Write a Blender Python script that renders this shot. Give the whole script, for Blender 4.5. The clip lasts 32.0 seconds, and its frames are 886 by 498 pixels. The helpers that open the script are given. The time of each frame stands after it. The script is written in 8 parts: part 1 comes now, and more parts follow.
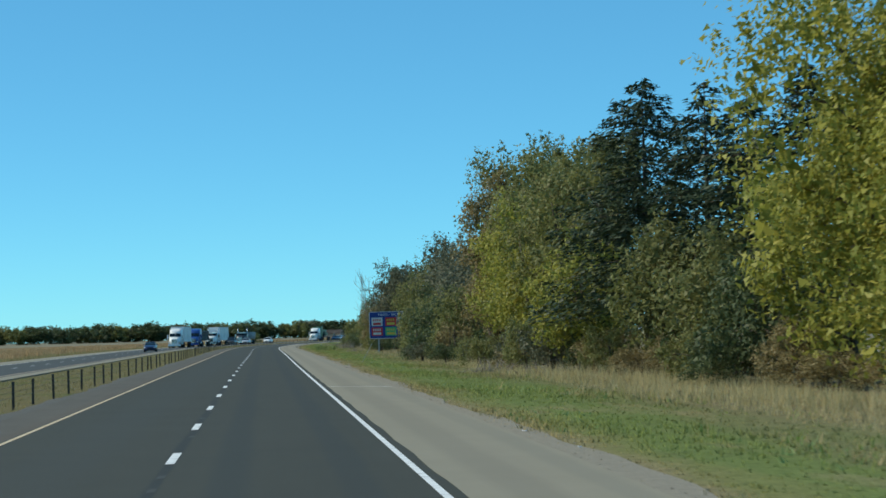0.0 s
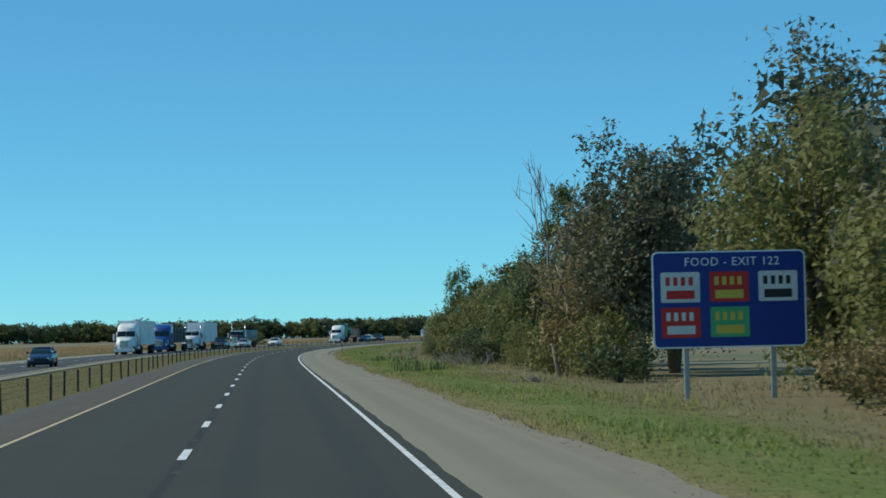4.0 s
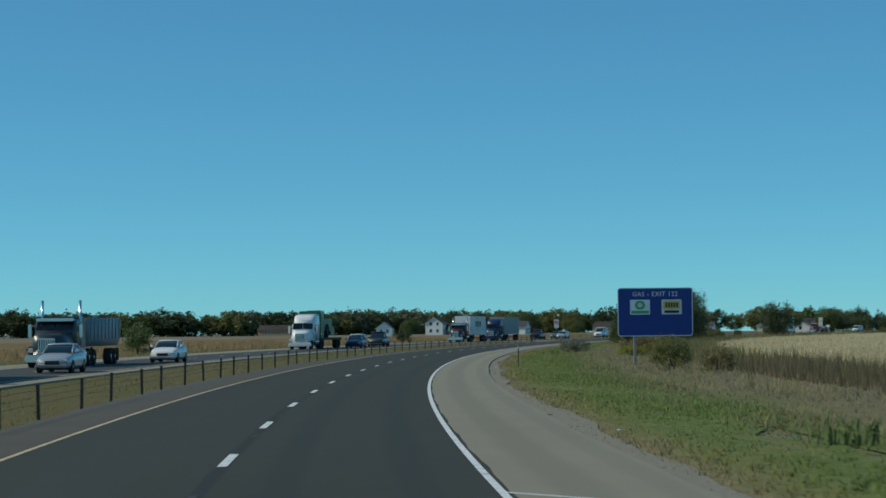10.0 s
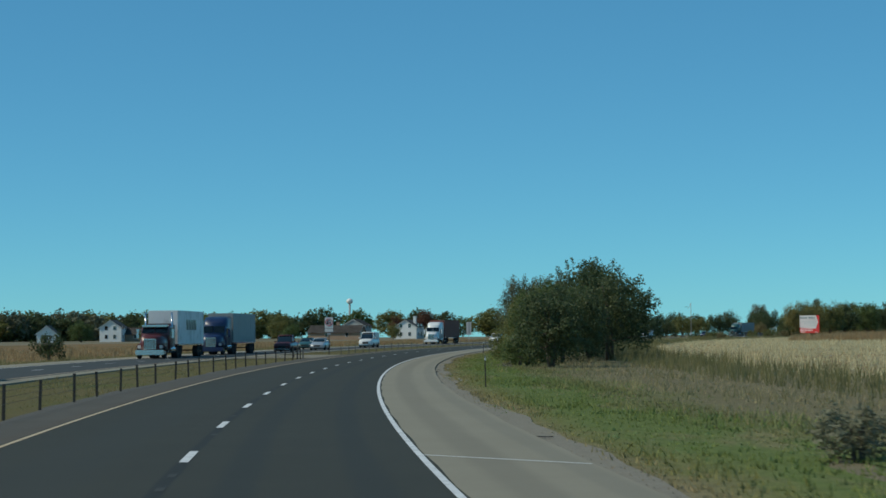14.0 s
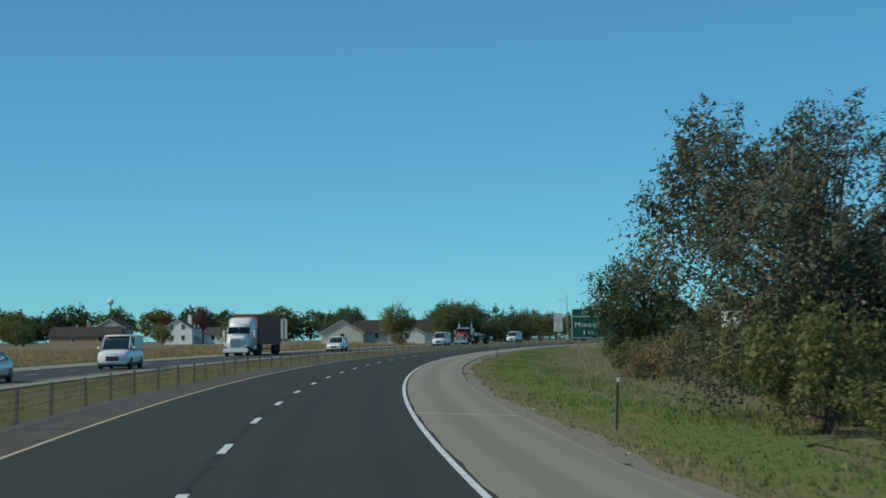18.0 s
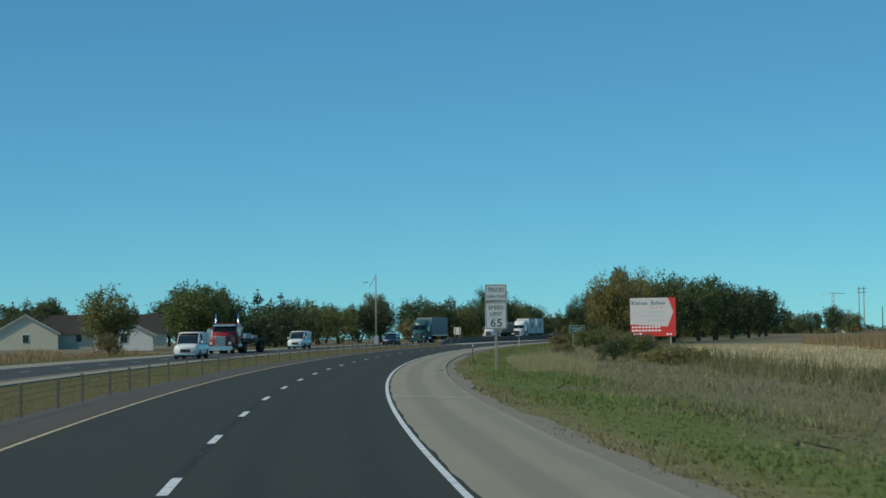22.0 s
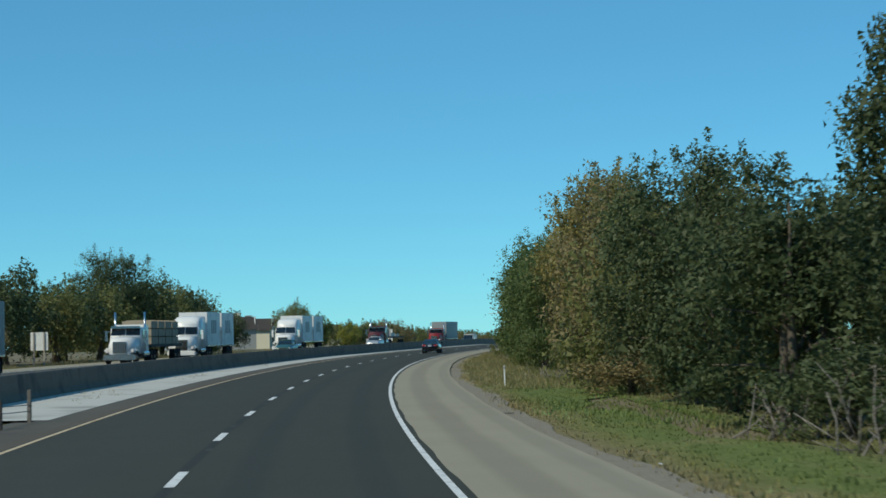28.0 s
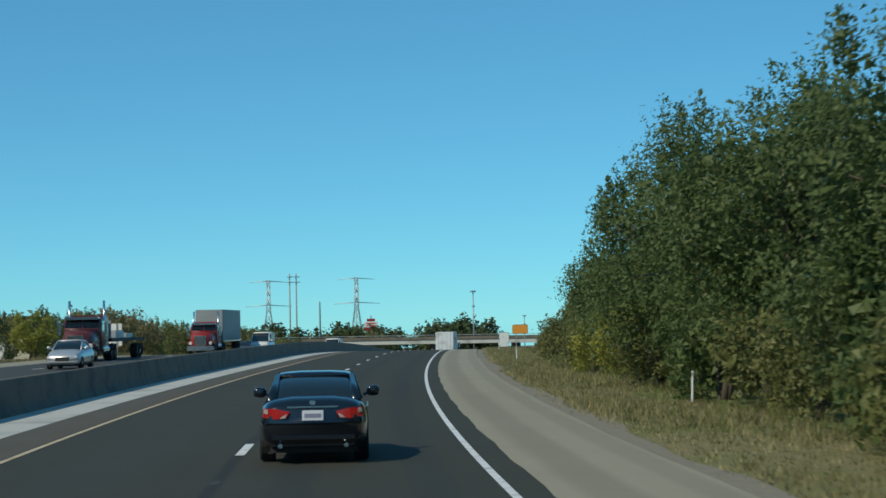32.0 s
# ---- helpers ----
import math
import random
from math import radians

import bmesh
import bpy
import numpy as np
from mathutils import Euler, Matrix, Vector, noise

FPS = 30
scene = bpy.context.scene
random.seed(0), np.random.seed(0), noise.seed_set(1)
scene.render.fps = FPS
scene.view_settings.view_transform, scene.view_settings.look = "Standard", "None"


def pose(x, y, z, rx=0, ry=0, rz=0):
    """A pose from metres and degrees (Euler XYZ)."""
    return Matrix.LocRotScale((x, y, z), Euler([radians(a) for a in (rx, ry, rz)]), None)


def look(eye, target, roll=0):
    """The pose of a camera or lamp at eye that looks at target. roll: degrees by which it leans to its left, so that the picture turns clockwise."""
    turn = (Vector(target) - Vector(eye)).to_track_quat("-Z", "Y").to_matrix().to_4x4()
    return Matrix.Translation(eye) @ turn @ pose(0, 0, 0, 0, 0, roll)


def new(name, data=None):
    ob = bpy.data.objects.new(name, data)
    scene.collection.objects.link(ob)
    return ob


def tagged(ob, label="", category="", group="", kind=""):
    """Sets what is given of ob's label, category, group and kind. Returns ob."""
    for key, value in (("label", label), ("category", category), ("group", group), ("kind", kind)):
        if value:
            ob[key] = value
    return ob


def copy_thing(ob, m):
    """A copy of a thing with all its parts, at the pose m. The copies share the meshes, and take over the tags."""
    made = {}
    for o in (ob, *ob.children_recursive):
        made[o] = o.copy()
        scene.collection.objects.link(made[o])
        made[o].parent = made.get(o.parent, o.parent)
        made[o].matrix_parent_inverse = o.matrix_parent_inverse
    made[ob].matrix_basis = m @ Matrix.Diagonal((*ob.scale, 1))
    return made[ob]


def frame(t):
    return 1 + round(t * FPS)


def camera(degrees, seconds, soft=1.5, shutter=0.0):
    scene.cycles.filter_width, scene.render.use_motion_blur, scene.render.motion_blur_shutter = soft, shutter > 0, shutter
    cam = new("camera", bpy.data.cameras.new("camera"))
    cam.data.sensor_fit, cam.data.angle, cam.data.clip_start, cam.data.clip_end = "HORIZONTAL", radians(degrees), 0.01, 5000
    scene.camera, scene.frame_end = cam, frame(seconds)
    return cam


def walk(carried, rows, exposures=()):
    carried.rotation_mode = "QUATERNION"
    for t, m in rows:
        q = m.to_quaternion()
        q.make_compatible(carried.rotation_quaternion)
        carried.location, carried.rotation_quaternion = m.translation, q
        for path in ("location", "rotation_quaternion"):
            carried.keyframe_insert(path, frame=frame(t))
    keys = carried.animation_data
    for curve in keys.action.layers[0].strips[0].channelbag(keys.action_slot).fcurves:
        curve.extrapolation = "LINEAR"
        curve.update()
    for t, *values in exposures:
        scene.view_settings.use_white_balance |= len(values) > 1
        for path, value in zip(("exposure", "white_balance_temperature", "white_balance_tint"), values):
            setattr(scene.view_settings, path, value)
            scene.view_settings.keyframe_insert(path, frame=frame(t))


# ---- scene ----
FOV = 24.838
EYE_Z = 1.993
# seconds, x, y, heading, tilt, roll
PATH = [
    (0.0, 1.53, 0.00, 5.11, 2.33, -1.44),
    (0.5, 1.56, 18.72, 5.12, 2.39, -1.41),
    (1.0, 1.58, 37.45, 5.11, 2.43, -1.39),
    (1.5, 1.55, 56.17, 5.02, 2.42, -1.37),
    (2.0, 1.50, 74.90, 4.96, 2.40, -1.35),
    (2.5, 1.46, 93.62, 4.96, 2.39, -1.33),
    (3.0, 1.42, 112.33, 4.98, 2.37, -1.30),
    (3.5, 1.38, 131.04, 4.97, 2.35, -1.27),
    (4.0, 1.35, 149.74, 4.97, 2.34, -1.22),
    (4.5, 1.33, 168.42, 4.96, 2.33, -1.17),
    (5.0, 1.32, 187.08, 4.96, 2.33, -1.10),
    (5.5, 1.35, 205.71, 5.08, 2.35, -1.02),
    (6.0, 1.39, 224.31, 5.20, 2.36, -0.94),
    (6.5, 1.45, 242.90, 5.24, 2.29, -0.86),
    (7.0, 1.51, 261.46, 5.27, 2.23, -0.79),
    (7.5, 1.62, 280.01, 5.31, 2.26, -0.72),
    (8.0, 1.75, 298.54, 5.39, 2.30, -0.66),
    (8.5, 1.91, 317.06, 5.47, 2.32, -0.62),
    (9.0, 2.19, 335.60, 5.72, 2.33, -0.58),
    (9.5, 2.64, 354.14, 6.36, 2.31, -0.54),
    (10.0, 3.36, 372.70, 7.30, 2.29, -0.51),
    (10.5, 4.47, 391.24, 8.51, 2.25, -0.49),
    (11.0, 5.95, 409.75, 9.76, 2.22, -0.47),
    (11.5, 7.78, 428.23, 10.94, 2.26, -0.46),
    (12.0, 9.93, 446.68, 12.12, 2.32, -0.45),
    (12.5, 12.39, 465.08, 13.35, 2.33, -0.46),
    (13.0, 15.17, 483.43, 14.51, 2.34, -0.47),
    (13.5, 18.27, 501.74, 15.48, 2.36, -0.49),
    (14.0, 21.68, 519.97, 16.41, 2.37, -0.52),
    (14.5, 25.41, 538.13, 17.50, 2.38, -0.54),
    (15.0, 29.45, 556.21, 18.51, 2.39, -0.57),
    (15.5, 33.75, 574.20, 19.16, 2.40, -0.60),
    (16.0, 38.29, 592.10, 19.68, 2.40, -0.62),
    (16.5, 43.02, 609.95, 20.26, 2.39, -0.63),
    (17.0, 47.99, 627.73, 20.98, 2.38, -0.64),
    (17.5, 53.28, 645.42, 21.98, 2.39, -0.66),
    (18.0, 58.87, 663.01, 23.07, 2.39, -0.67),
    (18.5, 64.79, 680.50, 24.10, 2.38, -0.67),
    (19.0, 71.00, 697.91, 25.10, 2.37, -0.69),
    (19.5, 77.46, 715.24, 26.06, 2.33, -0.70),
    (20.0, 84.23, 732.48, 27.03, 2.31, -0.71),
    (20.5, 91.33, 749.57, 28.08, 2.34, -0.73),
    (21.0, 98.73, 766.52, 29.13, 2.37, -0.75),
    (21.5, 106.42, 783.32, 30.10, 2.35, -0.77),
    (22.0, 114.36, 799.98, 31.02, 2.31, -0.79),
    (22.5, 122.64, 816.74, 31.91, 2.30, -0.81),
    (23.0, 131.17, 833.35, 32.79, 2.30, -0.84),
    (23.5, 139.97, 849.79, 33.69, 2.31, -0.86),
    (24.0, 149.10, 866.36, 34.63, 2.32, -0.88),
    (24.5, 158.61, 882.75, 35.58, 2.29, -0.90),
    (25.0, 168.58, 899.23, 36.54, 2.22, -0.93),
    (25.5, 178.88, 915.65, 37.48, 2.15, -0.96),
    (26.0, 189.49, 931.98, 38.43, 2.08, -0.98),
    (26.5, 200.43, 948.23, 39.40, 2.06, -1.01),
    (27.0, 211.58, 964.23, 40.40, 2.10, -1.03),
    (27.5, 222.72, 979.74, 41.44, 2.23, -1.05),
    (28.0, 234.25, 995.27, 42.56, 2.35, -1.06),
    (28.5, 246.27, 1010.92, 43.68, 2.33, -1.08),
    (29.0, 258.68, 1026.38, 44.79, 2.27, -1.08),
    (29.5, 271.53, 1041.51, 45.78, 2.25, -1.09),
    (30.0, 284.60, 1056.35, 46.64, 2.23, -1.09),
    (30.5, 297.63, 1070.89, 47.46, 2.21, -1.09),
    (31.0, 310.86, 1085.22, 48.27, 2.20, -1.09),
    (31.5, 324.38, 1099.33, 49.08, 2.16, -1.09),
    (32.0, 338.17, 1113.17, 49.91, 2.12, -1.09),
]
# bend of the road, 1/km, at even steps along it
BEND_STEP = 38.0
BEND_START = -38.0
BEND = [-0.002, -0.016, -0.034, 0.006, 0.030, 0.027, -0.050, -0.049, 0.099, 0.409, 0.678, 1.004, 0.933, 0.914, 0.852, 0.887, 0.895, 0.789, 0.880, 0.912, 0.896, 0.857, 0.907, 0.887, 0.881, 0.877, 0.809, 0.833, 0.999, 1.001, 0.795, 0.867, 1.011, 1.021, 0.688, 0.400, 0.263, 0.201, 0.172, 0.159, 0.153, 0.150, 0.148, 0.148, 0.148, 0.147]
LANE_RIGHT, LANE_LEFT, DASH_STEP, DASH_PHASE = 3.742, -3.600, 11.582, 10.370


def view(x, y, heading, tilt, roll):
    """Camera pose from a compass heading (clockwise from +y), tilt and roll in degrees."""
    return pose(x, y, EYE_Z, 90 + tilt, 0, -heading) @ pose(0, 0, 0, 0, 0, roll)


cam = camera(FOV, 32.0, soft=1.6, shutter=0.14)
walk(cam, [(t, view(x, y, a, b, c)) for t, x, y, a, b, c in PATH],
     exposures=[(0.0, -0.02), (1.0, -0.05), (2.0, -0.17), (5.0, -0.25), (6.0, -0.36), (8.0, -0.62), (12.0, -0.62), (17.0, -0.54), (20.0, -0.62), (24.0, -0.64), (27.0, -0.38), (30.5, -0.4), (32.0, -0.46)])

# ---- world and sun ----
SUN_HEADING, SUN_HEIGHT = -86.0, 41.0
world = bpy.data.worlds.new("sky")
scene.world = world
world.use_nodes = True
wn, wl = world.node_tree.nodes, world.node_tree.links
sky = wn.new("ShaderNodeTexSky")
sky.sky_type, sky.sun_disc = "NISHITA", False
sky.sun_elevation, sky.sun_rotation = radians(SUN_HEIGHT), radians(SUN_HEADING)
sky.altitude, sky.air_density, sky.dust_density, sky.ozone_density = 0, 0.6, 0.0, 4.8
wn["Background"].inputs[1].default_value = 0.15
rich = wn.new("ShaderNodeHueSaturation")
rich.inputs["Saturation"].default_value = 0.96
tint = wn.new("ShaderNodeMix")
tint.data_type, tint.blend_type = "RGBA", "MULTIPLY"
tint.inputs[0].default_value, tint.inputs[7].default_value = 1.0, (0.51, 1.05, 0.975, 1)
wl.new(sky.outputs[0], rich.inputs["Color"])
wl.new(rich.outputs[0], tint.inputs[6])
clear_air = wn.new("ShaderNodeMix")
clear_air.data_type = "RGBA"
clear_air.inputs[0].default_value, clear_air.inputs[7].default_value = 0.34, (0.71, 2.97, 5.68, 1)
wl.new(tint.outputs[2], clear_air.inputs[6])
wl.new(clear_air.outputs[2], wn["Background"].inputs[0])
sun = new("sun", bpy.data.lights.new("sun", "SUN"))
sun.data.energy, sun.data.angle, sun.data.color = 4.0, radians(0.55), (1.0, 0.95, 0.76)
_a, _e = radians(SUN_HEADING), radians(SUN_HEIGHT)
sun.matrix_world = look((0, 0, 60), Vector((0, 0, 60)) - Vector((math.sin(_a) * math.cos(_e), math.cos(_a) * math.cos(_e), math.sin(_e))))

# ---- the road's line ----
GRID = 2.0
LINE_S = np.arange(-160.0, 2100.0, GRID)
_k = np.interp(LINE_S, BEND_START + BEND_STEP * np.arange(len(BEND)), np.array(BEND) * 1e-3)
_k[LINE_S < 0] = 0.0
# true metres at each mark of the plan: the marks lie wider apart before the county line
LINE_RUN = LINE_S + np.interp(LINE_S, (900.0, 925.0, 985.0), (0.0, 2.5, 11.58))
LINE_A = np.concatenate([[0], np.cumsum((_k[1:] + _k[:-1]) / 2 * np.diff(LINE_RUN))])
LINE_A -= np.interp(0, LINE_S, LINE_A)
_m = (LINE_A[1:] + LINE_A[:-1]) / 2
LINE_X = np.concatenate([[0], np.cumsum(np.sin(_m) * np.diff(LINE_RUN))])
LINE_Y = np.concatenate([[0], np.cumsum(np.cos(_m) * np.diff(LINE_RUN))])
LINE_X -= np.interp(0, LINE_S, LINE_X)
LINE_Y -= np.interp(0, LINE_S, LINE_Y)


def at(s, l):
    """World x, y and heading (radians, clockwise) at s metres along the road and l to the right of the lane line."""
    a = np.interp(s, LINE_S, LINE_A)
    return (np.interp(s, LINE_S, LINE_X) + l * np.cos(a), np.interp(s, LINE_S, LINE_Y) - l * np.sin(a), a)


CREST = 1325.0
_cx, _cy, _ca = at(CREST, 0)


def land(x, y):
    """Height of the land: flat up to a crest, then falling away into a broad valley."""
    u = (x - _cx) * np.sin(_ca) + (y - _cy) * np.cos(_ca)
    d = np.clip(u / 360.0, 0, 1)
    return -7.0 * (d * d * (3 - 2 * d)) - 0.011 * np.clip(u - 360.0, 0, None)


GROUND_Z = -0.09


# ---- materials ----
def nodes_of(name):
    m = bpy.data.materials.new(name)
    m.use_nodes = True
    return m, m.node_tree.nodes, m.node_tree.links


def link_noise(n, l, vec, scale, detail=4.0, rough=0.6):
    t = n.new("ShaderNodeTexNoise")
    t.inputs["Scale"].default_value, t.inputs["Detail"].default_value, t.inputs["Roughness"].default_value = scale, detail, rough
    l.new(vec, t.inputs["Vector"])
    return t.outputs["Fac"]


def ramp_of(n, l, fac, stops):
    r = n.new("ShaderNodeValToRGB")
    e = r.color_ramp.elements
    while len(e) < len(stops):
        e.new(0.5)
    for k, (p, c) in zip(e, stops):
        k.position, k.color = p, (*c, 1)
    l.new(fac, r.inputs[0])
    return r.outputs[0]


def mixed(n, l, fac, a, b, mode="MIX"):
    m = n.new("ShaderNodeMix")
    m.data_type, m.blend_type = "RGBA", mode
    for v, i in ((fac, 0), (a, 6), (b, 7)):
        if isinstance(v, (int, float)):
            m.inputs[i].default_value = v
        elif isinstance(v, tuple):
            m.inputs[i].default_value = (*v, 1)
        else:
            l.new(v, m.inputs[i])
    return m.outputs[2]


def surface(name, dark, light, scale=3.0, fine=40.0, rough=0.8, bump=0.0, metal=0.0, stain=None, stain_scale=0.3, spec=0.5, coat=0.0, space="Object", stretch=(1, 1, 1)):
    """Two-tone surface with broad and fine variation and, if stain is given, patches of that colour."""
    m, n, l = nodes_of(name)
    b = n["Principled BSDF"]
    tc = n.new("ShaderNodeTexCoord")
    vec = tc.outputs[space]
    if stretch != (1, 1, 1):
        mp = n.new("ShaderNodeMapping")
        mp.inputs["Scale"].default_value = stretch
        l.new(vec, mp.inputs[0])
        vec = mp.outputs[0]
    big, small = link_noise(n, l, vec, scale), link_noise(n, l, vec, fine, 3)
    c = mixed(n, l, big, dark, light)
    c = mixed(n, l, 0.35, c, ramp_of(n, l, small, [(0.3, dark), (0.7, light)]))
    if stain:
        s = link_noise(n, l, vec, stain_scale, 5)
        c = mixed(n, l, ramp_of(n, l, s, [(0.5, (0, 0, 0)), (0.68, (1, 1, 1))]), c, stain)
    l.new(c, b.inputs["Base Color"])
    b.inputs["Roughness"].default_value, b.inputs["Metallic"].default_value = rough, metal
    b.inputs["Specular IOR Level"].default_value, b.inputs["Coat Weight"].default_value = spec, coat
    if bump:
        bp = n.new("ShaderNodeBump")
        bp.inputs["Strength"].default_value, bp.inputs["Distance"].default_value = bump, 0.02
        l.new(small, bp.inputs["Height"])
        l.new(bp.outputs[0], b.inputs["Normal"])
    return m


def foliage(name, stops, glow=0.25, rough=0.55):
    """Leaves whose colour differs from leaf to leaf and from plant to plant, and that let some light through."""
    m, n, l = nodes_of(name)
    b = n["Principled BSDF"]
    geo, oi = n.new("ShaderNodeNewGeometry"), n.new("ShaderNodeObjectInfo")
    add = n.new("ShaderNodeMath")
    add.operation = "MULTIPLY_ADD"
    l.new(geo.outputs["Random Per Island"], add.inputs[0])
    add.inputs[1].default_value = 0.8
    sc = n.new("ShaderNodeMath")
    sc.operation = "MULTIPLY"
    l.new(oi.outputs["Random"], sc.inputs[0])
    sc.inputs[1].default_value = 0.2
    l.new(sc.outputs[0], add.inputs[2])
    tc = n.new("ShaderNodeTexCoord")
    patch = link_noise(n, l, tc.outputs["Object"], 0.45, 3)
    c = ramp_of(n, l, add.outputs[0], stops)
    c = mixed(n, l, ramp_of(n, l, patch, [(0.38, (0, 0, 0)), (0.66, (0.55, 0.55, 0.55))]), c, stops[-1][1])
    l.new(c, b.inputs["Base Color"])
    b.inputs["Roughness"].default_value = rough
    b.inputs["Specular IOR Level"].default_value = 0.3
    tr = n.new("ShaderNodeBsdfTranslucent")
    l.new(c, tr.inputs["Color"])
    mx = n.new("ShaderNodeMixShader")
    mx.inputs[0].default_value = glow
    l.new(b.outputs[0], mx.inputs[1])
    l.new(tr.outputs[0], mx.inputs[2])
    l.new(mx.outputs[0], n["Material Output"].inputs["Surface"])
    return m


def banded(name, dark, light, bands, rough=0.85, spec=0.5, length_tones=None):
    """Paving whose colour runs in lengthwise bands: UV.x is metres across the road, UV.y metres along it."""
    m, n, l = nodes_of(name)
    b = n["Principled BSDF"]
    uv = n.new("ShaderNodeUVMap")
    uv.uv_map = "road"
    mp = n.new("ShaderNodeMapping")
    mp.inputs["Scale"].default_value = (1.2, 0.05, 1)
    l.new(uv.outputs[0], mp.inputs[0])
    streak = link_noise(n, l, mp.outputs[0], 2.0, 5)
    tc = n.new("ShaderNodeTexCoord")
    grit, blot = link_noise(n, l, tc.outputs["Object"], 28.0, 4), link_noise(n, l, tc.outputs["Object"], 0.35, 4)
    sep = n.new("ShaderNodeSeparateXYZ")
    l.new(uv.outputs[0], sep.inputs[0])
    c = mixed(n, l, streak, dark, light)
    c = mixed(n, l, 0.25, c, ramp_of(n, l, grit, [(0.3, dark), (0.7, light)]))
    c = mixed(n, l, 0.3, c, ramp_of(n, l, blot, [(0.35, dark), (0.65, light)]))
    if length_tones:
        # base colour multiplied by factors set along the road: paler or darker lengths
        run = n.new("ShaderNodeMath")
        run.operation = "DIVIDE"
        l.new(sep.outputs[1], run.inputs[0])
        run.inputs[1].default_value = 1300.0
        c = mixed(n, l, 1.0, c, ramp_of(n, l, run.outputs[0], [(s / 1300.0, (f, f, f)) for s, f in length_tones]), "MULTIPLY")
    wob = n.new("ShaderNodeMath")
    wob.operation = "MULTIPLY_ADD"
    l.new(streak, wob.inputs[0])
    wob.inputs[1].default_value = 0.25
    l.new(sep.outputs[0], wob.inputs[2])
    for middle, half, colour, power in bands:
        d = n.new("ShaderNodeMath")
        d.operation = "SUBTRACT"
        l.new(wob.outputs[0], d.inputs[0])
        d.inputs[1].default_value = middle + 0.125
        ab = n.new("ShaderNodeMath")
        ab.operation = "ABSOLUTE"
        l.new(d.outputs[0], ab.inputs[0])
        mr = n.new("ShaderNodeMapRange")
        mr.inputs["From Min"].default_value, mr.inputs["From Max"].default_value = half * 0.5, half
        mr.inputs["To Min"].default_value, mr.inputs["To Max"].default_value = power, 0.0
        l.new(ab.outputs[0], mr.inputs["Value"])
        c = mixed(n, l, mr.outputs[0], c, colour)
    l.new(c, b.inputs["Base Color"])
    b.inputs["Roughness"].default_value, b.inputs["Specular IOR Level"].default_value = rough, spec
    bp = n.new("ShaderNodeBump")
    bp.inputs["Strength"].default_value, bp.inputs["Distance"].default_value = 0.25, 0.01
    l.new(grit, bp.inputs["Height"])
    l.new(bp.outputs[0], b.inputs["Normal"])
    return m


def sward_colour(n, l, uv):
    """Colour of the sward: tan beside the gravel, mown green, then drab weeds, in drifts. UV.x is metres across, UV.y along."""
    def drift(sx, sy, detail=5):
        mp = n.new("ShaderNodeMapping")
        mp.inputs["Scale"].default_value = (sx, sy, 1)
        l.new(uv, mp.inputs[0])
        return link_noise(n, l, mp.outputs[0], 1.0, detail, 0.62)

    def calc(op, a, b, c=None):
        m = n.new("ShaderNodeMath")
        m.operation = op
        for k, v in enumerate((a, b) if c is None else (a, b, c)):
            if isinstance(v, (int, float)):
                m.inputs[k].default_value = v
            else:
                l.new(v, m.inputs[k])
        return m.outputs[0]
    sep = n.new("ShaderNodeSeparateXYZ")
    l.new(uv, sep.inputs[0])
    broad, fine, dry, weed = drift(0.22, 0.05), drift(1.3, 0.5), drift(0.5, 0.11), drift(0.8, 0.3)
    reach = calc("MINIMUM", calc("MAXIMUM", calc("MULTIPLY", calc("SUBTRACT", sep.outputs[0], 6.3), 1.5), 0.8), 8.0)
    across = calc("MULTIPLY_ADD", calc("SUBTRACT", broad, 0.5), reach, sep.outputs[0])
    across = calc("MULTIPLY_ADD", calc("SUBTRACT", fine, 0.5), 1.6, across)
    tone = ramp_of(n, l, calc("DIVIDE", calc("SUBTRACT", across, 6.0), 18.0), [
        (0.02, (0.22, 0.19, 0.125)), (0.05, (0.21, 0.18, 0.095)), (0.09, (0.175, 0.178, 0.068)), (0.145, (0.138, 0.174, 0.057)), (0.23, (0.136, 0.17, 0.056)),
        (0.31, (0.158, 0.16, 0.072)), (0.43, (0.182, 0.158, 0.09)), (0.7, (0.2, 0.17, 0.102))])
    tone = mixed(n, l, ramp_of(n, l, dry, [(0.54, (0, 0, 0)), (0.68, (0.7, 0.7, 0.7))]), tone, (0.24, 0.2, 0.11))
    return mixed(n, l, ramp_of(n, l, weed, [(0.6, (0, 0, 0)), (0.72, (0.6, 0.6, 0.6))]), tone, (0.1, 0.115, 0.045))


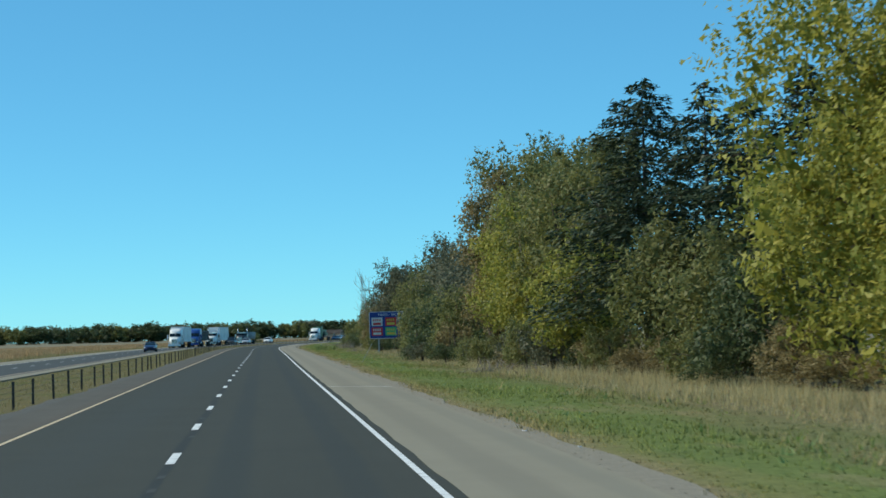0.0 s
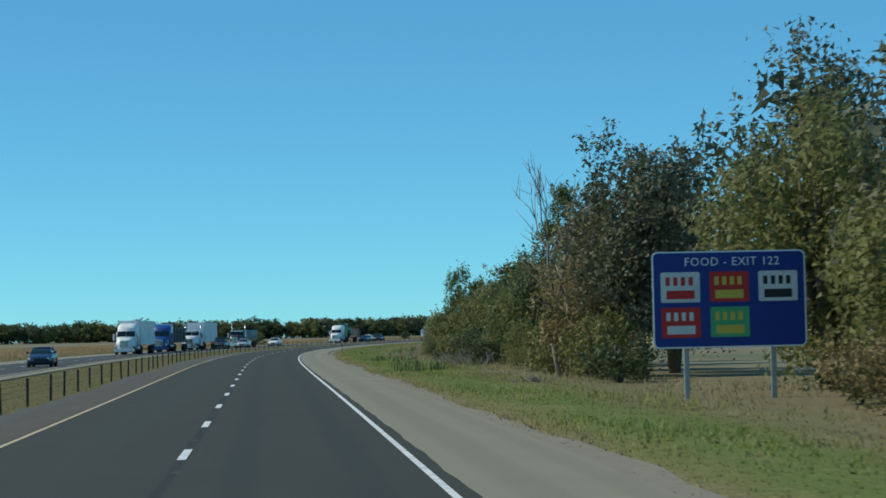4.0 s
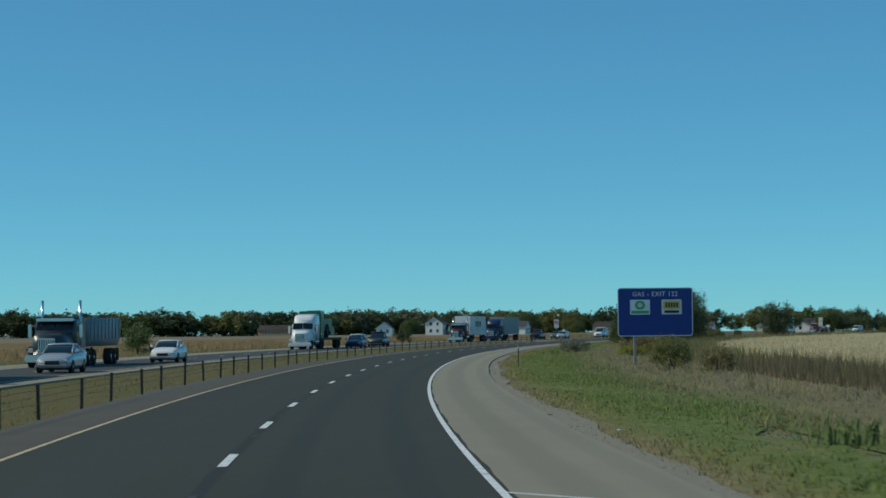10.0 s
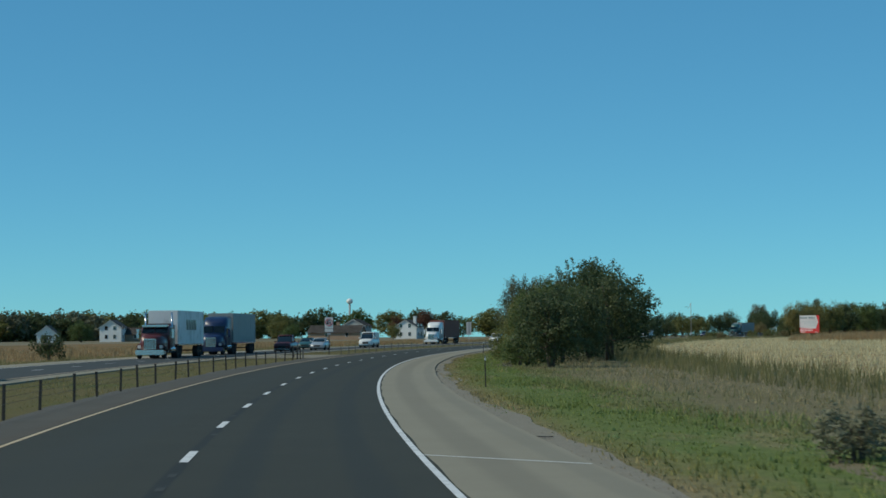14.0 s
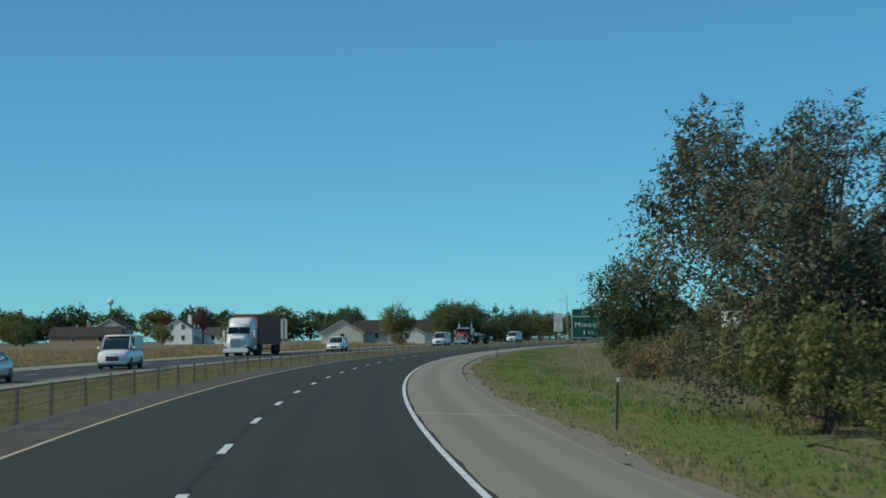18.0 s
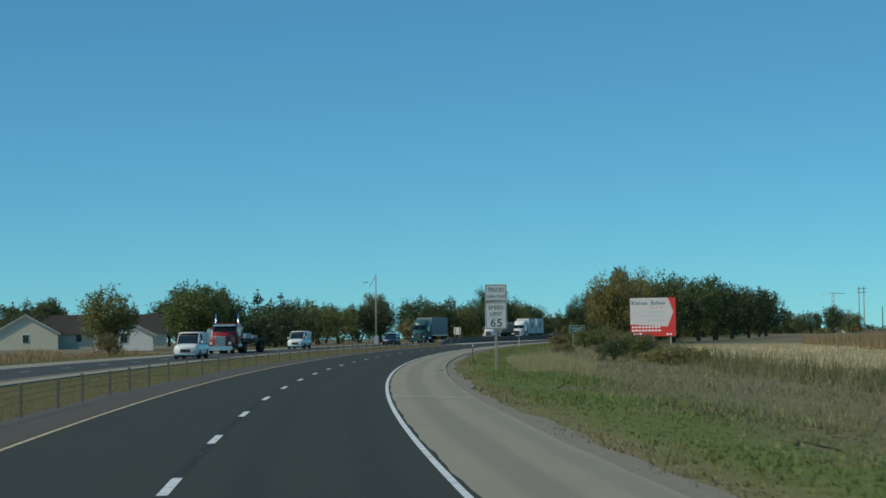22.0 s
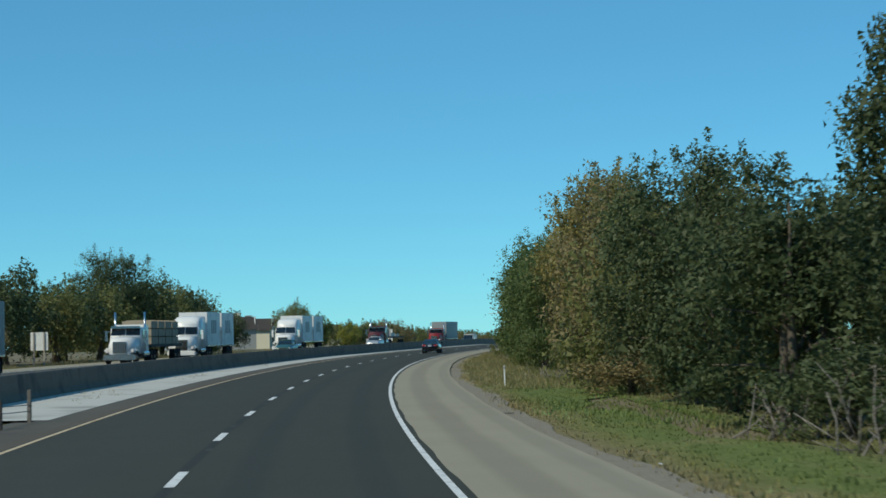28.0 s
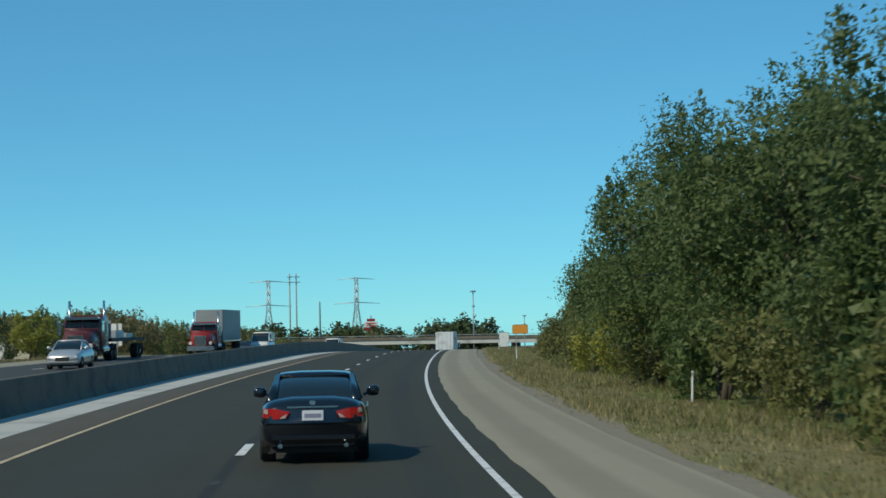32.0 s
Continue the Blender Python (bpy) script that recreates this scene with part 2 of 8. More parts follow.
def sward_surface(name, blade=False):
    """The sward's ground, or the blades that stand in it (brighter singly, as light passes through them)."""
    m, n, l = nodes_of(name)
    b = n["Principled BSDF"]
    uv = n.new("ShaderNodeUVMap")
    uv.uv_map = "road"
    c = sward_colour(n, l, uv.outputs[0])
    b.inputs["Roughness"].default_value, b.inputs["Specular IOR Level"].default_value = 0.95, 0.05
    if blade:
        geo = n.new("ShaderNodeNewGeometry")
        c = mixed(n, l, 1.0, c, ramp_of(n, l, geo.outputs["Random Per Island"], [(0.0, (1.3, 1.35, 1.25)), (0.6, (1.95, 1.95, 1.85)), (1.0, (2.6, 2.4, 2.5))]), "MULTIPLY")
        l.new(c, b.inputs["Base Color"])
        tr = n.new("ShaderNodeBsdfTranslucent")
        l.new(c, tr.inputs["Color"])
        mx = n.new("ShaderNodeMixShader")
        mx.inputs[0].default_value = 0.5
        l.new(b.outputs[0], mx.inputs[1])
        l.new(tr.outputs[0], mx.inputs[2])
        l.new(mx.outputs[0], n["Material Output"].inputs["Surface"])
        return m
    tc = n.new("ShaderNodeTexCoord")
    tuft, crumb = link_noise(n, l, tc.outputs["Object"], 4.5, 6, 0.72), link_noise(n, l, tc.outputs["Object"], 22.0, 4, 0.7)
    c = mixed(n, l, 1.0, c, ramp_of(n, l, tuft, [(0.3, (0.62, 0.64, 0.62)), (0.5, (1, 1, 1)), (0.7, (1.3, 1.26, 1.2))]), "MULTIPLY")
    c = mixed(n, l, 1.0, c, ramp_of(n, l, crumb, [(0.3, (0.7, 0.7, 0.7)), (0.7, (1.25, 1.25, 1.25))]), "MULTIPLY")
    l.new(c, b.inputs["Base Color"])
    bp = n.new("ShaderNodeBump")
    bp.inputs["Strength"].default_value, bp.inputs["Distance"].default_value = 0.5, 0.05
    l.new(tuft, bp.inputs["Height"])
    l.new(bp.outputs[0], b.inputs["Normal"])
    return m


ASPHALT = banded("asphalt", (0.0385, 0.037, 0.026), (0.0545, 0.0525, 0.037),
                 [(0.0, 0.12, (0.024, 0.026, 0.024), 0.7), (1.0, 0.35, (0.031, 0.034, 0.03), 0.5), (2.75, 0.35, (0.031, 0.034, 0.03), 0.5), (-1.8, 0.9, (0.048, 0.051, 0.044), 0.25)], spec=0.3)
SHOULDER = banded("shoulder_asphalt", (0.243, 0.217, 0.16), (0.3, 0.268, 0.2), [(4.75, 0.45, (0.18, 0.162, 0.124), 0.4), (5.9, 0.3, (0.17, 0.162, 0.13), 0.3)], spec=0.2, length_tones=((0, 0.92), (330, 0.92), (480, 1.0), (780, 1.08), (900, 1.16), (1200, 1.16)))
SHOULDER_OLD = banded("old_shoulder", (0.08, 0.071, 0.056), (0.13, 0.116, 0.092), [(-3.9, 0.2, (0.11, 0.085, 0.06), 0.4)], spec=0.2)
FAR_ASPHALT = banded("far_asphalt", (0.05, 0.052, 0.048), (0.075, 0.077, 0.07), [], spec=0.25)
CONCRETE_PALE = surface("pale_concrete", (0.42, 0.41, 0.37), (0.56, 0.55, 0.5), 0.6, 18, 0.9, 0.2, stain=(0.3, 0.29, 0.26))
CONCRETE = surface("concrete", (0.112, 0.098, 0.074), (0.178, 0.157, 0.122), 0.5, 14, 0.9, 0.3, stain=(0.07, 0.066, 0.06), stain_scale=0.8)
GRAVEL = surface("gravel", (0.12, 0.102, 0.075), (0.34, 0.3, 0.225), 6, 25, 0.95, 0.8)
GRAVEL_DARK = surface("dark_gravel", (0.06, 0.054, 0.044), (0.14, 0.128, 0.104), 5, 25, 0.95, 0.8)
WHITE_PAINT = surface("white_road_paint", (0.62, 0.62, 0.6), (0.8, 0.8, 0.78), 2, 30, 0.7, stain=(0.4, 0.4, 0.39), stain_scale=3)
YELLOW_PAINT = surface("yellow_road_paint", (0.52, 0.4, 0.24), (0.64, 0.51, 0.33), 2, 30, 0.7, stain=(0.35, 0.22, 0.1), stain_scale=3)
RUBBER_TAR = surface("black_tar", (0.012, 0.012, 0.011), (0.02, 0.02, 0.018), 3, 30, 0.7)
TAR = surface("joint_filler", (0.58, 0.58, 0.55), (0.74, 0.74, 0.7), 4, 30, 0.9)
SOIL = surface("dry_ground", (0.13, 0.105, 0.06), (0.24, 0.19, 0.1), 0.05, 1.5, 0.95, 0.4, stain=(0.1, 0.11, 0.035), stain_scale=0.02)
SWARD = sward_surface("verge_sward")
MEDIAN = surface("median_grass", (0.108, 0.094, 0.042), (0.17, 0.142, 0.068), 0.3, 9, 0.95, 0.7, stain=(0.1, 0.11, 0.035), stain_scale=0.12, spec=0.05)
DRY_VERGE = surface("dry_verge", (0.165, 0.15, 0.075), (0.26, 0.225, 0.12), 0.5, 8, 0.95, 0.7, stain=(0.13, 0.16, 0.05), stain_scale=0.25, spec=0.05)
STUBBLE = surface("corn_stubble", (0.28, 0.21, 0.11), (0.43, 0.34, 0.19), 0.15, 4, 0.95, 0.9, stain=(0.2, 0.14, 0.07), stain_scale=0.05, spec=0.05)
FIELD = surface("dry_crop", (0.17, 0.11, 0.055), (0.26, 0.175, 0.088), 0.08, 2.5, 0.95, 0.8, stain=(0.16, 0.125, 0.05), stain_scale=0.03, spec=0.05)
STEEL = surface("galvanised_steel", (0.3, 0.31, 0.31), (0.46, 0.47, 0.47), 3, 30, 0.5, metal=0.6)
DULL_YELLOW = surface("faded_yellow_sheet", (0.3, 0.24, 0.07), (0.42, 0.34, 0.12), 3, 30, 0.6)
POST_GREY = surface("grey_weathered_post", (0.11, 0.1, 0.085), (0.2, 0.185, 0.16), 4, 40, 0.8)
POST_DARK = surface("weathered_post", (0.035, 0.03, 0.025), (0.075, 0.065, 0.055), 4, 40, 0.8)
BARK = surface("bark", (0.07, 0.055, 0.04), (0.17, 0.14, 0.11), 2, 14, 0.95, 0.8, stretch=(1, 1, 0.3))
BARK_GREY = surface("grey_bark", (0.17, 0.15, 0.13), (0.3, 0.27, 0.24), 2, 14, 0.95, 0.8, stretch=(1, 1, 0.3))

LEAF = {
    "green": foliage("green_leaves", [(0.0, (0.055, 0.09, 0.025)), (0.5, (0.1, 0.145, 0.042)), (1.0, (0.18, 0.215, 0.08))], 0.42),
    "dark": foliage("dark_leaves", [(0.0, (0.042, 0.062, 0.024)), (0.6, (0.078, 0.105, 0.04)), (1.0, (0.14, 0.165, 0.075))], 0.4),
    "olive": foliage("olive_leaves", [(0.0, (0.11, 0.125, 0.035)), (0.5, (0.18, 0.19, 0.06)), (1.0, (0.27, 0.26, 0.1))], 0.45),
    "yellow": foliage("yellowing_leaves", [(0.0, (0.15, 0.18, 0.03)), (0.5, (0.28, 0.29, 0.055)), (1.0, (0.46, 0.41, 0.09))], 0.45),
    "rust": foliage("rusty_leaves", [(0.0, (0.12, 0.1, 0.045)), (0.5, (0.22, 0.18, 0.075)), (1.0, (0.34, 0.27, 0.13))], 0.38),
    "gold": foliage("golden_leaves", [(0.0, (0.13, 0.12, 0.04)), (0.5, (0.24, 0.21, 0.07)), (1.0, (0.38, 0.32, 0.12))], 0.45),
    "red": foliage("red_leaves", [(0.0, (0.07, 0.028, 0.018)), (0.5, (0.13, 0.045, 0.028)), (1.0, (0.18, 0.09, 0.045))]),
    "pine": foliage("pine_needles", [(0.0, (0.018, 0.034, 0.017)), (0.6, (0.036, 0.056, 0.026)), (1.0, (0.065, 0.085, 0.04))], 0.15),
    "sage": foliage("sage_leaves", [(0.0, (0.06, 0.07, 0.04)), (0.5, (0.11, 0.12, 0.07)), (1.0, (0.18, 0.18, 0.11))], 0.3),
    "pale": foliage("pale_leaves", [(0.0, (0.12, 0.13, 0.08)), (0.5, (0.2, 0.2, 0.12)), (1.0, (0.28, 0.26, 0.17))], 0.3),
}
BLADES = {
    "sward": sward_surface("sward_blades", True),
    "green": foliage("green_grass", [(0.0, (0.180, 0.260, 0.052)), (0.6, (0.281, 0.359, 0.083)), (1.0, (0.409, 0.413, 0.134))], 0.5),
    "brown": foliage("brown_grass", [(0.0, (0.330, 0.246, 0.115)), (0.5, (0.470, 0.361, 0.180)), (1.0, (0.643, 0.508, 0.258))], 0.5),
    "reed": foliage("dark_reeds", [(0.0, (0.14, 0.219, 0.079)), (0.6, (0.228, 0.324, 0.114)), (1.0, (0.35, 0.42, 0.175))], 0.5),
    "dry": foliage("dry_grass", [(0.0, (0.265, 0.226, 0.088)), (0.5, (0.441, 0.369, 0.176)), (1.0, (0.617, 0.512, 0.280))], 0.5),
    "weed": foliage("tall_weeds", [(0.0, (0.137, 0.139, 0.046)), (0.5, (0.219, 0.195, 0.078)), (1.0, (0.319, 0.276, 0.128))], 0.5),
    "umber": foliage("umber_weeds", [(0.0, (0.1, 0.078, 0.045)), (0.5, (0.17, 0.128, 0.075)), (1.0, (0.27, 0.2, 0.115))], 0.4),
    "median": foliage("median_blades", [(0.0, (0.17, 0.16, 0.06)), (0.6, (0.27, 0.23, 0.1)), (1.0, (0.4, 0.325, 0.165))], 0.5),
    "corn": foliage("dry_corn", [(0.0, (0.4, 0.29, 0.14)), (0.5, (0.72, 0.57, 0.32)), (1.0, (0.86, 0.78, 0.48))], 0.5),
    "crop": foliage("brown_crop", [(0.0, (0.23, 0.15, 0.075)), (0.5, (0.37, 0.25, 0.125)), (1.0, (0.53, 0.38, 0.2))], 0.5),
}


# ---- mesh helpers ----
def mesh_from(name, verts, faces, mats, smooth=False, index=None):
    me = bpy.data.meshes.new(name)
    me.from_pydata([tuple(v) for v in verts], [], [tuple(f) for f in faces])
    for m in (mats if isinstance(mats, (list, tuple)) else [mats]):
        me.materials.append(m)
    if index is not None:
        me.polygons.foreach_set("material_index", index)
    if smooth:
        me.polygons.foreach_set("use_smooth", [True] * len(me.polygons))
    me.update()
    return me


def quads_mesh(name, v, mat, per=4, upward=0.0):
    """A mesh of loose polygons: v has shape (count, per, 3)."""
    me = bpy.data.meshes.new(name)
    c = len(v)
    me.vertices.add(c * per)
    me.vertices.foreach_set("co", np.ascontiguousarray(v, dtype=np.float32).ravel())
    me.loops.add(c * per)
    me.loops.foreach_set("vertex_index", np.arange(c * per, dtype=np.int32))
    me.polygons.add(c)
    me.polygons.foreach_set("loop_start", np.arange(0, c * per, per, dtype=np.int32))
    me.materials.append(mat)
    me.update(calc_edges=True)
    if upward:
        # blades take the light of the sward that they stand in
        nrm = np.random.default_rng(c).normal(0, upward, (c * per, 3))
        nrm[:, 2] = 1.0
        nrm /= np.linalg.norm(nrm, axis=1)[:, None]
        me.attributes.new("custom_normal", "FLOAT_VECTOR", "POINT").data.foreach_set("vector", nrm.astype(np.float32).ravel())
    return me


def part(name, bm, material, parent, label=""):
    """Link a bmesh (or a ready mesh) as one mesh object under a thing or a part."""
    if isinstance(bm, bpy.types.Mesh):
        me = bm
    else:
        me = bpy.data.meshes.new(name)
        bm.to_mesh(me)
        bm.free()
    if material is not None and not me.materials:
        me.materials.append(material)
    ob = new(name, me)
    ob.parent = parent
    if label:
        ob["label"] = label
    return ob


def thing(name, label, category, m=None, group="", kind=""):
    ob = new(name)
    ob.empty_display_size = 0.2
    if m is not None:
        ob.matrix_world = m
    return tagged(ob, label, category, group, kind)


def box(bm, x0, x1, y0, y1, z0, z1, bevel=0.0):
    r = bmesh.ops.create_cube(bm, size=1.0)
    bmesh.ops.scale(bm, verts=r["verts"], vec=(x1 - x0, y1 - y0, z1 - z0))
    bmesh.ops.translate(bm, verts=r["verts"], vec=((x0 + x1) / 2, (y0 + y1) / 2, (z0 + z1) / 2))
    if bevel:
        e = list({e for v in r["verts"] for e in v.link_edges})
        bmesh.ops.bevel(bm, geom=e, offset=bevel, segments=2, affect="EDGES")
    return bm


def boxes(*dims, bevel=0.0):
    bm = bmesh.new()
    for d in dims:
        box(bm, *d, bevel=bevel)
    return bm


def tube(points, radii, sides=7):
    """Verts and faces of a tapered tube along points."""
    v, f = [], []
    for i, (p, r) in enumerate(zip(points, radii)):
        p = Vector(p)
        d = (Vector(points[min(i + 1, len(points) - 1)]) - Vector(points[max(i - 1, 0)])).normalized()
        a = d.orthogonal().normalized()
        b = d.cross(a)
        for k in range(sides):
            t = 2 * math.pi * k / sides
            v.append(p + (a * math.cos(t) + b * math.sin(t)) * r)
        if i:
            o = (i - 1) * sides
            for k in range(sides):
                f.append((o + k, o + (k + 1) % sides, o + sides + (k + 1) % sides, o + sides + k))
    f.append(tuple(range(sides - 1, -1, -1)))
    f.append(tuple(len(v) - sides + k for k in range(sides)))
    return v, f


def tubes_mesh(name, runs, mat, sides=7):
    v, f = [], []
    for pts, rad in runs:
        a, b = tube(pts, rad, sides)
        f += [tuple(i + len(v) for i in q) for q in b]
        v += a
    return mesh_from(name, v, f, mat, True)


def rod(bm, p, q, r, sides=8):
    """A straight round bar inside a bmesh."""
    v, f = tube([p, q], [r, r], sides)
    made = [bm.verts.new(x) for x in v]
    for q_ in f:
        bm.faces.new([made[i] for i in q_])
    return bm


def spot(s, l, turn=0.0, z=None):
    """Pose on the land at s, l, facing along the road (local +y ahead), turned by degrees clockwise."""
    x, y, a = at(s, l)
    return Matrix.LocRotScale((x, y, land(x, y) + (GROUND_Z if z is None else z)), Euler((0, 0, -a - radians(turn))), None)


# ---- ground and roads ----
def make_ground():
    inner = np.concatenate([np.linspace(-6000, -900, 12), np.arange(-800, 1900, 25.0), np.linspace(2000, 7500, 14)])
    iny = np.concatenate([np.linspace(-3000, -300, 8), np.arange(-200, 2500, 25.0), np.linspace(2700, 9000, 14)])
    gx, gy = np.meshgrid(inner, iny)
    gz = land(gx, gy) + GROUND_Z - 0.03
    nx, ny = len(inner), len(iny)
    v = np.stack([gx, gy, gz], -1).reshape(-1, 3)
    f = [(j * nx + i, j * nx + i + 1, (j + 1) * nx + i + 1, (j + 1) * nx + i) for j in range(ny - 1) for i in range(nx - 1)]
    ob = new("ground", mesh_from("ground", v, f, SOIL, True))
    tagged(ob, "flat dry autumn farmland with brown and green patches", "ground", kind="structure")


def ribbon(name, l0, l1, s0, s1, z, mat, label="", category="", parent=None, thick=0.0, step=6.0, rag=0.0, cols=1):
    """A strip of the road's surface between two sideways offsets (numbers or functions of s)."""
    s = np.arange(s0, s1 + step * 0.5, step)
    a = np.array([l0(t) if callable(l0) else l0 for t in s], float)
    b = np.array([l1(t) if callable(l1) else l1 for t in s], float)
    if rag:
        rng = np.random.default_rng(len(name) + abs(int(s0)))
        b = b + rag * (np.sin(s * 0.9 + rng.uniform(0, 6)) * 0.5 + np.sin(s * 0.37 + rng.uniform(0, 6)) * 0.7 + np.sin(s * 0.13 + rng.uniform(0, 6)))
    rows = []
    for k in range(cols + 1):
        l = a + (b - a) * k / cols
        x, y, _ = at(s, l)
        rows.append((x, y, land(x, y) + z, l))
    if thick:
        rows = [(rows[0][0], rows[0][1], rows[0][2] - thick, rows[0][3])] + rows + [(rows[-1][0], rows[-1][1], rows[-1][2] - thick, rows[-1][3])]
    n = len(s)
    v = np.concatenate([np.stack(r[:3], -1) for r in rows])
    f = [(k * n + i, (k + 1) * n + i, (k + 1) * n + i + 1, k * n + i + 1) for k in range(len(rows) - 1) for i in range(n - 1)]
    me = mesh_from(name, v, f, mat)
    uv = me.uv_layers.new(name="road")
    flat = np.concatenate([np.stack([r[3], s], -1) for r in rows])
    idx = np.empty(len(me.loops), dtype=np.int32)
    me.loops.foreach_get("vertex_index", idx)
    uv.data.foreach_set("uv", flat[idx].astype(np.float32).ravel())
    ob = new(name, me)
    if parent:
        ob.parent = parent
        if label:
            ob["label"] = label
    else:
        tagged(ob, label, category, kind="structure")
    return ob


S_END = 1900.0
FAR_IN, FAR_MID, FAR_OUT = -13.3, -17.1, -20.9
make_ground()
road = ribbon("road", LANE_LEFT - 0.12, 4.15, -120, S_END, 0.0, ASPHALT, "dark smooth asphalt of a two-lane highway carriageway", "road", thick=0.15, step=4, cols=4)
SEAM = lambda s: float(np.interp(s, (0, 190, 225, 260, 420, 520, 760, 900, 950, 1040, 1105, 1140, 1180, 1225, 1300), (3.9, 3.95, 3.9, 3.86, 3.87, 3.86, 3.84, 3.82, 3.86, 3.88, 3.82, 3.86, 3.98, 4.08, 4.1))) + 0.02 * math.sin(s * 0.8) + 0.015 * math.sin(s * 2.1)
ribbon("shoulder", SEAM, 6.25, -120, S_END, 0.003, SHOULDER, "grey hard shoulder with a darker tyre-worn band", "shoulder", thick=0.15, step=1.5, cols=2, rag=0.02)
ribbon("inner_shoulder", -5.15, LANE_LEFT - 0.12, -120, S_END, -0.004, SHOULDER_OLD, "narrow dark inner shoulder beside the yellow line", "shoulder", thick=0.15, step=4)
ribbon("gravel_edge", 6.25, 6.85, -120, S_END, -0.05, GRAVEL, "loose pale gravel along the shoulder", "gravel", step=1.5, rag=0.14)
ribbon("gravel_edge", -5.15, -5.75, -120, S_END, -0.05, GRAVEL_DARK, "loose grey gravel under the median fence", "gravel", step=1.5, rag=0.12)
ribbon("opposite_road", FAR_OUT - 0.1, FAR_IN + 0.1, -160, S_END, 0.0, FAR_ASPHALT, "weathered asphalt of the opposite carriageway", "road", thick=0.15)
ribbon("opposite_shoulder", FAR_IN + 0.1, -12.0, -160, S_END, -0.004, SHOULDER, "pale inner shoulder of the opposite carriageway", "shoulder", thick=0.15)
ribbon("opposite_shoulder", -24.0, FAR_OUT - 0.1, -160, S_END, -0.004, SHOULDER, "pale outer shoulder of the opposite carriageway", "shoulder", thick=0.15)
ribbon("median", -12.1, -5.5, -160, S_END, GROUND_Z + 0.01, MEDIAN, "dry yellow-green grass of the median", "grass", step=5, cols=3)
ribbon("verge", 6.6, lambda s: float(np.interp(s, (60, 120, 310, 360, 1060, 1090), (13.0, 12.4, 12.0, 10.8, 10.8, 9.6))), -120, S_END, GROUND_Z + 0.012, SWARD, "mown green verge beside the shoulder", "grass", step=3, rag=0.75, cols=3)
ribbon("dry_verge", lambda s: 6.62 + 0.1 * math.sin(s * 0.3), lambda s: min(9.6, 7.0 + (s - 1100) * 0.06), 1100, 1420, GROUND_Z + 0.018, DRY_VERGE, "dry tan grass along the shoulder", "grass", step=3, rag=0.3, cols=2)
ribbon("rough_verge", 10.6, 24.0, -120, S_END, GROUND_Z + 0.004, SWARD, "unmown verge of weeds and dry grass", "grass", step=5, cols=3)
ribbon("stubble_field", 23.5, 150.0, 350, 1045, GROUND_Z + 0.002, STUBBLE, "harvested corn field with straw-coloured stubble", "field", step=12, cols=6)
ribbon("crop_field", lambda s: -26.5 - (7 * math.sin(s / 90)) * 0.15, -135.0, -160, 1020, GROUND_Z + 0.002, FIELD, "dry brown crop field beyond the opposite road", "field", step=12, cols=6)
ribbon("left_verge", -27.5, -23.9, -160, S_END, GROUND_Z + 0.008, MEDIAN, "dry grass strip beside the far shoulder", "grass", step=6)

# painted lines
EDGE = lambda s: float(np.interp(s, (0, 240, 330, 460, 560, 800, 1150, 1180, 1225, 1300), (3.68, 3.66, 3.7, 3.77, 3.75, 3.7, 3.68, 3.64, 3.6, 3.6)))
ribbon("edge_line", lambda s: EDGE(s) - 0.055, lambda s: EDGE(s) + 0.055, -120, S_END, 0.006, WHITE_PAINT, "solid white edge line", parent=road, step=4)
ribbon("yellow_line", LANE_LEFT - 0.055, LANE_LEFT + 0.055, -120, S_END, 0.006, YELLOW_PAINT, "solid yellow edge line", parent=road, step=4)
ribbon("far_edge_line", FAR_OUT + 0.2, FAR_OUT + 0.35, -160, S_END, 0.006, WHITE_PAINT, "solid white edge line", parent=road, step=6)
ribbon("far_yellow_line", FAR_IN - 0.35, FAR_IN - 0.2, -160, S_END, 0.006, YELLOW_PAINT, "solid yellow edge line", parent=road, step=6)
dash_mesh = mesh_from("lane_dash", [(-0.075, -1.5, 0), (0.075, -1.5, 0), (0.075, 1.5, 0), (-0.075, 1.5, 0)], [(0, 1, 2, 3)], WHITE_PAINT)
for i in range(-9, 150):
    for lane, ph in ((0.0, 0.0), (FAR_MID, 4.0)):
        if lane and i % 1 == 0 and i > 130:
            continue
        d = new("lane_dash", dash_mesh)
        d.parent = road
        d.matrix_world = spot(np.interp(DASH_PHASE + ph + i * DASH_STEP, LINE_RUN, LINE_S), lane, 0, 0.007)
joint_mesh = mesh_from("shoulder_joint", [(-1.22, 1.28, 0), (1.18, -1.47, 0), (1.18, -1.31, 0), (-1.22, 1.44, 0)], [(0, 1, 2, 3)], TAR)
for s in (75, 237.8, 396, 553, 719, 878.6, 1030, 1179.4, 1340):
    d = new("shoulder_joint", joint_mesh)
    d.parent = road
    d["label"] = "pale transverse line across the shoulder"
    d.matrix_world = spot(s, 5.0, 0, 0.008)

patch = new("tar_patch", mesh_from("tar_patch", [(-1.05, -0.32, 0), (1.0, -0.36, 0), (1.05, 0.3, 0), (-1.0, 0.36, 0)], [(0, 1, 2, 3)], RUBBER_TAR))
patch.parent = road
patch["label"] = "dark tar patch across the left lane"
patch.matrix_world = spot(1052.5, -2.0, 0, 0.004)

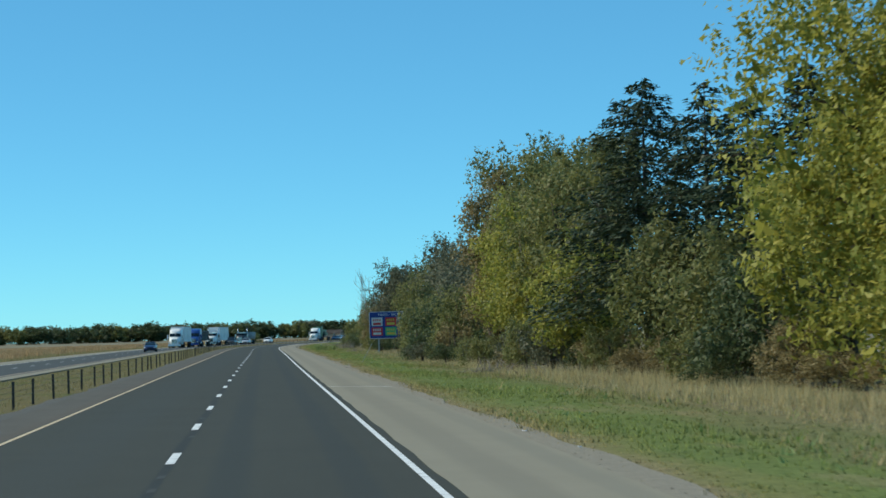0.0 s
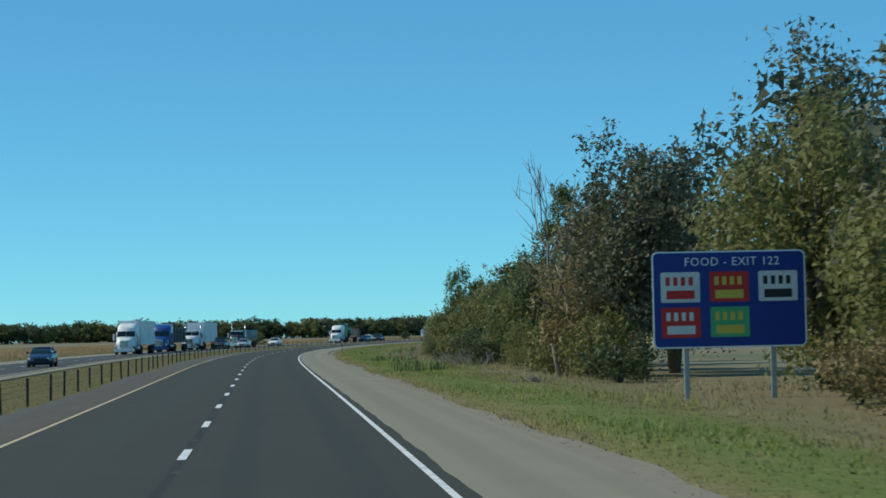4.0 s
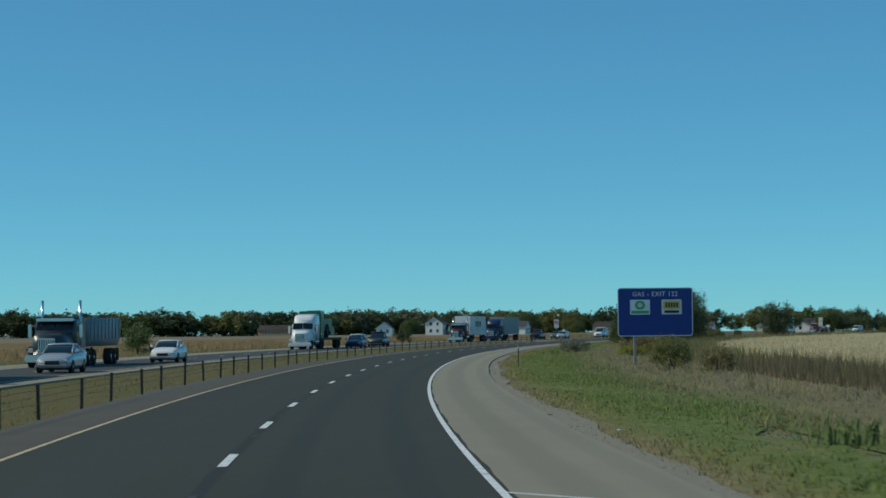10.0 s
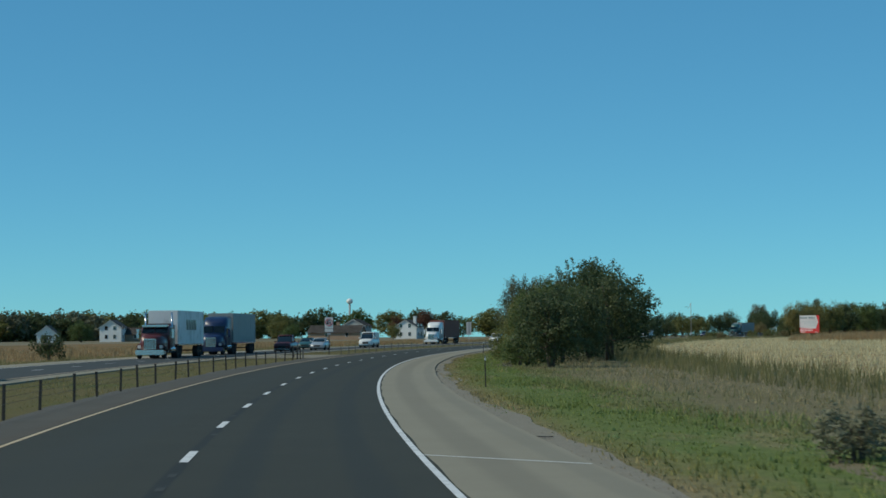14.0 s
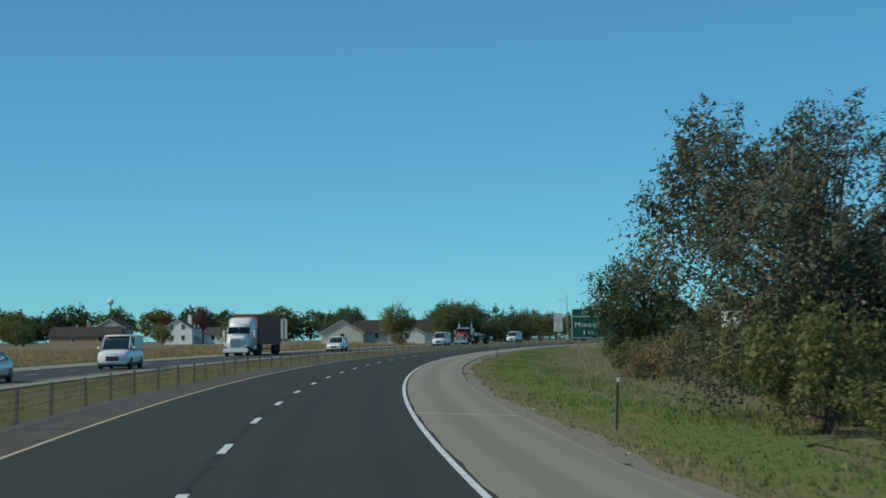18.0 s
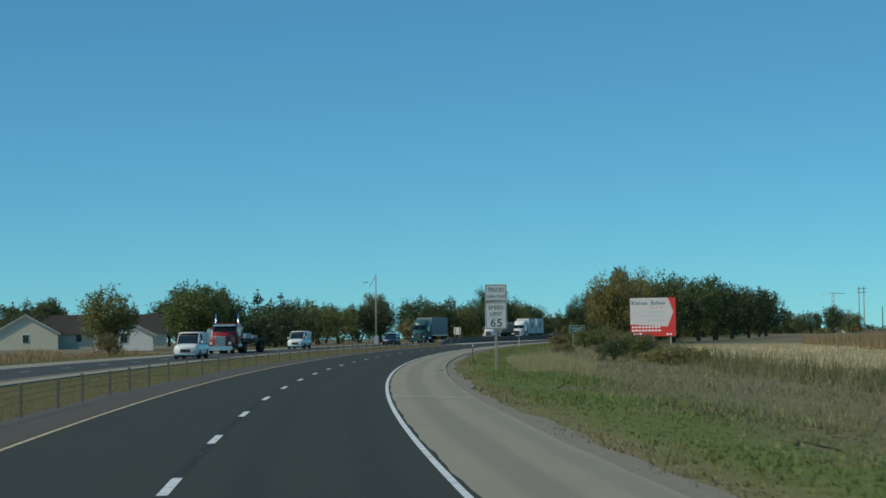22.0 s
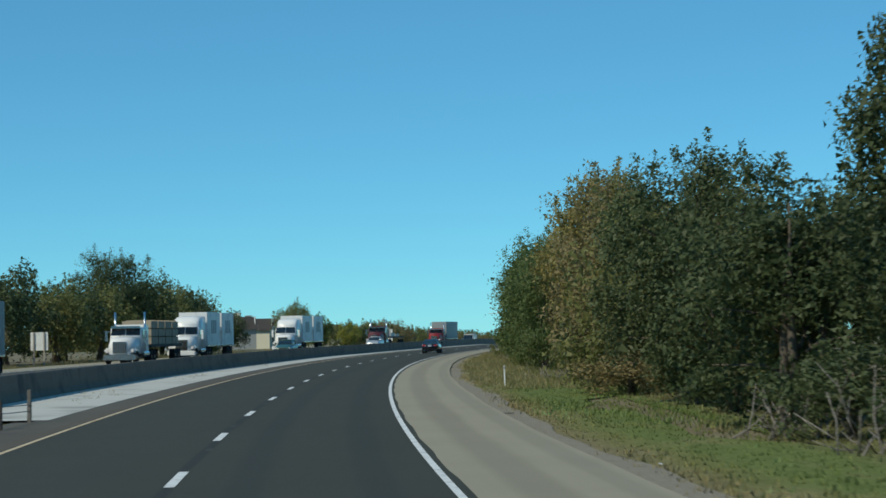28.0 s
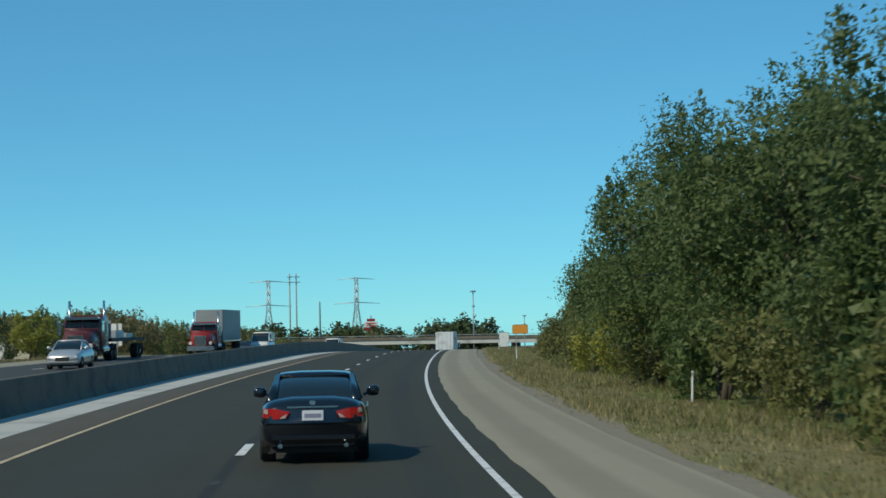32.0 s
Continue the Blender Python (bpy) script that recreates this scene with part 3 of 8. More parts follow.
# ---- median fence, barrier ----
def make_fence(s0, s1, label, mat=None):
    f = thing("cable_fence", label, "fence", spot(s0, -5.72))
    inv = f.matrix_world.inverted()
    bm = bmesh.new()
    box(bm, -0.04, 0.04, -0.03, 0.03, -0.1, 0.9, 0.012)
    box(bm, -0.044, 0.044, -0.034, 0.034, 0.86, 0.905)
    me = bpy.data.meshes.new("fence_post")
    bm.to_mesh(me)
    bm.free()
    me.materials.append(mat or POST_DARK)
    rng = random.Random(abs(int(s0)))
    posts = np.arange(s0, s1, 5.8)
    line = lambda s: float(np.interp(s, (300, 430), (-6.0, -5.68)))
    for s in posts:
        o = new("post", me)
        o.parent = f
        o.matrix_local = inv @ spot(s + rng.uniform(-0.7, 0.7), line(s) + rng.uniform(-0.06, 0.06)) @ pose(0, 0, rng.uniform(-0.05, 0.02), rng.uniform(-2, 2), rng.uniform(-2, 2), 0)
    for z in (0.42, 0.58, 0.74):
        pts = [inv @ (spot(s, line(s) + 0.05) @ Vector((0, 0, z))) for s in np.arange(s0, s1, 11.4)]
        part("cable", tubes_mesh("cable", [(pts, [0.006] * len(pts))], POST_DARK, 4), None, f, "thin steel cable")
    return f


make_fence(-60, 683, "median cable barrier of dark steel posts and three cables")
make_fence(712, 1067, "median cable barrier of grey weathered posts beyond the crossover", POST_GREY)


def end_posts(s, l, label, spots):
    f = thing("fence_end", label, "fence", spot(s, l))
    for k, (dx, dy, tilt) in enumerate(spots):
        bm = boxes((dx - 0.05, dx + 0.05, dy - 0.05, dy + 0.05, -0.1, 0.95 - 0.03 * k), bevel=0.012)
        o = part("post", bm, POST_GREY if k % 2 else POST_DARK, f)
        o.matrix_local = pose(0, 0, 0, tilt * 0.3, tilt * 0.3, 0)
    (x0, y0, _), (x1, y1, _) = spots[0], spots[-1]
    for z0, z1 in ((0.78, 0.5), (0.6, 0.35)):
        part("cable", tubes_mesh("cable", [([(x0, y0, z0), (x1, y1, z1)], [0.012, 0.012])], STEEL, 5), None, f)
    return f


end_posts(683, -6.1, "leaning anchor posts where the cable barrier ends at a crossover", ((0, 0, 3), (0.2, 2.4, -5), (-0.5, 4.4, 2), (-0.75, 6.5, 8), (-1.3, 8.6, -3)))
end_posts(1070.4, -6.17, "weathered anchor posts at the end of the cable barrier", ((0, 0, 2), (0.45, 1.8, -3), (0.94, 3.7, 1), (0.9, 8.4, 2), (1.0, 11.0, -2), (1.1, 14.7, 1)))


def crash_cushion(s, l):
    """Sloped steel end piece before the median wall, with a striped nose."""
    t = thing("crash_cushion", "grey steel crash cushion with a black and yellow striped nose", "barrier", spot(s, l) @ Matrix.Scale(0.78, 4))
    part("nose", plate(-0.4, 0.4, 0.05, 0.82, -0.03, 0.03, 0.05), DULL_YELLOW, t)
    for k in range(4):
        bm = bmesh.new()
        x = -0.38 + k * 0.2
        panel(bm, [(x, -0.036, 0.08), (x + 0.1, -0.036, 0.08), (min(x + 0.3, 0.38), -0.036, 0.78), (x + 0.2 if x < 0.2 else 0.36, -0.036, 0.78)], 0.006)
        part("stripe", bm, SIGN_BLACK, t)
    for k in range(4):
        part("bay", boxes((-0.34, 0.34, 0.06 + k * 1.1, 1.1 + k * 1.1, 0.12, 0.7 + 0.03 * k), bevel=0.03), ALU, t)
        for sx in (-1, 1):
            part("side_rail", boxes((sx * 0.38 - 0.03, sx * 0.38 + 0.03, 0.04 + k * 1.1, 1.12 + k * 1.1, 0.3, 0.6), bevel=0.02), STEEL, t)
    part("lid", boxes((-0.42, 0.42, 3.2, 4.5, 0.82, 0.92), bevel=0.02), CONCRETE_PALE, t)
ribbon("crossover", -12.2, -5.1, 688, 711, GROUND_Z + 0.06, GRAVEL, "gravel turnaround crossing the median", "gravel", step=3)


def make_barrier():
    """Concrete wall with a sloped foot, in cast lengths."""
    s0, s1, run = 1090.0, 1800.0, 6.0
    b = thing("concrete_barrier", "grey stained concrete median wall in cast lengths", "barrier", spot(s0, -8.0), kind="structure")
    inv = b.matrix_world.inverted()
    prof = [(0.32, 0.0), (0.32, 0.08), (0.2, 0.33), (0.12, 0.95), (0.1, 1.0), (-0.1, 1.0), (-0.12, 0.95), (-0.2, 0.33), (-0.32, 0.08), (-0.32, 0.0)]
    line = lambda s: float(np.interp(s, (1090, 1138, 1174, 1214, 1241), (-8.6, -8.3, -7.5, -7.3, -6.7)))
    for k in range(int((s1 - s0) / run)):
        a, e = s0 + k * run, s0 + (k + 1) * run - 0.035
        v, m = [], len(prof)
        for s in (a, (a + e) / 2, e):
            h = min(1.0, 0.45 + (s - s0) / 14)
            x, y, ang = at(s, line(s))
            for px, pz in prof:
                v.append((x + px * math.cos(ang), y - px * math.sin(ang), land(x, y) + GROUND_Z + pz * 0.95 * h))
        f = [(j * m + i, j * m + i + 1, (j + 1) * m + i + 1, (j + 1) * m + i) for j in range(2) for i in range(m - 1)]
        f += [tuple(range(m - 1, -1, -1)), tuple(range(2 * m, 3 * m))]
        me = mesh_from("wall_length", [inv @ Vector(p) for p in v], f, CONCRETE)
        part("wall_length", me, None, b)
    ribbon("gutter", lambda s: line(s) + 0.3, lambda s: -4.85, 1086, S_END, 0.0, CONCRETE_PALE, "pale concrete gutter along the median wall", "concrete", thick=0.12, step=4)


make_barrier()


# ---- trees ----
def lobed_crown(rng, kind, h, w, base, leaf, cover, lobe=0.2):
    """A crown of boughs: lobes over an envelope, each with twig ends that carry small leaves. Returns leaf triangles and lobe centres."""
    H, zc = h - base, (h + base) / 2
    half = np.array([w / 2, w / 2, H / 2]) * 0.95
    count = int(12 + w * 1.5 + H * 1.3)
    k = np.arange(count) + 0.5
    az, up = k * 2.39996 + rng.normal(0, 0.3, count), np.clip(1 - 2 * k / count + rng.normal(0, 0.09, count), -1, 1)
    ring = np.sqrt(1 - up ** 2)
    if kind == "hedge":
        ring = np.where(up < 0.25, np.sqrt(np.clip(1 - np.clip(up, -0.94, 1) ** 6, 0, 1)), np.maximum(ring, 0.25))
    d = np.stack([ring * np.cos(az), ring * np.sin(az), up], 1)
    small = min(w, H)
    r = rng.uniform(lobe * 0.72, lobe * 1.22, count) * small
    lump = 1 + 0.13 * np.sin(2 * az + rng.uniform(0, 6)) + 0.1 * np.sin(3 * az + 3 * up + rng.uniform(0, 6))
    depth = np.where(rng.uniform(0, 1, count) < 0.2, 0.5, rng.uniform(0.84, 1.06, count)) * lump
    c = d * np.maximum(half - r[:, None] * 0.8, 0.15) * depth[:, None]
    if kind == "upright":
        c[:, :2] *= (0.92 - 0.55 * (c[:, 2:] / H))
    tall = np.array([0.6, 0.6, 1.9]) if kind == "spray" else np.ones(3)
    if kind == "spray":
        c[:, :2] *= (1.0 - 0.35 * (c[:, 2:] / H))
    if kind == "spread":
        c[:, 2] = np.where(c[:, 2] < 0, c[:, 2] * 0.8, c[:, 2])
    c[:, 2] += zc
    # twig ends over each lobe, some reaching past it
    ends = 16
    e = rng.normal(size=(count, ends, 3)) + 0.55 * (d / np.linalg.norm(d, axis=1)[:, None])[:, None, :] + np.array([0, 0, 0.25])
    e /= np.linalg.norm(e, axis=2)[:, :, None]
    out = rng.uniform(0.55, 0.9, (count, ends, 1))
    out[rng.uniform(0, 1, (count, ends, 1)) < 0.08] = 0.98
    tips = (c[:, None, :] + e * out * r[:, None, None] * tall).reshape(-1, 3)
    n = int(cover * math.pi * w * H * 0.9 / (0.33 * leaf * leaf))
    pick = rng.integers(0, len(tips), n)
    ball = rng.normal(size=(n, 3))
    ball *= (rng.uniform(0, 1, (n, 1)) ** 0.45) / np.linalg.norm(ball, axis=1)[:, None]
    p = tips[pick] + ball * r[pick // ends][:, None] * rng.uniform(0.35, 0.62, (n, 1)) * np.array([1, 1, 0.8]) * tall
    # some leaves clothe upright shoots that stand out of the lobes
    shoots = 3 * count
    k = rng.integers(0, count, shoots)
    a = rng.normal(size=(shoots, 3)) * np.array([0.8, 0.8, 0.5]) + np.array([0, 0, 0.75]) + 0.4 * d[k]
    a /= np.linalg.norm(a, axis=1)[:, None]
    rise = a * np.array([0.55, 0.55, 1.0]) + np.array([0, 0, 0.35])
    m = int(n * 0.22)
    j, f = rng.integers(0, shoots, m), rng.uniform(0, 1, (m, 1)) ** 0.8
    long = np.clip(r, 0.3, 1.5)[k[j]][:, None]
    p[:m] = c[k[j]] + a[j] * r[k[j]][:, None] * 0.6 + rise[j] * f * long * 0.68 + rng.normal(0, 0.13, (m, 3)) * long * (1.1 - 0.7 * f)
    p[:, 2] = np.maximum(p[:, 2], 0.06)
    nrm = e.reshape(-1, 3)[pick] + rng.normal(size=(n, 3)) * 0.6 + np.array([0, 0, 0.25])
    nrm /= np.linalg.norm(nrm, axis=1)[:, None]
    t = np.cross(nrm, rng.normal(size=(n, 3)))
    t /= np.linalg.norm(t, axis=1)[:, None]
    b = np.cross(nrm, t)
    z = leaf * rng.uniform(0.6, 1.4, (n, 1))
    q = z * rng.uniform(0.5, 0.75, (n, 1))
    return np.stack([p - t * z * 0.5 - b * q * 0.55, p + t * z * 0.6, p - t * z * 0.4 + b * q * 0.6], 1), c, r


def conifer(rng, colour, h, w, base, leaf, cover):
    """A spruce: whorls of drooping limbs clothed in flat sprays of needles."""
    limbs = int(h * 9)
    u = np.sort(rng.uniform(0, 1, limbs)) ** 0.9
    az, reach = np.arange(limbs) * 2.39996 + rng.normal(0, 0.25, limbs), ((1 - u) ** 0.6 * w / 2 + 0.1) * rng.uniform(0.6, 1.15, limbs)
    n = int(cover * w * h * 1.6 / (0.3 * leaf * leaf))
    weight = reach ** 1.3 + 0.12
    k = rng.choice(limbs, n, p=weight / weight.sum())
    f = rng.uniform(0.0, 1.0, n) ** 0.7
    r, z0 = reach[k] * f, base + u[k] * (h - base)
    side = rng.normal(0, 0.3, n) * (0.25 + reach[k] * (1.1 - f))
    z = z0 - 0.3 * r + 0.16 * r * f * f - np.abs(rng.normal(0, 0.22, n)) * (0.5 + r * 0.35)
    out, across = np.stack([np.cos(az[k]), np.sin(az[k]), np.full(n, -0.3)], 1), np.stack([-np.sin(az[k]), np.cos(az[k]), np.zeros(n)], 1)
    p = np.stack([r * np.cos(az[k]), r * np.sin(az[k]), np.maximum(z, 0.1)], 1) + across * side[:, None]
    t = out + across * rng.normal(0, 0.6, (n, 1)) + rng.normal(0, 0.25, (n, 3))
    t /= np.linalg.norm(t, axis=1)[:, None]
    b = np.cross(t, rng.normal(0, 0.5, (n, 3)) + np.array([0, 0, 1.0]))
    b /= np.linalg.norm(b, axis=1)[:, None]
    s = leaf * rng.uniform(0.6, 1.4, (n, 1))
    leaves = np.stack([p - t * s * 0.5 - b * s * 0.26, p + t * s * 0.75, p - t * s * 0.5 + b * s * 0.26], 1)
    runs = [([(0, 0, -0.2), (0, 0, h * 0.5), (0, 0, h * 0.99)], [0.02 * h, 0.011 * h, 0.015])]
    for i in range(0, limbs, 3):
        z1, q = base + u[i] * (h - base), reach[i] * 0.92
        runs.append(([(0, 0, z1), (q * math.cos(az[i]), q * math.sin(az[i]), max(0.1, z1 - 0.16 * q))], [0.03, 0.008]))
    return tubes_mesh("trunk", runs, BARK, 4), quads_mesh("crown", leaves, LEAF[colour], 3)


def grown(kind, colour, h, w, base, leaf, cover, seed, bark=None, heart=0.55, lobe=0.2):
    """Meshes (trunk, crown) of one tree at its true size."""
    rng = np.random.default_rng(seed)
    if kind == "cone":
        return conifer(rng, colour, h, w, base, leaf, cover)
    leaves, c, r = lobed_crown(rng, kind, h, w, base, leaf, cover, lobe)
    if heart:
        # inner foliage, coarse and deep in shade
        m = 75
        mid = np.repeat(c, m, axis=0) + np.clip(rng.normal(0, 0.3, (len(c) * m, 3)), -0.55, 0.55) * np.repeat(r, m)[:, None]
        mid[:, 2] = np.maximum(mid[:, 2], 0.15)
        leaves = np.concatenate([leaves, mid[:, None, :] + np.clip(rng.normal(0, 0.5, (len(mid), 3, 3)), -0.9, 0.9) * np.minimum(np.repeat(r, m) * heart, mid[:, 2] * 0.8)[:, None, None]])
    crown = quads_mesh("crown", leaves, LEAF[colour], 3)
    runs, tr = [], (0.02 * h + 0.04) * (0.7 if bark else 1.0)
    stems = 1 if base > 0.6 else 3
    foot = [np.append(rng.normal(0, 0.02 * w * (stems > 1), 2), -0.25) for _ in range(stems)]
    tops = [np.append(rng.normal(0, 0.05 * w * (1 + (stems > 1)), 2), h * rng.uniform(0.7, 0.86)) for _ in range(stems)]
    for f, t in zip(foot, tops):
        sway = rng.normal(0, 0.03 * w, 3) * np.array([1, 1, 0])
        runs.append(([f, f * 0.6 + t * 0.4 + sway, f * 0.25 + t * 0.75 + sway * 0.6, t], [tr, tr * 0.72, tr * 0.4, 0.02]))
    for k in range(0, len(c), 1 if bark else 2):
        f, t = foot[k % stems], tops[k % stems]
        u = np.clip((c[k][2] * 0.66 + 0.25) / max(t[2], 0.5), 0.12, 0.85)
        s0 = f + (t - f) * u
        mid = (s0 + c[k]) / 2 + np.array([0, 0, 0.04 * h]) + rng.normal(0, 0.02 * w, 3)
        mid[2], end = max(mid[2], 0.1), np.array([c[k][0], c[k][1], max(c[k][2], 0.15)])
        runs.append(([s0, mid, end], [tr * (0.42 - 0.2 * u), tr * 0.2, 0.012]))
        for _ in range(4 if bark else 0):
            q = end + rng.normal(0, 0.5, 3) * r[k] + np.array([0, 0, 0.35 * r[k]])
            q[2] = max(q[2], 0.1)
            runs.append(([(mid + end) / 2, end * 0.6 + q * 0.4, q], [0.02, 0.013, 0.006]))
    return tubes_mesh("trunk", runs, bark or BARK, 5), crown


# recipe: habit, h, w, base
RECIPES = {
    "oak": ("round", 9.0, 8.0, 0.1),
    "maple": ("round", 9.0, 7.0, 0.0),
    "poplar": ("upright", 9.5, 6.0, 0.8),
    "spray": ("spray", 8.0, 6.0, 0.8),
    "spread": ("spread", 5.6, 8.2, 0.15),
    "sparse": ("round", 7.4, 6.0, 1.0),
    "spruce": ("cone", 9.5, 8.0, 0.4),
    "grey_shrub": ("round", 7.2, 7.6, 0.1),
    "thicket": ("round", 3.2, 4.4, -0.4),
    "bush": ("round", 1.4, 2.0, -0.1),
    "hedge": ("round", 7.0, 8.5, -0.7),
    "fine_hedge": ("round", 7.0, 8.5, -0.7),
    "mid_oak": ("round", 9.0, 8.0, 0.1),
    "mid_hedge": ("round", 7.0, 8.5, -0.7),
    "mid_spruce": ("cone", 9.5, 6.0, 0.2),
    "far": ("round", 12.0, 14.0, -0.8),
    "far_b": ("round", 9.0, 15.0, -1.0),
}
CAT = {"thicket": "shrub", "bush": "shrub"}
WORDS = {"green": "green", "dark": "dark green", "olive": "olive brown-green", "yellow": "yellowing", "rust": "rusty brown", "gold": "golden brown", "red": "dull red", "pine": "dark needled", "pale": "pale grey-green", "sage": "grey-green"}
KINDS = {"oak": "broad round-crowned tree", "maple": "tall leafy tree", "poplar": "upright leafy tree", "spray": "tree of upright leafy sprays", "spread": "low wide-spreading tree", "sparse": "thin-leaved tree with twigs",
         "spruce": "dark spruce", "grey_shrub": "broad many-stemmed small tree", "thicket": "dense shrub", "bush": "small roadside bush", "hedge": "dense low-branched tree", "fine_hedge": "dense small-leaved tree", "mid_oak": "broad round-crowned tree", "mid_hedge": "dense low-branched tree", "mid_spruce": "dark spruce"}
PLACED = random.Random(5)


# true-size recipes: habit, share of the height that is bare, leaf size, cover, lobe size
GROWN = {
    "oak": ("round", 0.03, 0.15, 0.64, 0.2), "maple": ("round", 0.02, 0.15, 0.64, 0.19), "poplar": ("upright", 0.08, 0.13, 0.62, 0.2), "spread": ("spread", 0.03, 0.12, 0.68, 0.2),
    "spray": ("spray", 0.1, 0.13, 0.5, 0.115), "sparse": ("round", 0.14, 0.12, 0.34, 0.16), "grey_shrub": ("round", 0.03, 0.105, 0.85, 0.21), "hedge": ("hedge", 0.0, 0.145, 0.64, 0.2), "fine_hedge": ("hedge", 0.0, 0.11, 0.7, 0.18),
    "mid_oak": ("round", 0.02, 0.27, 0.6, 0.2), "mid_hedge": ("hedge", 0.0, 0.27, 0.6, 0.2),
    "spruce": ("cone", 0.26, 0.19, 1.3, 0.2), "mid_spruce": ("cone", 0.02, 0.3, 1.0, 0.2),
    "thicket": ("hedge", 0.0, 0.14, 0.5, 0.22), "bush": ("hedge", 0.0, 0.1, 0.5, 0.24),
}
SHRUBS = {}


def plant(recipe, colour, x, y, h, w=None, seed=1, bark=None, where="", group="", turn=None, coarse=1.0):
    kind, ph, pw, base = RECIPES[recipe]
    name = "shrub" if recipe in CAT else ("conifer" if kind == "cone" else "tree")
    turn = PLACED.uniform(0, 360) if turn is None else turn
    w = w or pw * h / ph
    size = (1, 1, 1)
    habit, bare, leaf, cover, lobe = GROWN[recipe]
    if recipe in CAT:
        if (recipe, colour, seed) not in SHRUBS:
            SHRUBS[recipe, colour, seed] = grown(habit, colour, ph, pw, -0.1, leaf, cover, seed * 7 + len(colour), None, 0.2, lobe)
        (trunk, crown), size = SHRUBS[recipe, colour, seed], (w / pw, w / pw, h / ph)
    else:
        trunk, crown = grown(habit, colour, h, w, bare * h - (0.1 if bare == 0 else 0), leaf * coarse, cover * (0.85 if coarse > 1 else 1), int(x * 7 + y * 13) % 99991, bark, 0.0 if bark else 0.18, lobe)
    t = thing(name, f"{WORDS[colour]} {KINDS[recipe]} {where}".strip(), "shrub" if recipe in CAT else "tree",
              Matrix.LocRotScale((x, y, float(land(x, y)) + GROUND_Z - 0.02), Euler((0, 0, radians(turn))), size), group)
    part("trunk", trunk, None, t)
    part("crown", crown, None, t)
    return t


def plant_at(recipe, colour, s, l, h, w=None, seed=1, **k):
    x, y, _ = at(s, l)
    return plant(recipe, colour, float(x), float(y), h, w, seed, **k)


def dead_tree(s, l, h, seed):
    """A bare grey tree: forked stems, limbs that fork again, thin twigs at the ends."""
    rng = np.random.default_rng(seed)
    runs = []

    def limb(p, d, length, radius, level):
        mid = p + d * length * 0.5 + rng.normal(0, 0.05, 3) * length
        q = p + d * length + rng.normal(0, 0.06, 3) * length
        runs.append(([p - d * radius, mid, q], [radius, radius * 0.82, radius * 0.6]))
        if level == 5:
            return
        for _ in range(2 if level < 2 else 3):
            e = d + rng.normal(0, 0.38, 3) + np.array([0.04, 0, 0.12])
            limb(q if rng.uniform() < 0.6 else mid * 0.3 + q * 0.7, e / np.linalg.norm(e), length * rng.uniform(0.55, 0.8), max(radius * 0.56, 0.008), level + 1)

    limb(np.array([0, 0, -0.2]), np.array([-0.06, 0.0, 0.99]), h * 0.36, 0.13, 1)
    limb(np.array([0.25, 0.15, -0.2]), np.array([0.08, 0.1, 0.99]), h * 0.34, 0.1, 2)
    limb(np.array([0.7, -0.2, -0.2]), np.array([0.2, -0.1, 0.95]), h * 0.26, 0.07, 2)
    t = thing("dead_tree", "bare grey dead tree with forked stems and thin twigs", "tree", spot(s, l))
    part("trunk", tubes_mesh("trunk", runs, BARK_GREY, 5), None, t)


WOOD = "in the roadside wood"
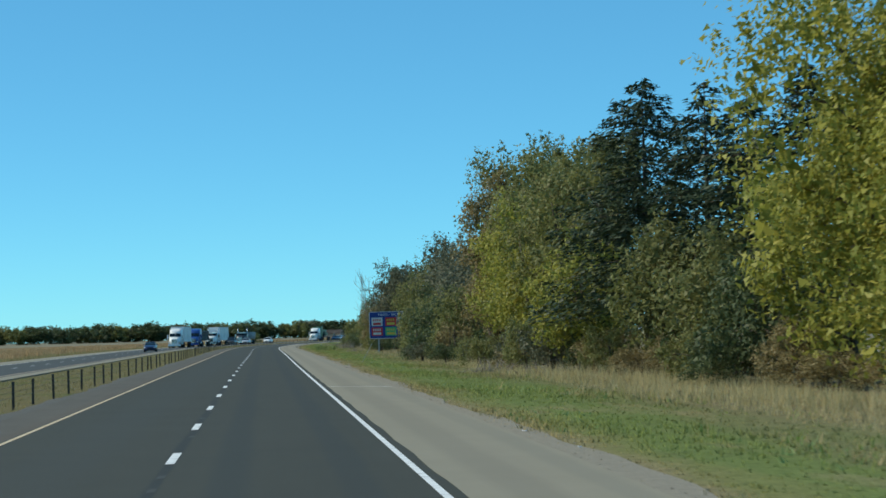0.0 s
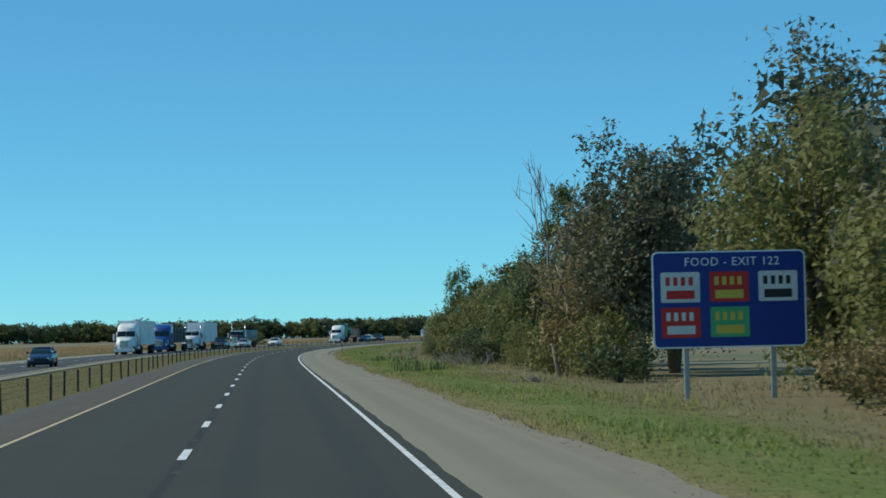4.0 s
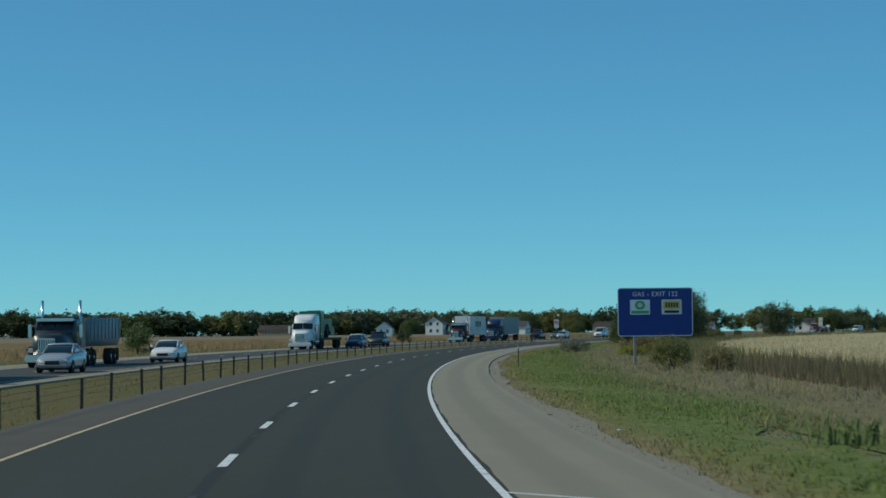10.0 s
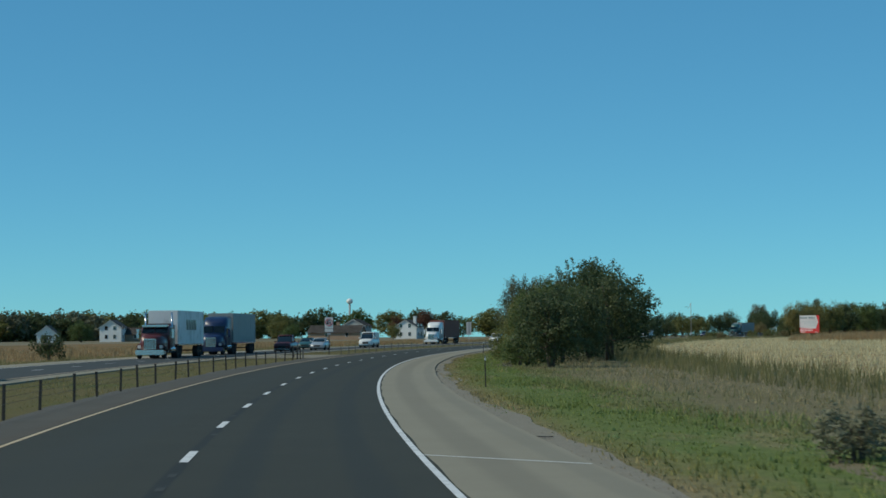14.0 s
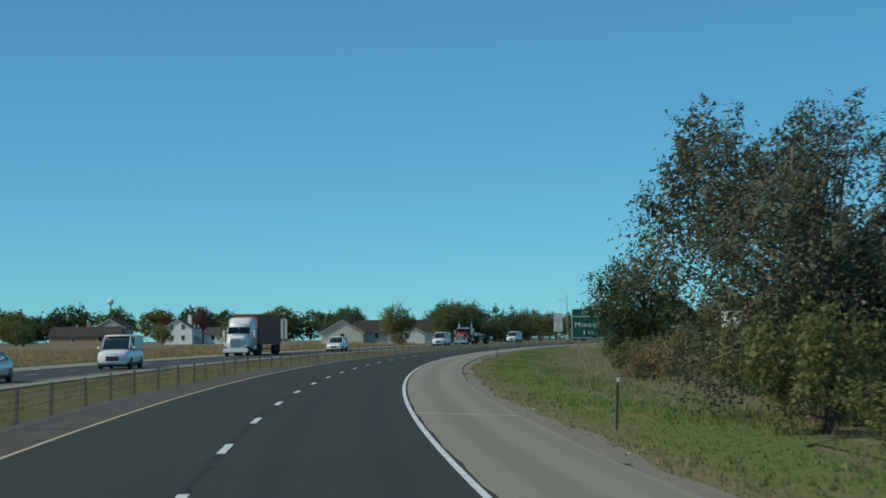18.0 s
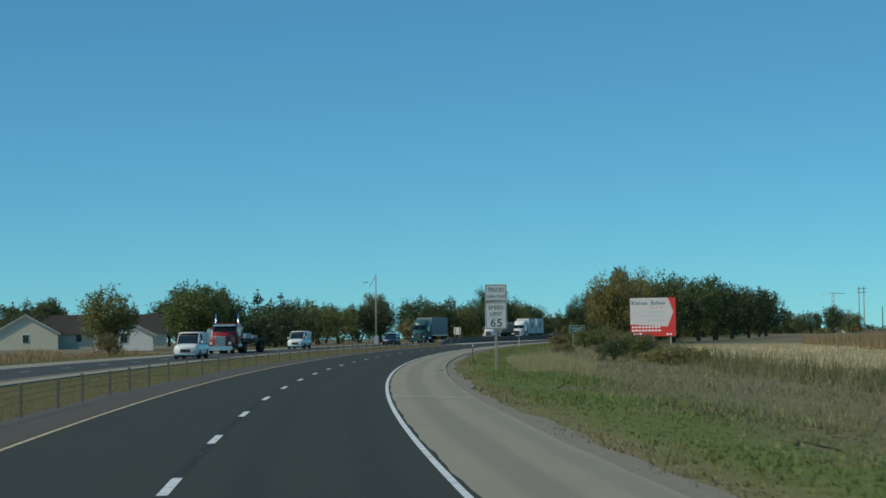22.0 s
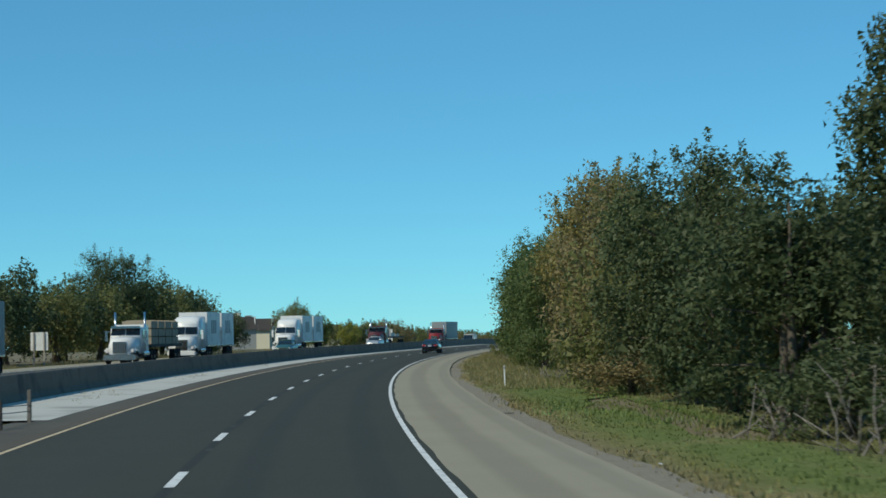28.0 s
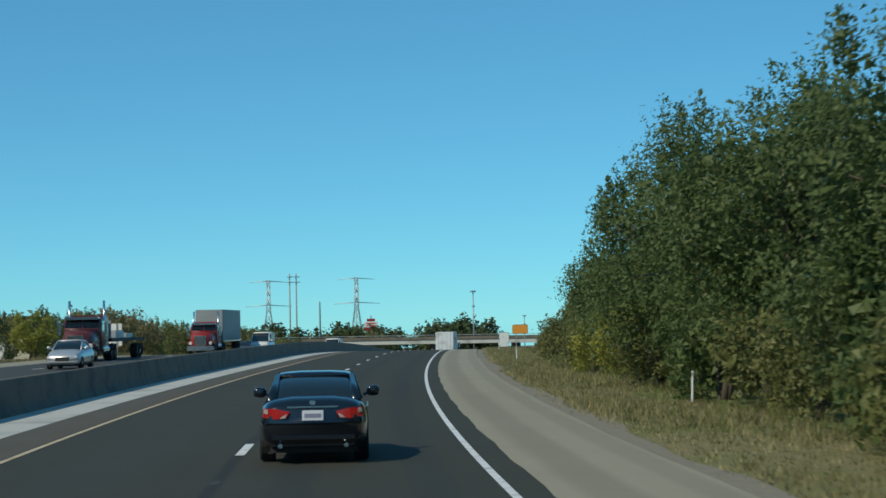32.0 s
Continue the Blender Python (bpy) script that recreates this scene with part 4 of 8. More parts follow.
# first wood, with spruces
for row in (
    ("maple", "yellow", 54, 19.4, 15.2, 10, 1), ("maple", "yellow", 61, 19.6, 8.5, 7, 2), ("oak", "olive", 46, 22.0, 13.0, 9, 1), ("maple", "yellow", 47, 18.6, 11.0, 7, 2),
    ("spruce", "pine", 86.7, 18.3, 13.0, 10.8, 1), ("spruce", "pine", 82, 20.0, 12.2, 10, 2), ("spruce", "pine", 78, 20.8, 11.6, 8, 1), ("spruce", "pine", 72, 21.6, 11.6, 8, 2),
    ("hedge", "olive", 72, 18.4, 5.6, 6, 1), ("maple", "olive", 80, 18.2, 6.6, 6, 1), ("maple", "yellow", 92, 16.2, 6.2, 5, 2), ("hedge", "dark", 66, 18.8, 4.6, 5.5, 2), ("hedge", "olive", 95, 16.8, 5.0, 5.5, 2),
    ("maple", "olive", 98.5, 18.6, 12.6, 4.6, 1), ("spray", "olive", 116, 21.5, 13.9, 7, 2), ("oak", "olive", 108, 18.6, 12.0, 8, 2), ("maple", "yellow", 113, 17.0, 9.5, 6.5, 1), ("maple", "olive", 120, 18.2, 12.6, 8, 2), ("oak", "yellow", 127, 17.6, 9.8, 6.4, 1), ("spray", "olive", 128, 20.5, 13.8, 7, 2),
    ("maple", "olive", 134, 19.8, 15.6, 9.2, 2), ("maple", "rust", 133, 17.0, 12.8, 5.8, 1), ("hedge", "olive", 142, 15.8, 6.0, 5.5, 2),
    ("hedge", "sage", 152, 18.5, 5.8, 7, 1), ("oak", "sage", 164, 19.8, 7.2, 8, 2), ("oak", "sage", 178, 20.6, 8.7, 9, 1), ("oak", "sage", 192, 21.2, 10.4, 10, 2), ("oak", "sage", 204, 22.0, 11.3, 10, 1),
    ("hedge", "dark", 158, 15.8, 4.8, 6, 2), ("hedge", "olive", 170, 16.4, 5.0, 6.5, 1), ("hedge", "dark", 184, 17.2, 5.6, 7, 2), ("hedge", "olive", 197, 18.0, 6.0, 7, 1),
    ("oak", "sage", 221, 21.5, 12.4, 10, 2), ("oak", "olive", 212, 19.0, 9.0, 8, 1), ("hedge", "rust", 234, 14.8, 3.6, 4.0, 2), ("oak", "sage", 232, 16.9, 10.8, 6.6, 2), ("oak", "dark", 238, 19.4, 9.4, 8, 1), ("oak", "rust", 245, 17.6, 8.4, 7, 1),
    ("hedge", "dark", 255, 17.0, 6.8, 6, 2), ("spruce", "pine", 259, 19.6, 10.8, 5.5, 1), ("poplar", "green", 268, 19.1, 10.8, 4.6, 1), ("hedge", "olive", 263, 16.4, 6.0, 5.5, 2), ("hedge", "dark", 276, 18.4, 4.8, 6.0, 1),
    ("hedge", "dark", 285, 18.8, 6.0, 6.0, 2), ("poplar", "dark", 295, 20.5, 7.9, 5.4, 1), ("poplar", "dark", 292, 19.2, 7.2, 4.6, 2), ("hedge", "olive", 301, 19.4, 6.9, 7.5, 1), ("hedge", "dark", 310, 18.2, 5.6, 6.5, 2),
    ("hedge", "dark", 320, 17.2, 3.8, 5, 1), ("hedge", "olive", 304, 16.0, 4.4, 5, 2), ("spruce", "pine", 322, 22.5, 6.9, 4, 2), ("spray", "green", 333, 19.1, 8.1, 7.0, 2), ("thicket", "dark", 328, 18.2, 3.4, 4.5, 1),
    ("oak", "olive", 414, 18.4, 4.4, 4.2, 2), ("thicket", "olive", 472, 15.3, 1.8, 2.7, 1), ("bush", "rust", 468, 17.0, 1.2, 1.8, 2),
    ("hedge", "dark", 688, 17.6, 8.4, 7.5, 2), ("spread", "dark", 652, 14.2, 5.2, 6.4, 1), ("spread", "green", 661, 14.0, 5.5, 6.6, 2),
    ("spread", "olive", 671, 13.6, 5.6, 6.8, 1), ("hedge", "dark", 637.5, 12.8, 4.6, 4.8, 1), ("spread", "dark", 681, 13.6, 6.2, 6.6, 2), ("hedge", "dark", 676, 17, 7.0, 7, 2), ("hedge", "dark", 666, 18, 6.6, 8, 1),
    ("spread", "dark", 691, 13.6, 5.2, 6, 1), ("oak", "dark", 816, 18.2, 7.5, 9.0, 1), ("thicket", "dark", 814, 17.6, 2.6, 4.0, 1), ("thicket", "olive", 818, 18.6, 2.4, 4.4, 2), ("bush", "dark", 776, 16.2, 1.7, 2.2, 1), ("bush", "olive", 760, 15.2, 1.5, 2.4, 2),
    ("hedge", "gold", 1072, 19.0, 9.6, 9, 1), ("hedge", "olive", 1082, 22.0, 9.4, 9, 2), ("oak", "dark", 1092, 24, 9.2, 9, 1), ("oak", "green", 1106, 27, 9.6, 9, 2), ("oak", "dark", 1125, 28.5, 9.4, 10, 1), ("oak", "dark", 1150, 29.5, 9.4, 10, 2), ("oak", "dark", 1176, 30.5, 9.4, 10, 1), ("oak", "dark", 1200, 30, 9.0, 10, 2), ("oak", "dark", 1222, 29, 8.4, 10, 1),
    ("oak", "gold", 1058, 17.8, 9.3, 7.5, 2), ("poplar", "dark", 1087, 17.1, 10.4, 5.6, 1), ("fine_hedge", "dark", 1077, 11.8, 5.4, 5.5, 1), ("fine_hedge", "dark", 1090, 12.0, 7.0, 6.0, 2),
    ("hedge", "olive", 1101, 12.4, 6.6, 6.5, 1), ("hedge", "rust", 1113, 13.0, 7.6, 7, 2), ("oak", "gold", 1129, 13.0, 9.8, 6.6, 1), ("oak", "gold", 1118, 17, 8.6, 8, 2), ("oak", "olive", 1138, 15.0, 10.0, 7.5, 1),
    ("hedge", "green", 1146, 11.6, 6.6, 5.5, 1), ("hedge", "green", 1156, 12.0, 7.8, 6, 2), ("hedge", "green", 1166, 12.2, 8.8, 6.8, 1), ("oak", "olive", 1151, 17, 9.6, 8, 2),
    ("hedge", "green", 1176, 12.4, 8.8, 7, 2), ("oak", "green", 1184, 14.4, 9.2, 7, 1), ("hedge", "green", 1191, 12.2, 8.2, 6.8, 1), ("oak", "olive", 1200, 14.6, 9.4, 7.5, 2),
    ("hedge", "green", 1203, 12.0, 8.2, 6.6, 2), ("hedge", "green", 1215, 12.4, 8.0, 7, 1), ("oak", "green", 1210, 16.5, 8.8, 8, 1), ("hedge", "green", 1227, 12.4, 7.2, 7.0, 2), ("maple", "olive", 1222, 16.4, 7.8, 6.6, 2),
    ("hedge", "green", 1240, 12.4, 8.2, 7.4, 1), ("oak", "green", 1248, 15, 8.8, 8, 2), ("hedge", "green", 1255, 12.3, 8.4, 7.2, 2), ("hedge", "green", 1268, 12.3, 7.6, 6.8, 1), ("hedge", "green", 1280, 12.4, 6.4, 6, 2), ("hedge", "dark", 1291, 13.8, 5.0, 6, 1),
    ("hedge", "olive", 1345, 16.0, 5.5, 7, 1), ("hedge", "dark", 1362, 17.5, 6.2, 8, 2), ("oak", "dark", 1390, 19, 8.2, 8, 1), ("hedge", "olive", 1420, 19, 7.5, 9, 1), ("hedge", "green", 1328, 15.5, 4.6, 6, 2),
):
    if 1210 < row[2] < 1285 and row[0] == "hedge":
        row = ("fine_hedge",) + row[1:]
    if row[3] > 21.8 or row[2] > 1300:
        row = ({"oak": "mid_oak", "hedge": "mid_hedge", "spruce": "mid_spruce"}.get(row[0], row[0]),) + row[1:]
    plant_at(*row[:4], row[4], row[5], row[6], where=WOOD if row[0] not in CAT else "on the verge", group="roadside trees", coarse=1.0 if row[0][:3] == "mid" or row[3] < 15.8 else 1.2 if row[3] < 19.5 else 1.5)
plant_at("sparse", "rust", 234, 14.9, 5.6, 4.6, 3, bark=BARK_GREY, where="round a dead tree", turn=0)
plant_at("hedge", "dark", 716, 14.2, 4.2, 5.4, 1, where="under the grey shrub")
plant_at("thicket", "dark", 712, 12.6, 2.3, 3.4, 2, where="at the end of the thicket")
plant_at("grey_shrub", "sage", 715.5, 12.9, 7.6, 9.6, 4, bark=BARK_GREY, where="at the end of the thicket", turn=40)
plant_at("sparse", "rust", 719, 15.8, 6.0, 5.0, 5, bark=BARK_GREY, where="at the end of the thicket", turn=100)
dead_tree(236, 14.0, 9.6, 9)
# shrubs along the foot of the woods
_r = random.Random(11)
for s0, s1, l, step, cols in ((30, 200, 13.2, 4.2, ("olive", "rust", "dark", "rust", "sage")), (225, 330, 15.0, 5.0, ("olive", "dark", "dark")), (642, 712, 11.6, 6.0, ("olive", "green")),
                              (1056, 1140, 11.6, 5.5, ("olive", "dark", "rust")), (1140, 1290, 10.6, 5.0, ("green", "olive", "yellow")), (720, 760, 14.5, 6, ("olive", "rust")), (1290, 1420, 13.5, 7, ("olive", "dark"))):
    s = s0
    while s < s1:
        ll = l if s > 210 else float(np.interp(s, (55, 72, 112, 148, 200), (19.0, 17.4, 13.8, 12.8, 16.5)))
        plant_at(_r.choice(("thicket", "thicket", "bush")), _r.choice(cols), s, ll + _r.uniform(-0.5, 1.2), _r.uniform(1.3, 2.9), _r.uniform(2.4, 4.0), _r.choice((1, 2)), where="at the foot of the wood", group="wood-edge shrubs")
        s += step * _r.uniform(0.7, 1.3)
for s, l, h in ((1054, 14.0, 2.0), (1058, 15.6, 2.4), (1063, 14.4, 2.6), (1067, 16.4, 3.0), (1071, 14.6, 2.6), (1075, 17.0, 3.0), (1080, 18.4, 3.2), (1066, 19.5, 3.0), (1060, 18.2, 2.6)):
    plant_at("thicket", _r.choice(("olive", "dark", "dark")), s, l, h, h * 1.7, _r.choice((1, 2)), where="under the rusty trees", group="wood-edge shrubs")
plant_at("thicket", "pale", 541, 11.6, 1.25, 2.7, 3, where="with pale seed heads on the verge")
plant_at("bush", "pale", 553, 10.6, 0.9, 1.7, 3, where="with pale seed heads on the verge")
plant_at("thicket", "rust", 537, 17.0, 1.5, 3.6, 2, where="at the edge of the corn field")
plant_at("thicket", "rust", 525, 16.6, 1.7, 3.4, 1, where="at the edge of the corn field")
plant_at("thicket", "yellow", 523, 15.9, 0.95, 2.7, 2, where="at the edge of the corn field")
for s, l, w in ((928, 18.6, 3.2), (930.6, 20.2, 3.0), (934, 19.4, 2.6)):
    plant_at("bush", "gold", s, l, 0.95, w, 2, where="of goldenrod on the verge", group="goldenrod")
for s, l, h in ((960, 18.4, 1.8), (1010, 16.2, 2.2), (1022, 18, 2.4), (1034, 19.5, 2.0), (1044, 17.2, 2.2), (970, 13.8, 0.8), (947, 18.4, 1.9), (951, 19.6, 1.7), (938, 16.4, 1.5), (978, 14.6, 1.0), (1047, 20.5, 1.6), (1052, 23.5, 1.6)):
    plant_at("thicket", _r.choice(("olive", "dark", "rust")), s, l, h, h * 1.4, _r.choice((1, 2)), where="on the weedy verge", group="verge shrubs")

# left side, beyond the opposite carriageway
for row in (("oak", "green", 1062, -36, 9.0, 10, 1), ("oak", "olive", 1074, -38, 8.4, 9, 2), ("hedge", "dark", 1064, -31, 5.0, 6, 1), ("oak", "dark", 1086, -44, 8.2, 9, 1), ("hedge", "dark", 1098, -36, 6.6, 8, 2), ("spruce", "pine", 1108, -40, 8.8, 5, 1),
            ("spruce", "pine", 1114, -38, 8.4, 5, 2), ("hedge", "dark", 1104, -32, 5.2, 7, 1), ("hedge", "dark", 1122, -40, 7.0, 8, 2), ("hedge", "olive", 1136, -38, 6.8, 8, 1), ("hedge", "dark", 1168, -46, 7.6, 9, 1), ("hedge", "dark", 1176, -42, 7.4, 9, 2),
            ("hedge", "dark", 1146, -44, 8.0, 9, 1), ("hedge", "olive", 1156, -40, 6.6, 8, 2), ("oak", "dark", 1130, -52, 9.4, 9, 1), ("hedge", "dark", 1184, -40, 8.2, 9, 1), ("oak", "dark", 1214, -42, 9.0, 9, 2), ("hedge", "dark", 1092, -33, 5.4, 7, 1), ("hedge", "dark", 1080, -32, 5.0, 6, 2), ("oak", "olive", 1050, -44, 8.0, 9, 1), ("hedge", "rust", 1172, -31, 4.4, 6, 1), ("hedge", "rust", 1186, -30, 4.4, 6, 2), ("hedge", "dark", 1194, -32, 7.6, 9, 1), ("hedge", "dark", 1203, -33, 8.2, 9, 2), ("hedge", "olive", 1212, -31, 7.0, 8, 1), ("hedge", "dark", 1221, -33, 8.2, 9, 2), ("hedge", "olive", 1229, -31.5, 7.6, 8, 1), ("hedge", "dark", 1250, -32.5, 8.8, 8, 1), ("hedge", "olive", 1259, -33, 8.2, 8, 2), ("hedge", "dark", 1268, -33, 8.4, 9, 1), ("hedge", "dark", 1278, -34, 7.4, 8, 2), ("hedge", "yellow", 1257, -29.6, 4.8, 4.5, 1), ("fine_hedge", "dark", 1238, -32.5, 11.2, 9.5, 1), ("hedge", "olive", 1244, -34, 8.4, 8, 2),
            ("hedge", "dark", 1256, -36, 6.6, 8, 1), ("hedge", "olive", 1296, -38, 6.0, 7, 1), ("sparse", "olive", 1318, -30, 7.0, 6, 3), ("hedge", "green", 1330, -29, 5.0, 5, 2), ("hedge", "olive", 1262, -29, 4.0, 6, 2),
            ("maple", "yellow", 1358, -30, 5.6, 4.4, 1), ("hedge", "dark", 1306, -37, 5.6, 7, 2), ("hedge", "olive", 1340, -35, 6.2, 8, 1), ("hedge", "dark", 1351, -36, 6.8, 8, 2), ("hedge", "olive", 1366, -36, 6.4, 8, 1), ("hedge", "dark", 1384, -36, 7.0, 9, 2), ("hedge", "dark", 1376, -33, 5.2, 7, 1), ("hedge", "olive", 1392, -34, 6.4, 8, 2), ("hedge", "rust", 1406, -35, 7.4, 9, 1), ("oak", "rust", 1428, -37, 9.0, 10, 2), ("hedge", "olive", 1446, -38, 7.6, 9, 2),
            ("hedge", "dark", 1464, -36, 6.4, 9, 1), ("hedge", "olive", 1500, -34, 8.6, 11, 2), ("hedge", "rust", 1522, -35, 8.8, 11, 1), ("hedge", "olive", 1548, -36, 8.0, 10, 2), ("hedge", "dark", 1580, -36, 7.4, 10, 1), ("hedge", "olive", 1398, -36, 7.0, 9, 2), ("hedge", "dark", 1414, -36, 7.8, 10, 1), ("hedge", "rust", 1436, -37, 8.4, 10, 1), ("hedge", "olive", 1455, -36, 7.8, 10, 1), ("hedge", "dark", 1474, -35, 8.0, 11, 2), ("hedge", "rust", 1487, -35, 8.0, 11, 1), ("hedge", "dark", 1511, -36, 8.8, 11, 1), ("hedge", "olive", 1535, -36, 8.6, 11, 2), ("hedge", "olive", 1564, -36, 8.0, 11, 1), ("hedge", "dark", 1598, -37, 8.0, 11, 2)):
    row = ({"oak": "mid_oak", "hedge": "mid_hedge", "spruce": "mid_spruce"}.get(row[0], row[0]),) + row[1:]
    plant_at(*row[:4], row[4] * (0.68 if row[2] > 1340 else 1), row[5], row[6], where="across the highway", group="far-side trees")
plant("mid_oak", "pale", 382.7, 1282.8, 13, 10, 1, where="far across the highway")

# distant tree lines
_f = random.Random(23)


FAR = {}


def far_crown(kind, seed):
    """Leaf triangles of one far crown, coarse for its distance."""
    if (kind, seed) not in FAR:
        habit, ph, pw, base = RECIPES[kind]
        rng = np.random.default_rng(seed * 31 + len(kind))
        leaves, c, r = lobed_crown(rng, habit, ph, pw, base, 0.72 if kind[:3] == "far" else 0.42, 0.56, 0.17)
        mid = np.repeat(c, 14, axis=0) + rng.normal(0, 0.3, (len(c) * 14, 3)) * np.repeat(r, 14)[:, None]
        inner = mid[:, None, :] + np.clip(rng.normal(0, 0.5, (len(mid), 3, 3)), -0.9, 0.9) * np.repeat(r, 14)[:, None, None] * 0.62
        FAR[kind, seed] = np.concatenate([leaves, inner])
    return FAR[kind, seed]


def tree_line(points, gap, heights, colours, depth=18, label="in a distant tree line", kinds=("far", "far_b", "far_b")):
    """A far wood: many crowns and stems, too far off to be told apart, joined into one object."""
    leaves, stems = {c: [] for c in colours}, []
    for (x0, y0), (x1, y1) in zip(points, points[1:]):
        n = max(1, int(math.hypot(x1 - x0, y1 - y0) / gap))
        for k in range(n):
            u = (k + _f.uniform(0.1, 0.9)) / n
            h = _f.uniform(*heights)
            kind, colour, seed = _f.choice(kinds), _f.choice(colours), _f.choice((1, 2, 3))
            ph, pw = RECIPES[kind][1:3]
            x, y = x0 + (x1 - x0) * u + _f.uniform(-depth, depth) * 0.3, y0 + (y1 - y0) * u + _f.uniform(-depth, depth)
            w, a, z = h * (_f.uniform(1.5, 2.5) if kind[:3] == "far" else _f.uniform(1.2, 1.7)) / pw, _f.uniform(0, 6.283), float(land(x, y)) + GROUND_Z
            co = far_crown(kind, seed).reshape(-1, 3) * np.array([w, w, h / ph])
            co = np.stack([co[:, 0] * math.cos(a) - co[:, 1] * math.sin(a) + x, co[:, 0] * math.sin(a) + co[:, 1] * math.cos(a) + y, co[:, 2] + z], 1)
            leaves[colour].append(co.reshape(-1, 3, 3))
            stems.append(([(x, y, z - 0.4), (x, y, z + h * 0.6)], [0.3, 0.08]))
    for colour in leaves:
        if leaves[colour]:
            tagged(new("far_wood", quads_mesh("far_wood", np.concatenate(leaves[colour]), LEAF[colour], 3)), f"{WORDS[colour]} crowns {label}", "trees", kind="stuff")
    tagged(new("far_stems", tubes_mesh("far_stems", stems, BARK, 5)), f"dark stems {label}", "trees", kind="stuff")


tree_line([(-330, 1150), (-90, 1230), (40, 1245), (130, 1330), (210, 1420)], 6.0, (8.5, 12), ("dark", "sage", "dark", "olive"))
tree_line([(100, 1300), (170, 1310), (250, 1330), (330, 1370)], 11, (9, 13), ("dark", "olive", "green", "dark"), 12, "behind the houses", ("mid_oak", "mid_hedge"))
tree_line([(330, 1000), (400, 1010), (470, 1040), (640, 1010), (820, 980)], 10, (8, 12.5), ("dark", "olive", "green"), 10, "beyond the corn field")
tree_line([(290, 975), (330, 985)], 7, (8, 10), ("dark", "olive"), 5, "beyond the corn field", ("mid_oak", "mid_hedge"))
tree_line([(531.7, 1486.4), (653.2, 1645.2), (774, 1724.1)], 11, (7, 10), ("olive", "rust", "dark"), 10)
_p = [tuple(float(v) for v in at(s, l)[:2]) for s, l in ((1700, -150), (1740, -60), (1770, 20), (1760, 90), (1700, 170))]
tree_line(_p, 9, (8, 12), ("dark", "olive", "dark"), 10, "in the valley beyond the bridge")

# ---- paints and plain materials ----
def paint(name, colour, rough=0.35, metal=0.0, coat=0.3):
    return surface(name, tuple(c * 0.88 for c in colour), colour, 1.5, 25, rough, metal=metal, coat=coat)


P_WHITE, P_BLUE, P_RED = paint("white_paint", (0.8, 0.8, 0.78)), paint("blue_paint", (0.02, 0.07, 0.26)), paint("red_paint", (0.3, 0.02, 0.015))
P_BLACK = paint("black_blue_paint", (0.006, 0.008, 0.013), 0.18, 0.0, 0.8)
P_SILVER, P_DARK, P_MAROON = paint("silver_paint", (0.5, 0.51, 0.52), 0.3, 0.4), paint("dark_grey_paint", (0.04, 0.045, 0.05)), paint("maroon_paint", (0.12, 0.025, 0.025))
P_GREEN, P_TEAL, P_NAVY = paint("green_machine_paint", (0.02, 0.13, 0.05)), paint("teal_paint", (0.03, 0.1, 0.1)), paint("navy_paint", (0.015, 0.03, 0.09))
GLASS_DARK = surface("tinted_glass", (0.008, 0.012, 0.014), (0.014, 0.02, 0.022), 1, 10, 0.06, spec=0.9, coat=0.5)
RUBBER = surface("tyre_rubber", (0.012, 0.012, 0.012), (0.03, 0.03, 0.03), 5, 40, 0.85)
CHROME = surface("chrome", (0.5, 0.52, 0.54), (0.7, 0.72, 0.74), 3, 30, 0.18, metal=1.0)
CHASSIS = surface("black_chassis", (0.012, 0.012, 0.012), (0.03, 0.028, 0.026), 3, 30, 0.7)
TRAILER = surface("white_trailer_panel", (0.66, 0.67, 0.66), (0.8, 0.8, 0.79), 0.8, 12, 0.45, stain=(0.5, 0.5, 0.48), stain_scale=0.7)
TRAILER_GREY = surface("grey_trailer_panel", (0.2, 0.22, 0.22), (0.32, 0.34, 0.34), 0.8, 12, 0.5)
RUSTY = surface("rust_red_container", (0.16, 0.04, 0.025), (0.25, 0.07, 0.04), 1.2, 14, 0.7)
CARGO = surface("dark_cargo", (0.03, 0.03, 0.03), (0.09, 0.085, 0.08), 2, 18, 0.8)
WOOD_LIGHT = surface("pale_timber", (0.3, 0.25, 0.18), (0.45, 0.38, 0.28), 2, 18, 0.85)
SIGN_WOOD = surface("weathered_sign_post", (0.26, 0.23, 0.19), (0.42, 0.38, 0.32), 3, 30, 0.85, 0.3, stretch=(1, 1, 0.15))
LAMP_RED = surface("red_tail_lamp", (0.34, 0.008, 0.008), (0.5, 0.02, 0.015), 6, 40, 0.2, coat=0.6)
LAMP_CLEAR = surface("clear_lamp", (0.55, 0.5, 0.46), (0.8, 0.76, 0.72), 6, 40, 0.15, coat=0.6)
PLATE = surface("licence_plate", (0.55, 0.58, 0.62), (0.7, 0.72, 0.76), 5, 60, 0.5)
PLATE_INK = surface("plate_ink", (0.18, 0.2, 0.28), (0.26, 0.28, 0.36), 8, 60, 0.6)
SIGN_BLUE = surface("blue_sign_sheet", (0.005, 0.03, 0.2), (0.008, 0.045, 0.27), 0.8, 20, 0.4)
SIGN_GREEN = surface("green_sign_sheet", (0.004, 0.075, 0.055), (0.006, 0.1, 0.075), 0.8, 20, 0.4)
SIGN_WHITE = surface("white_sign_sheet", (0.62, 0.63, 0.6), (0.74, 0.75, 0.72), 0.8, 20, 0.45, stain=(0.52, 0.52, 0.5), stain_scale=1.4)
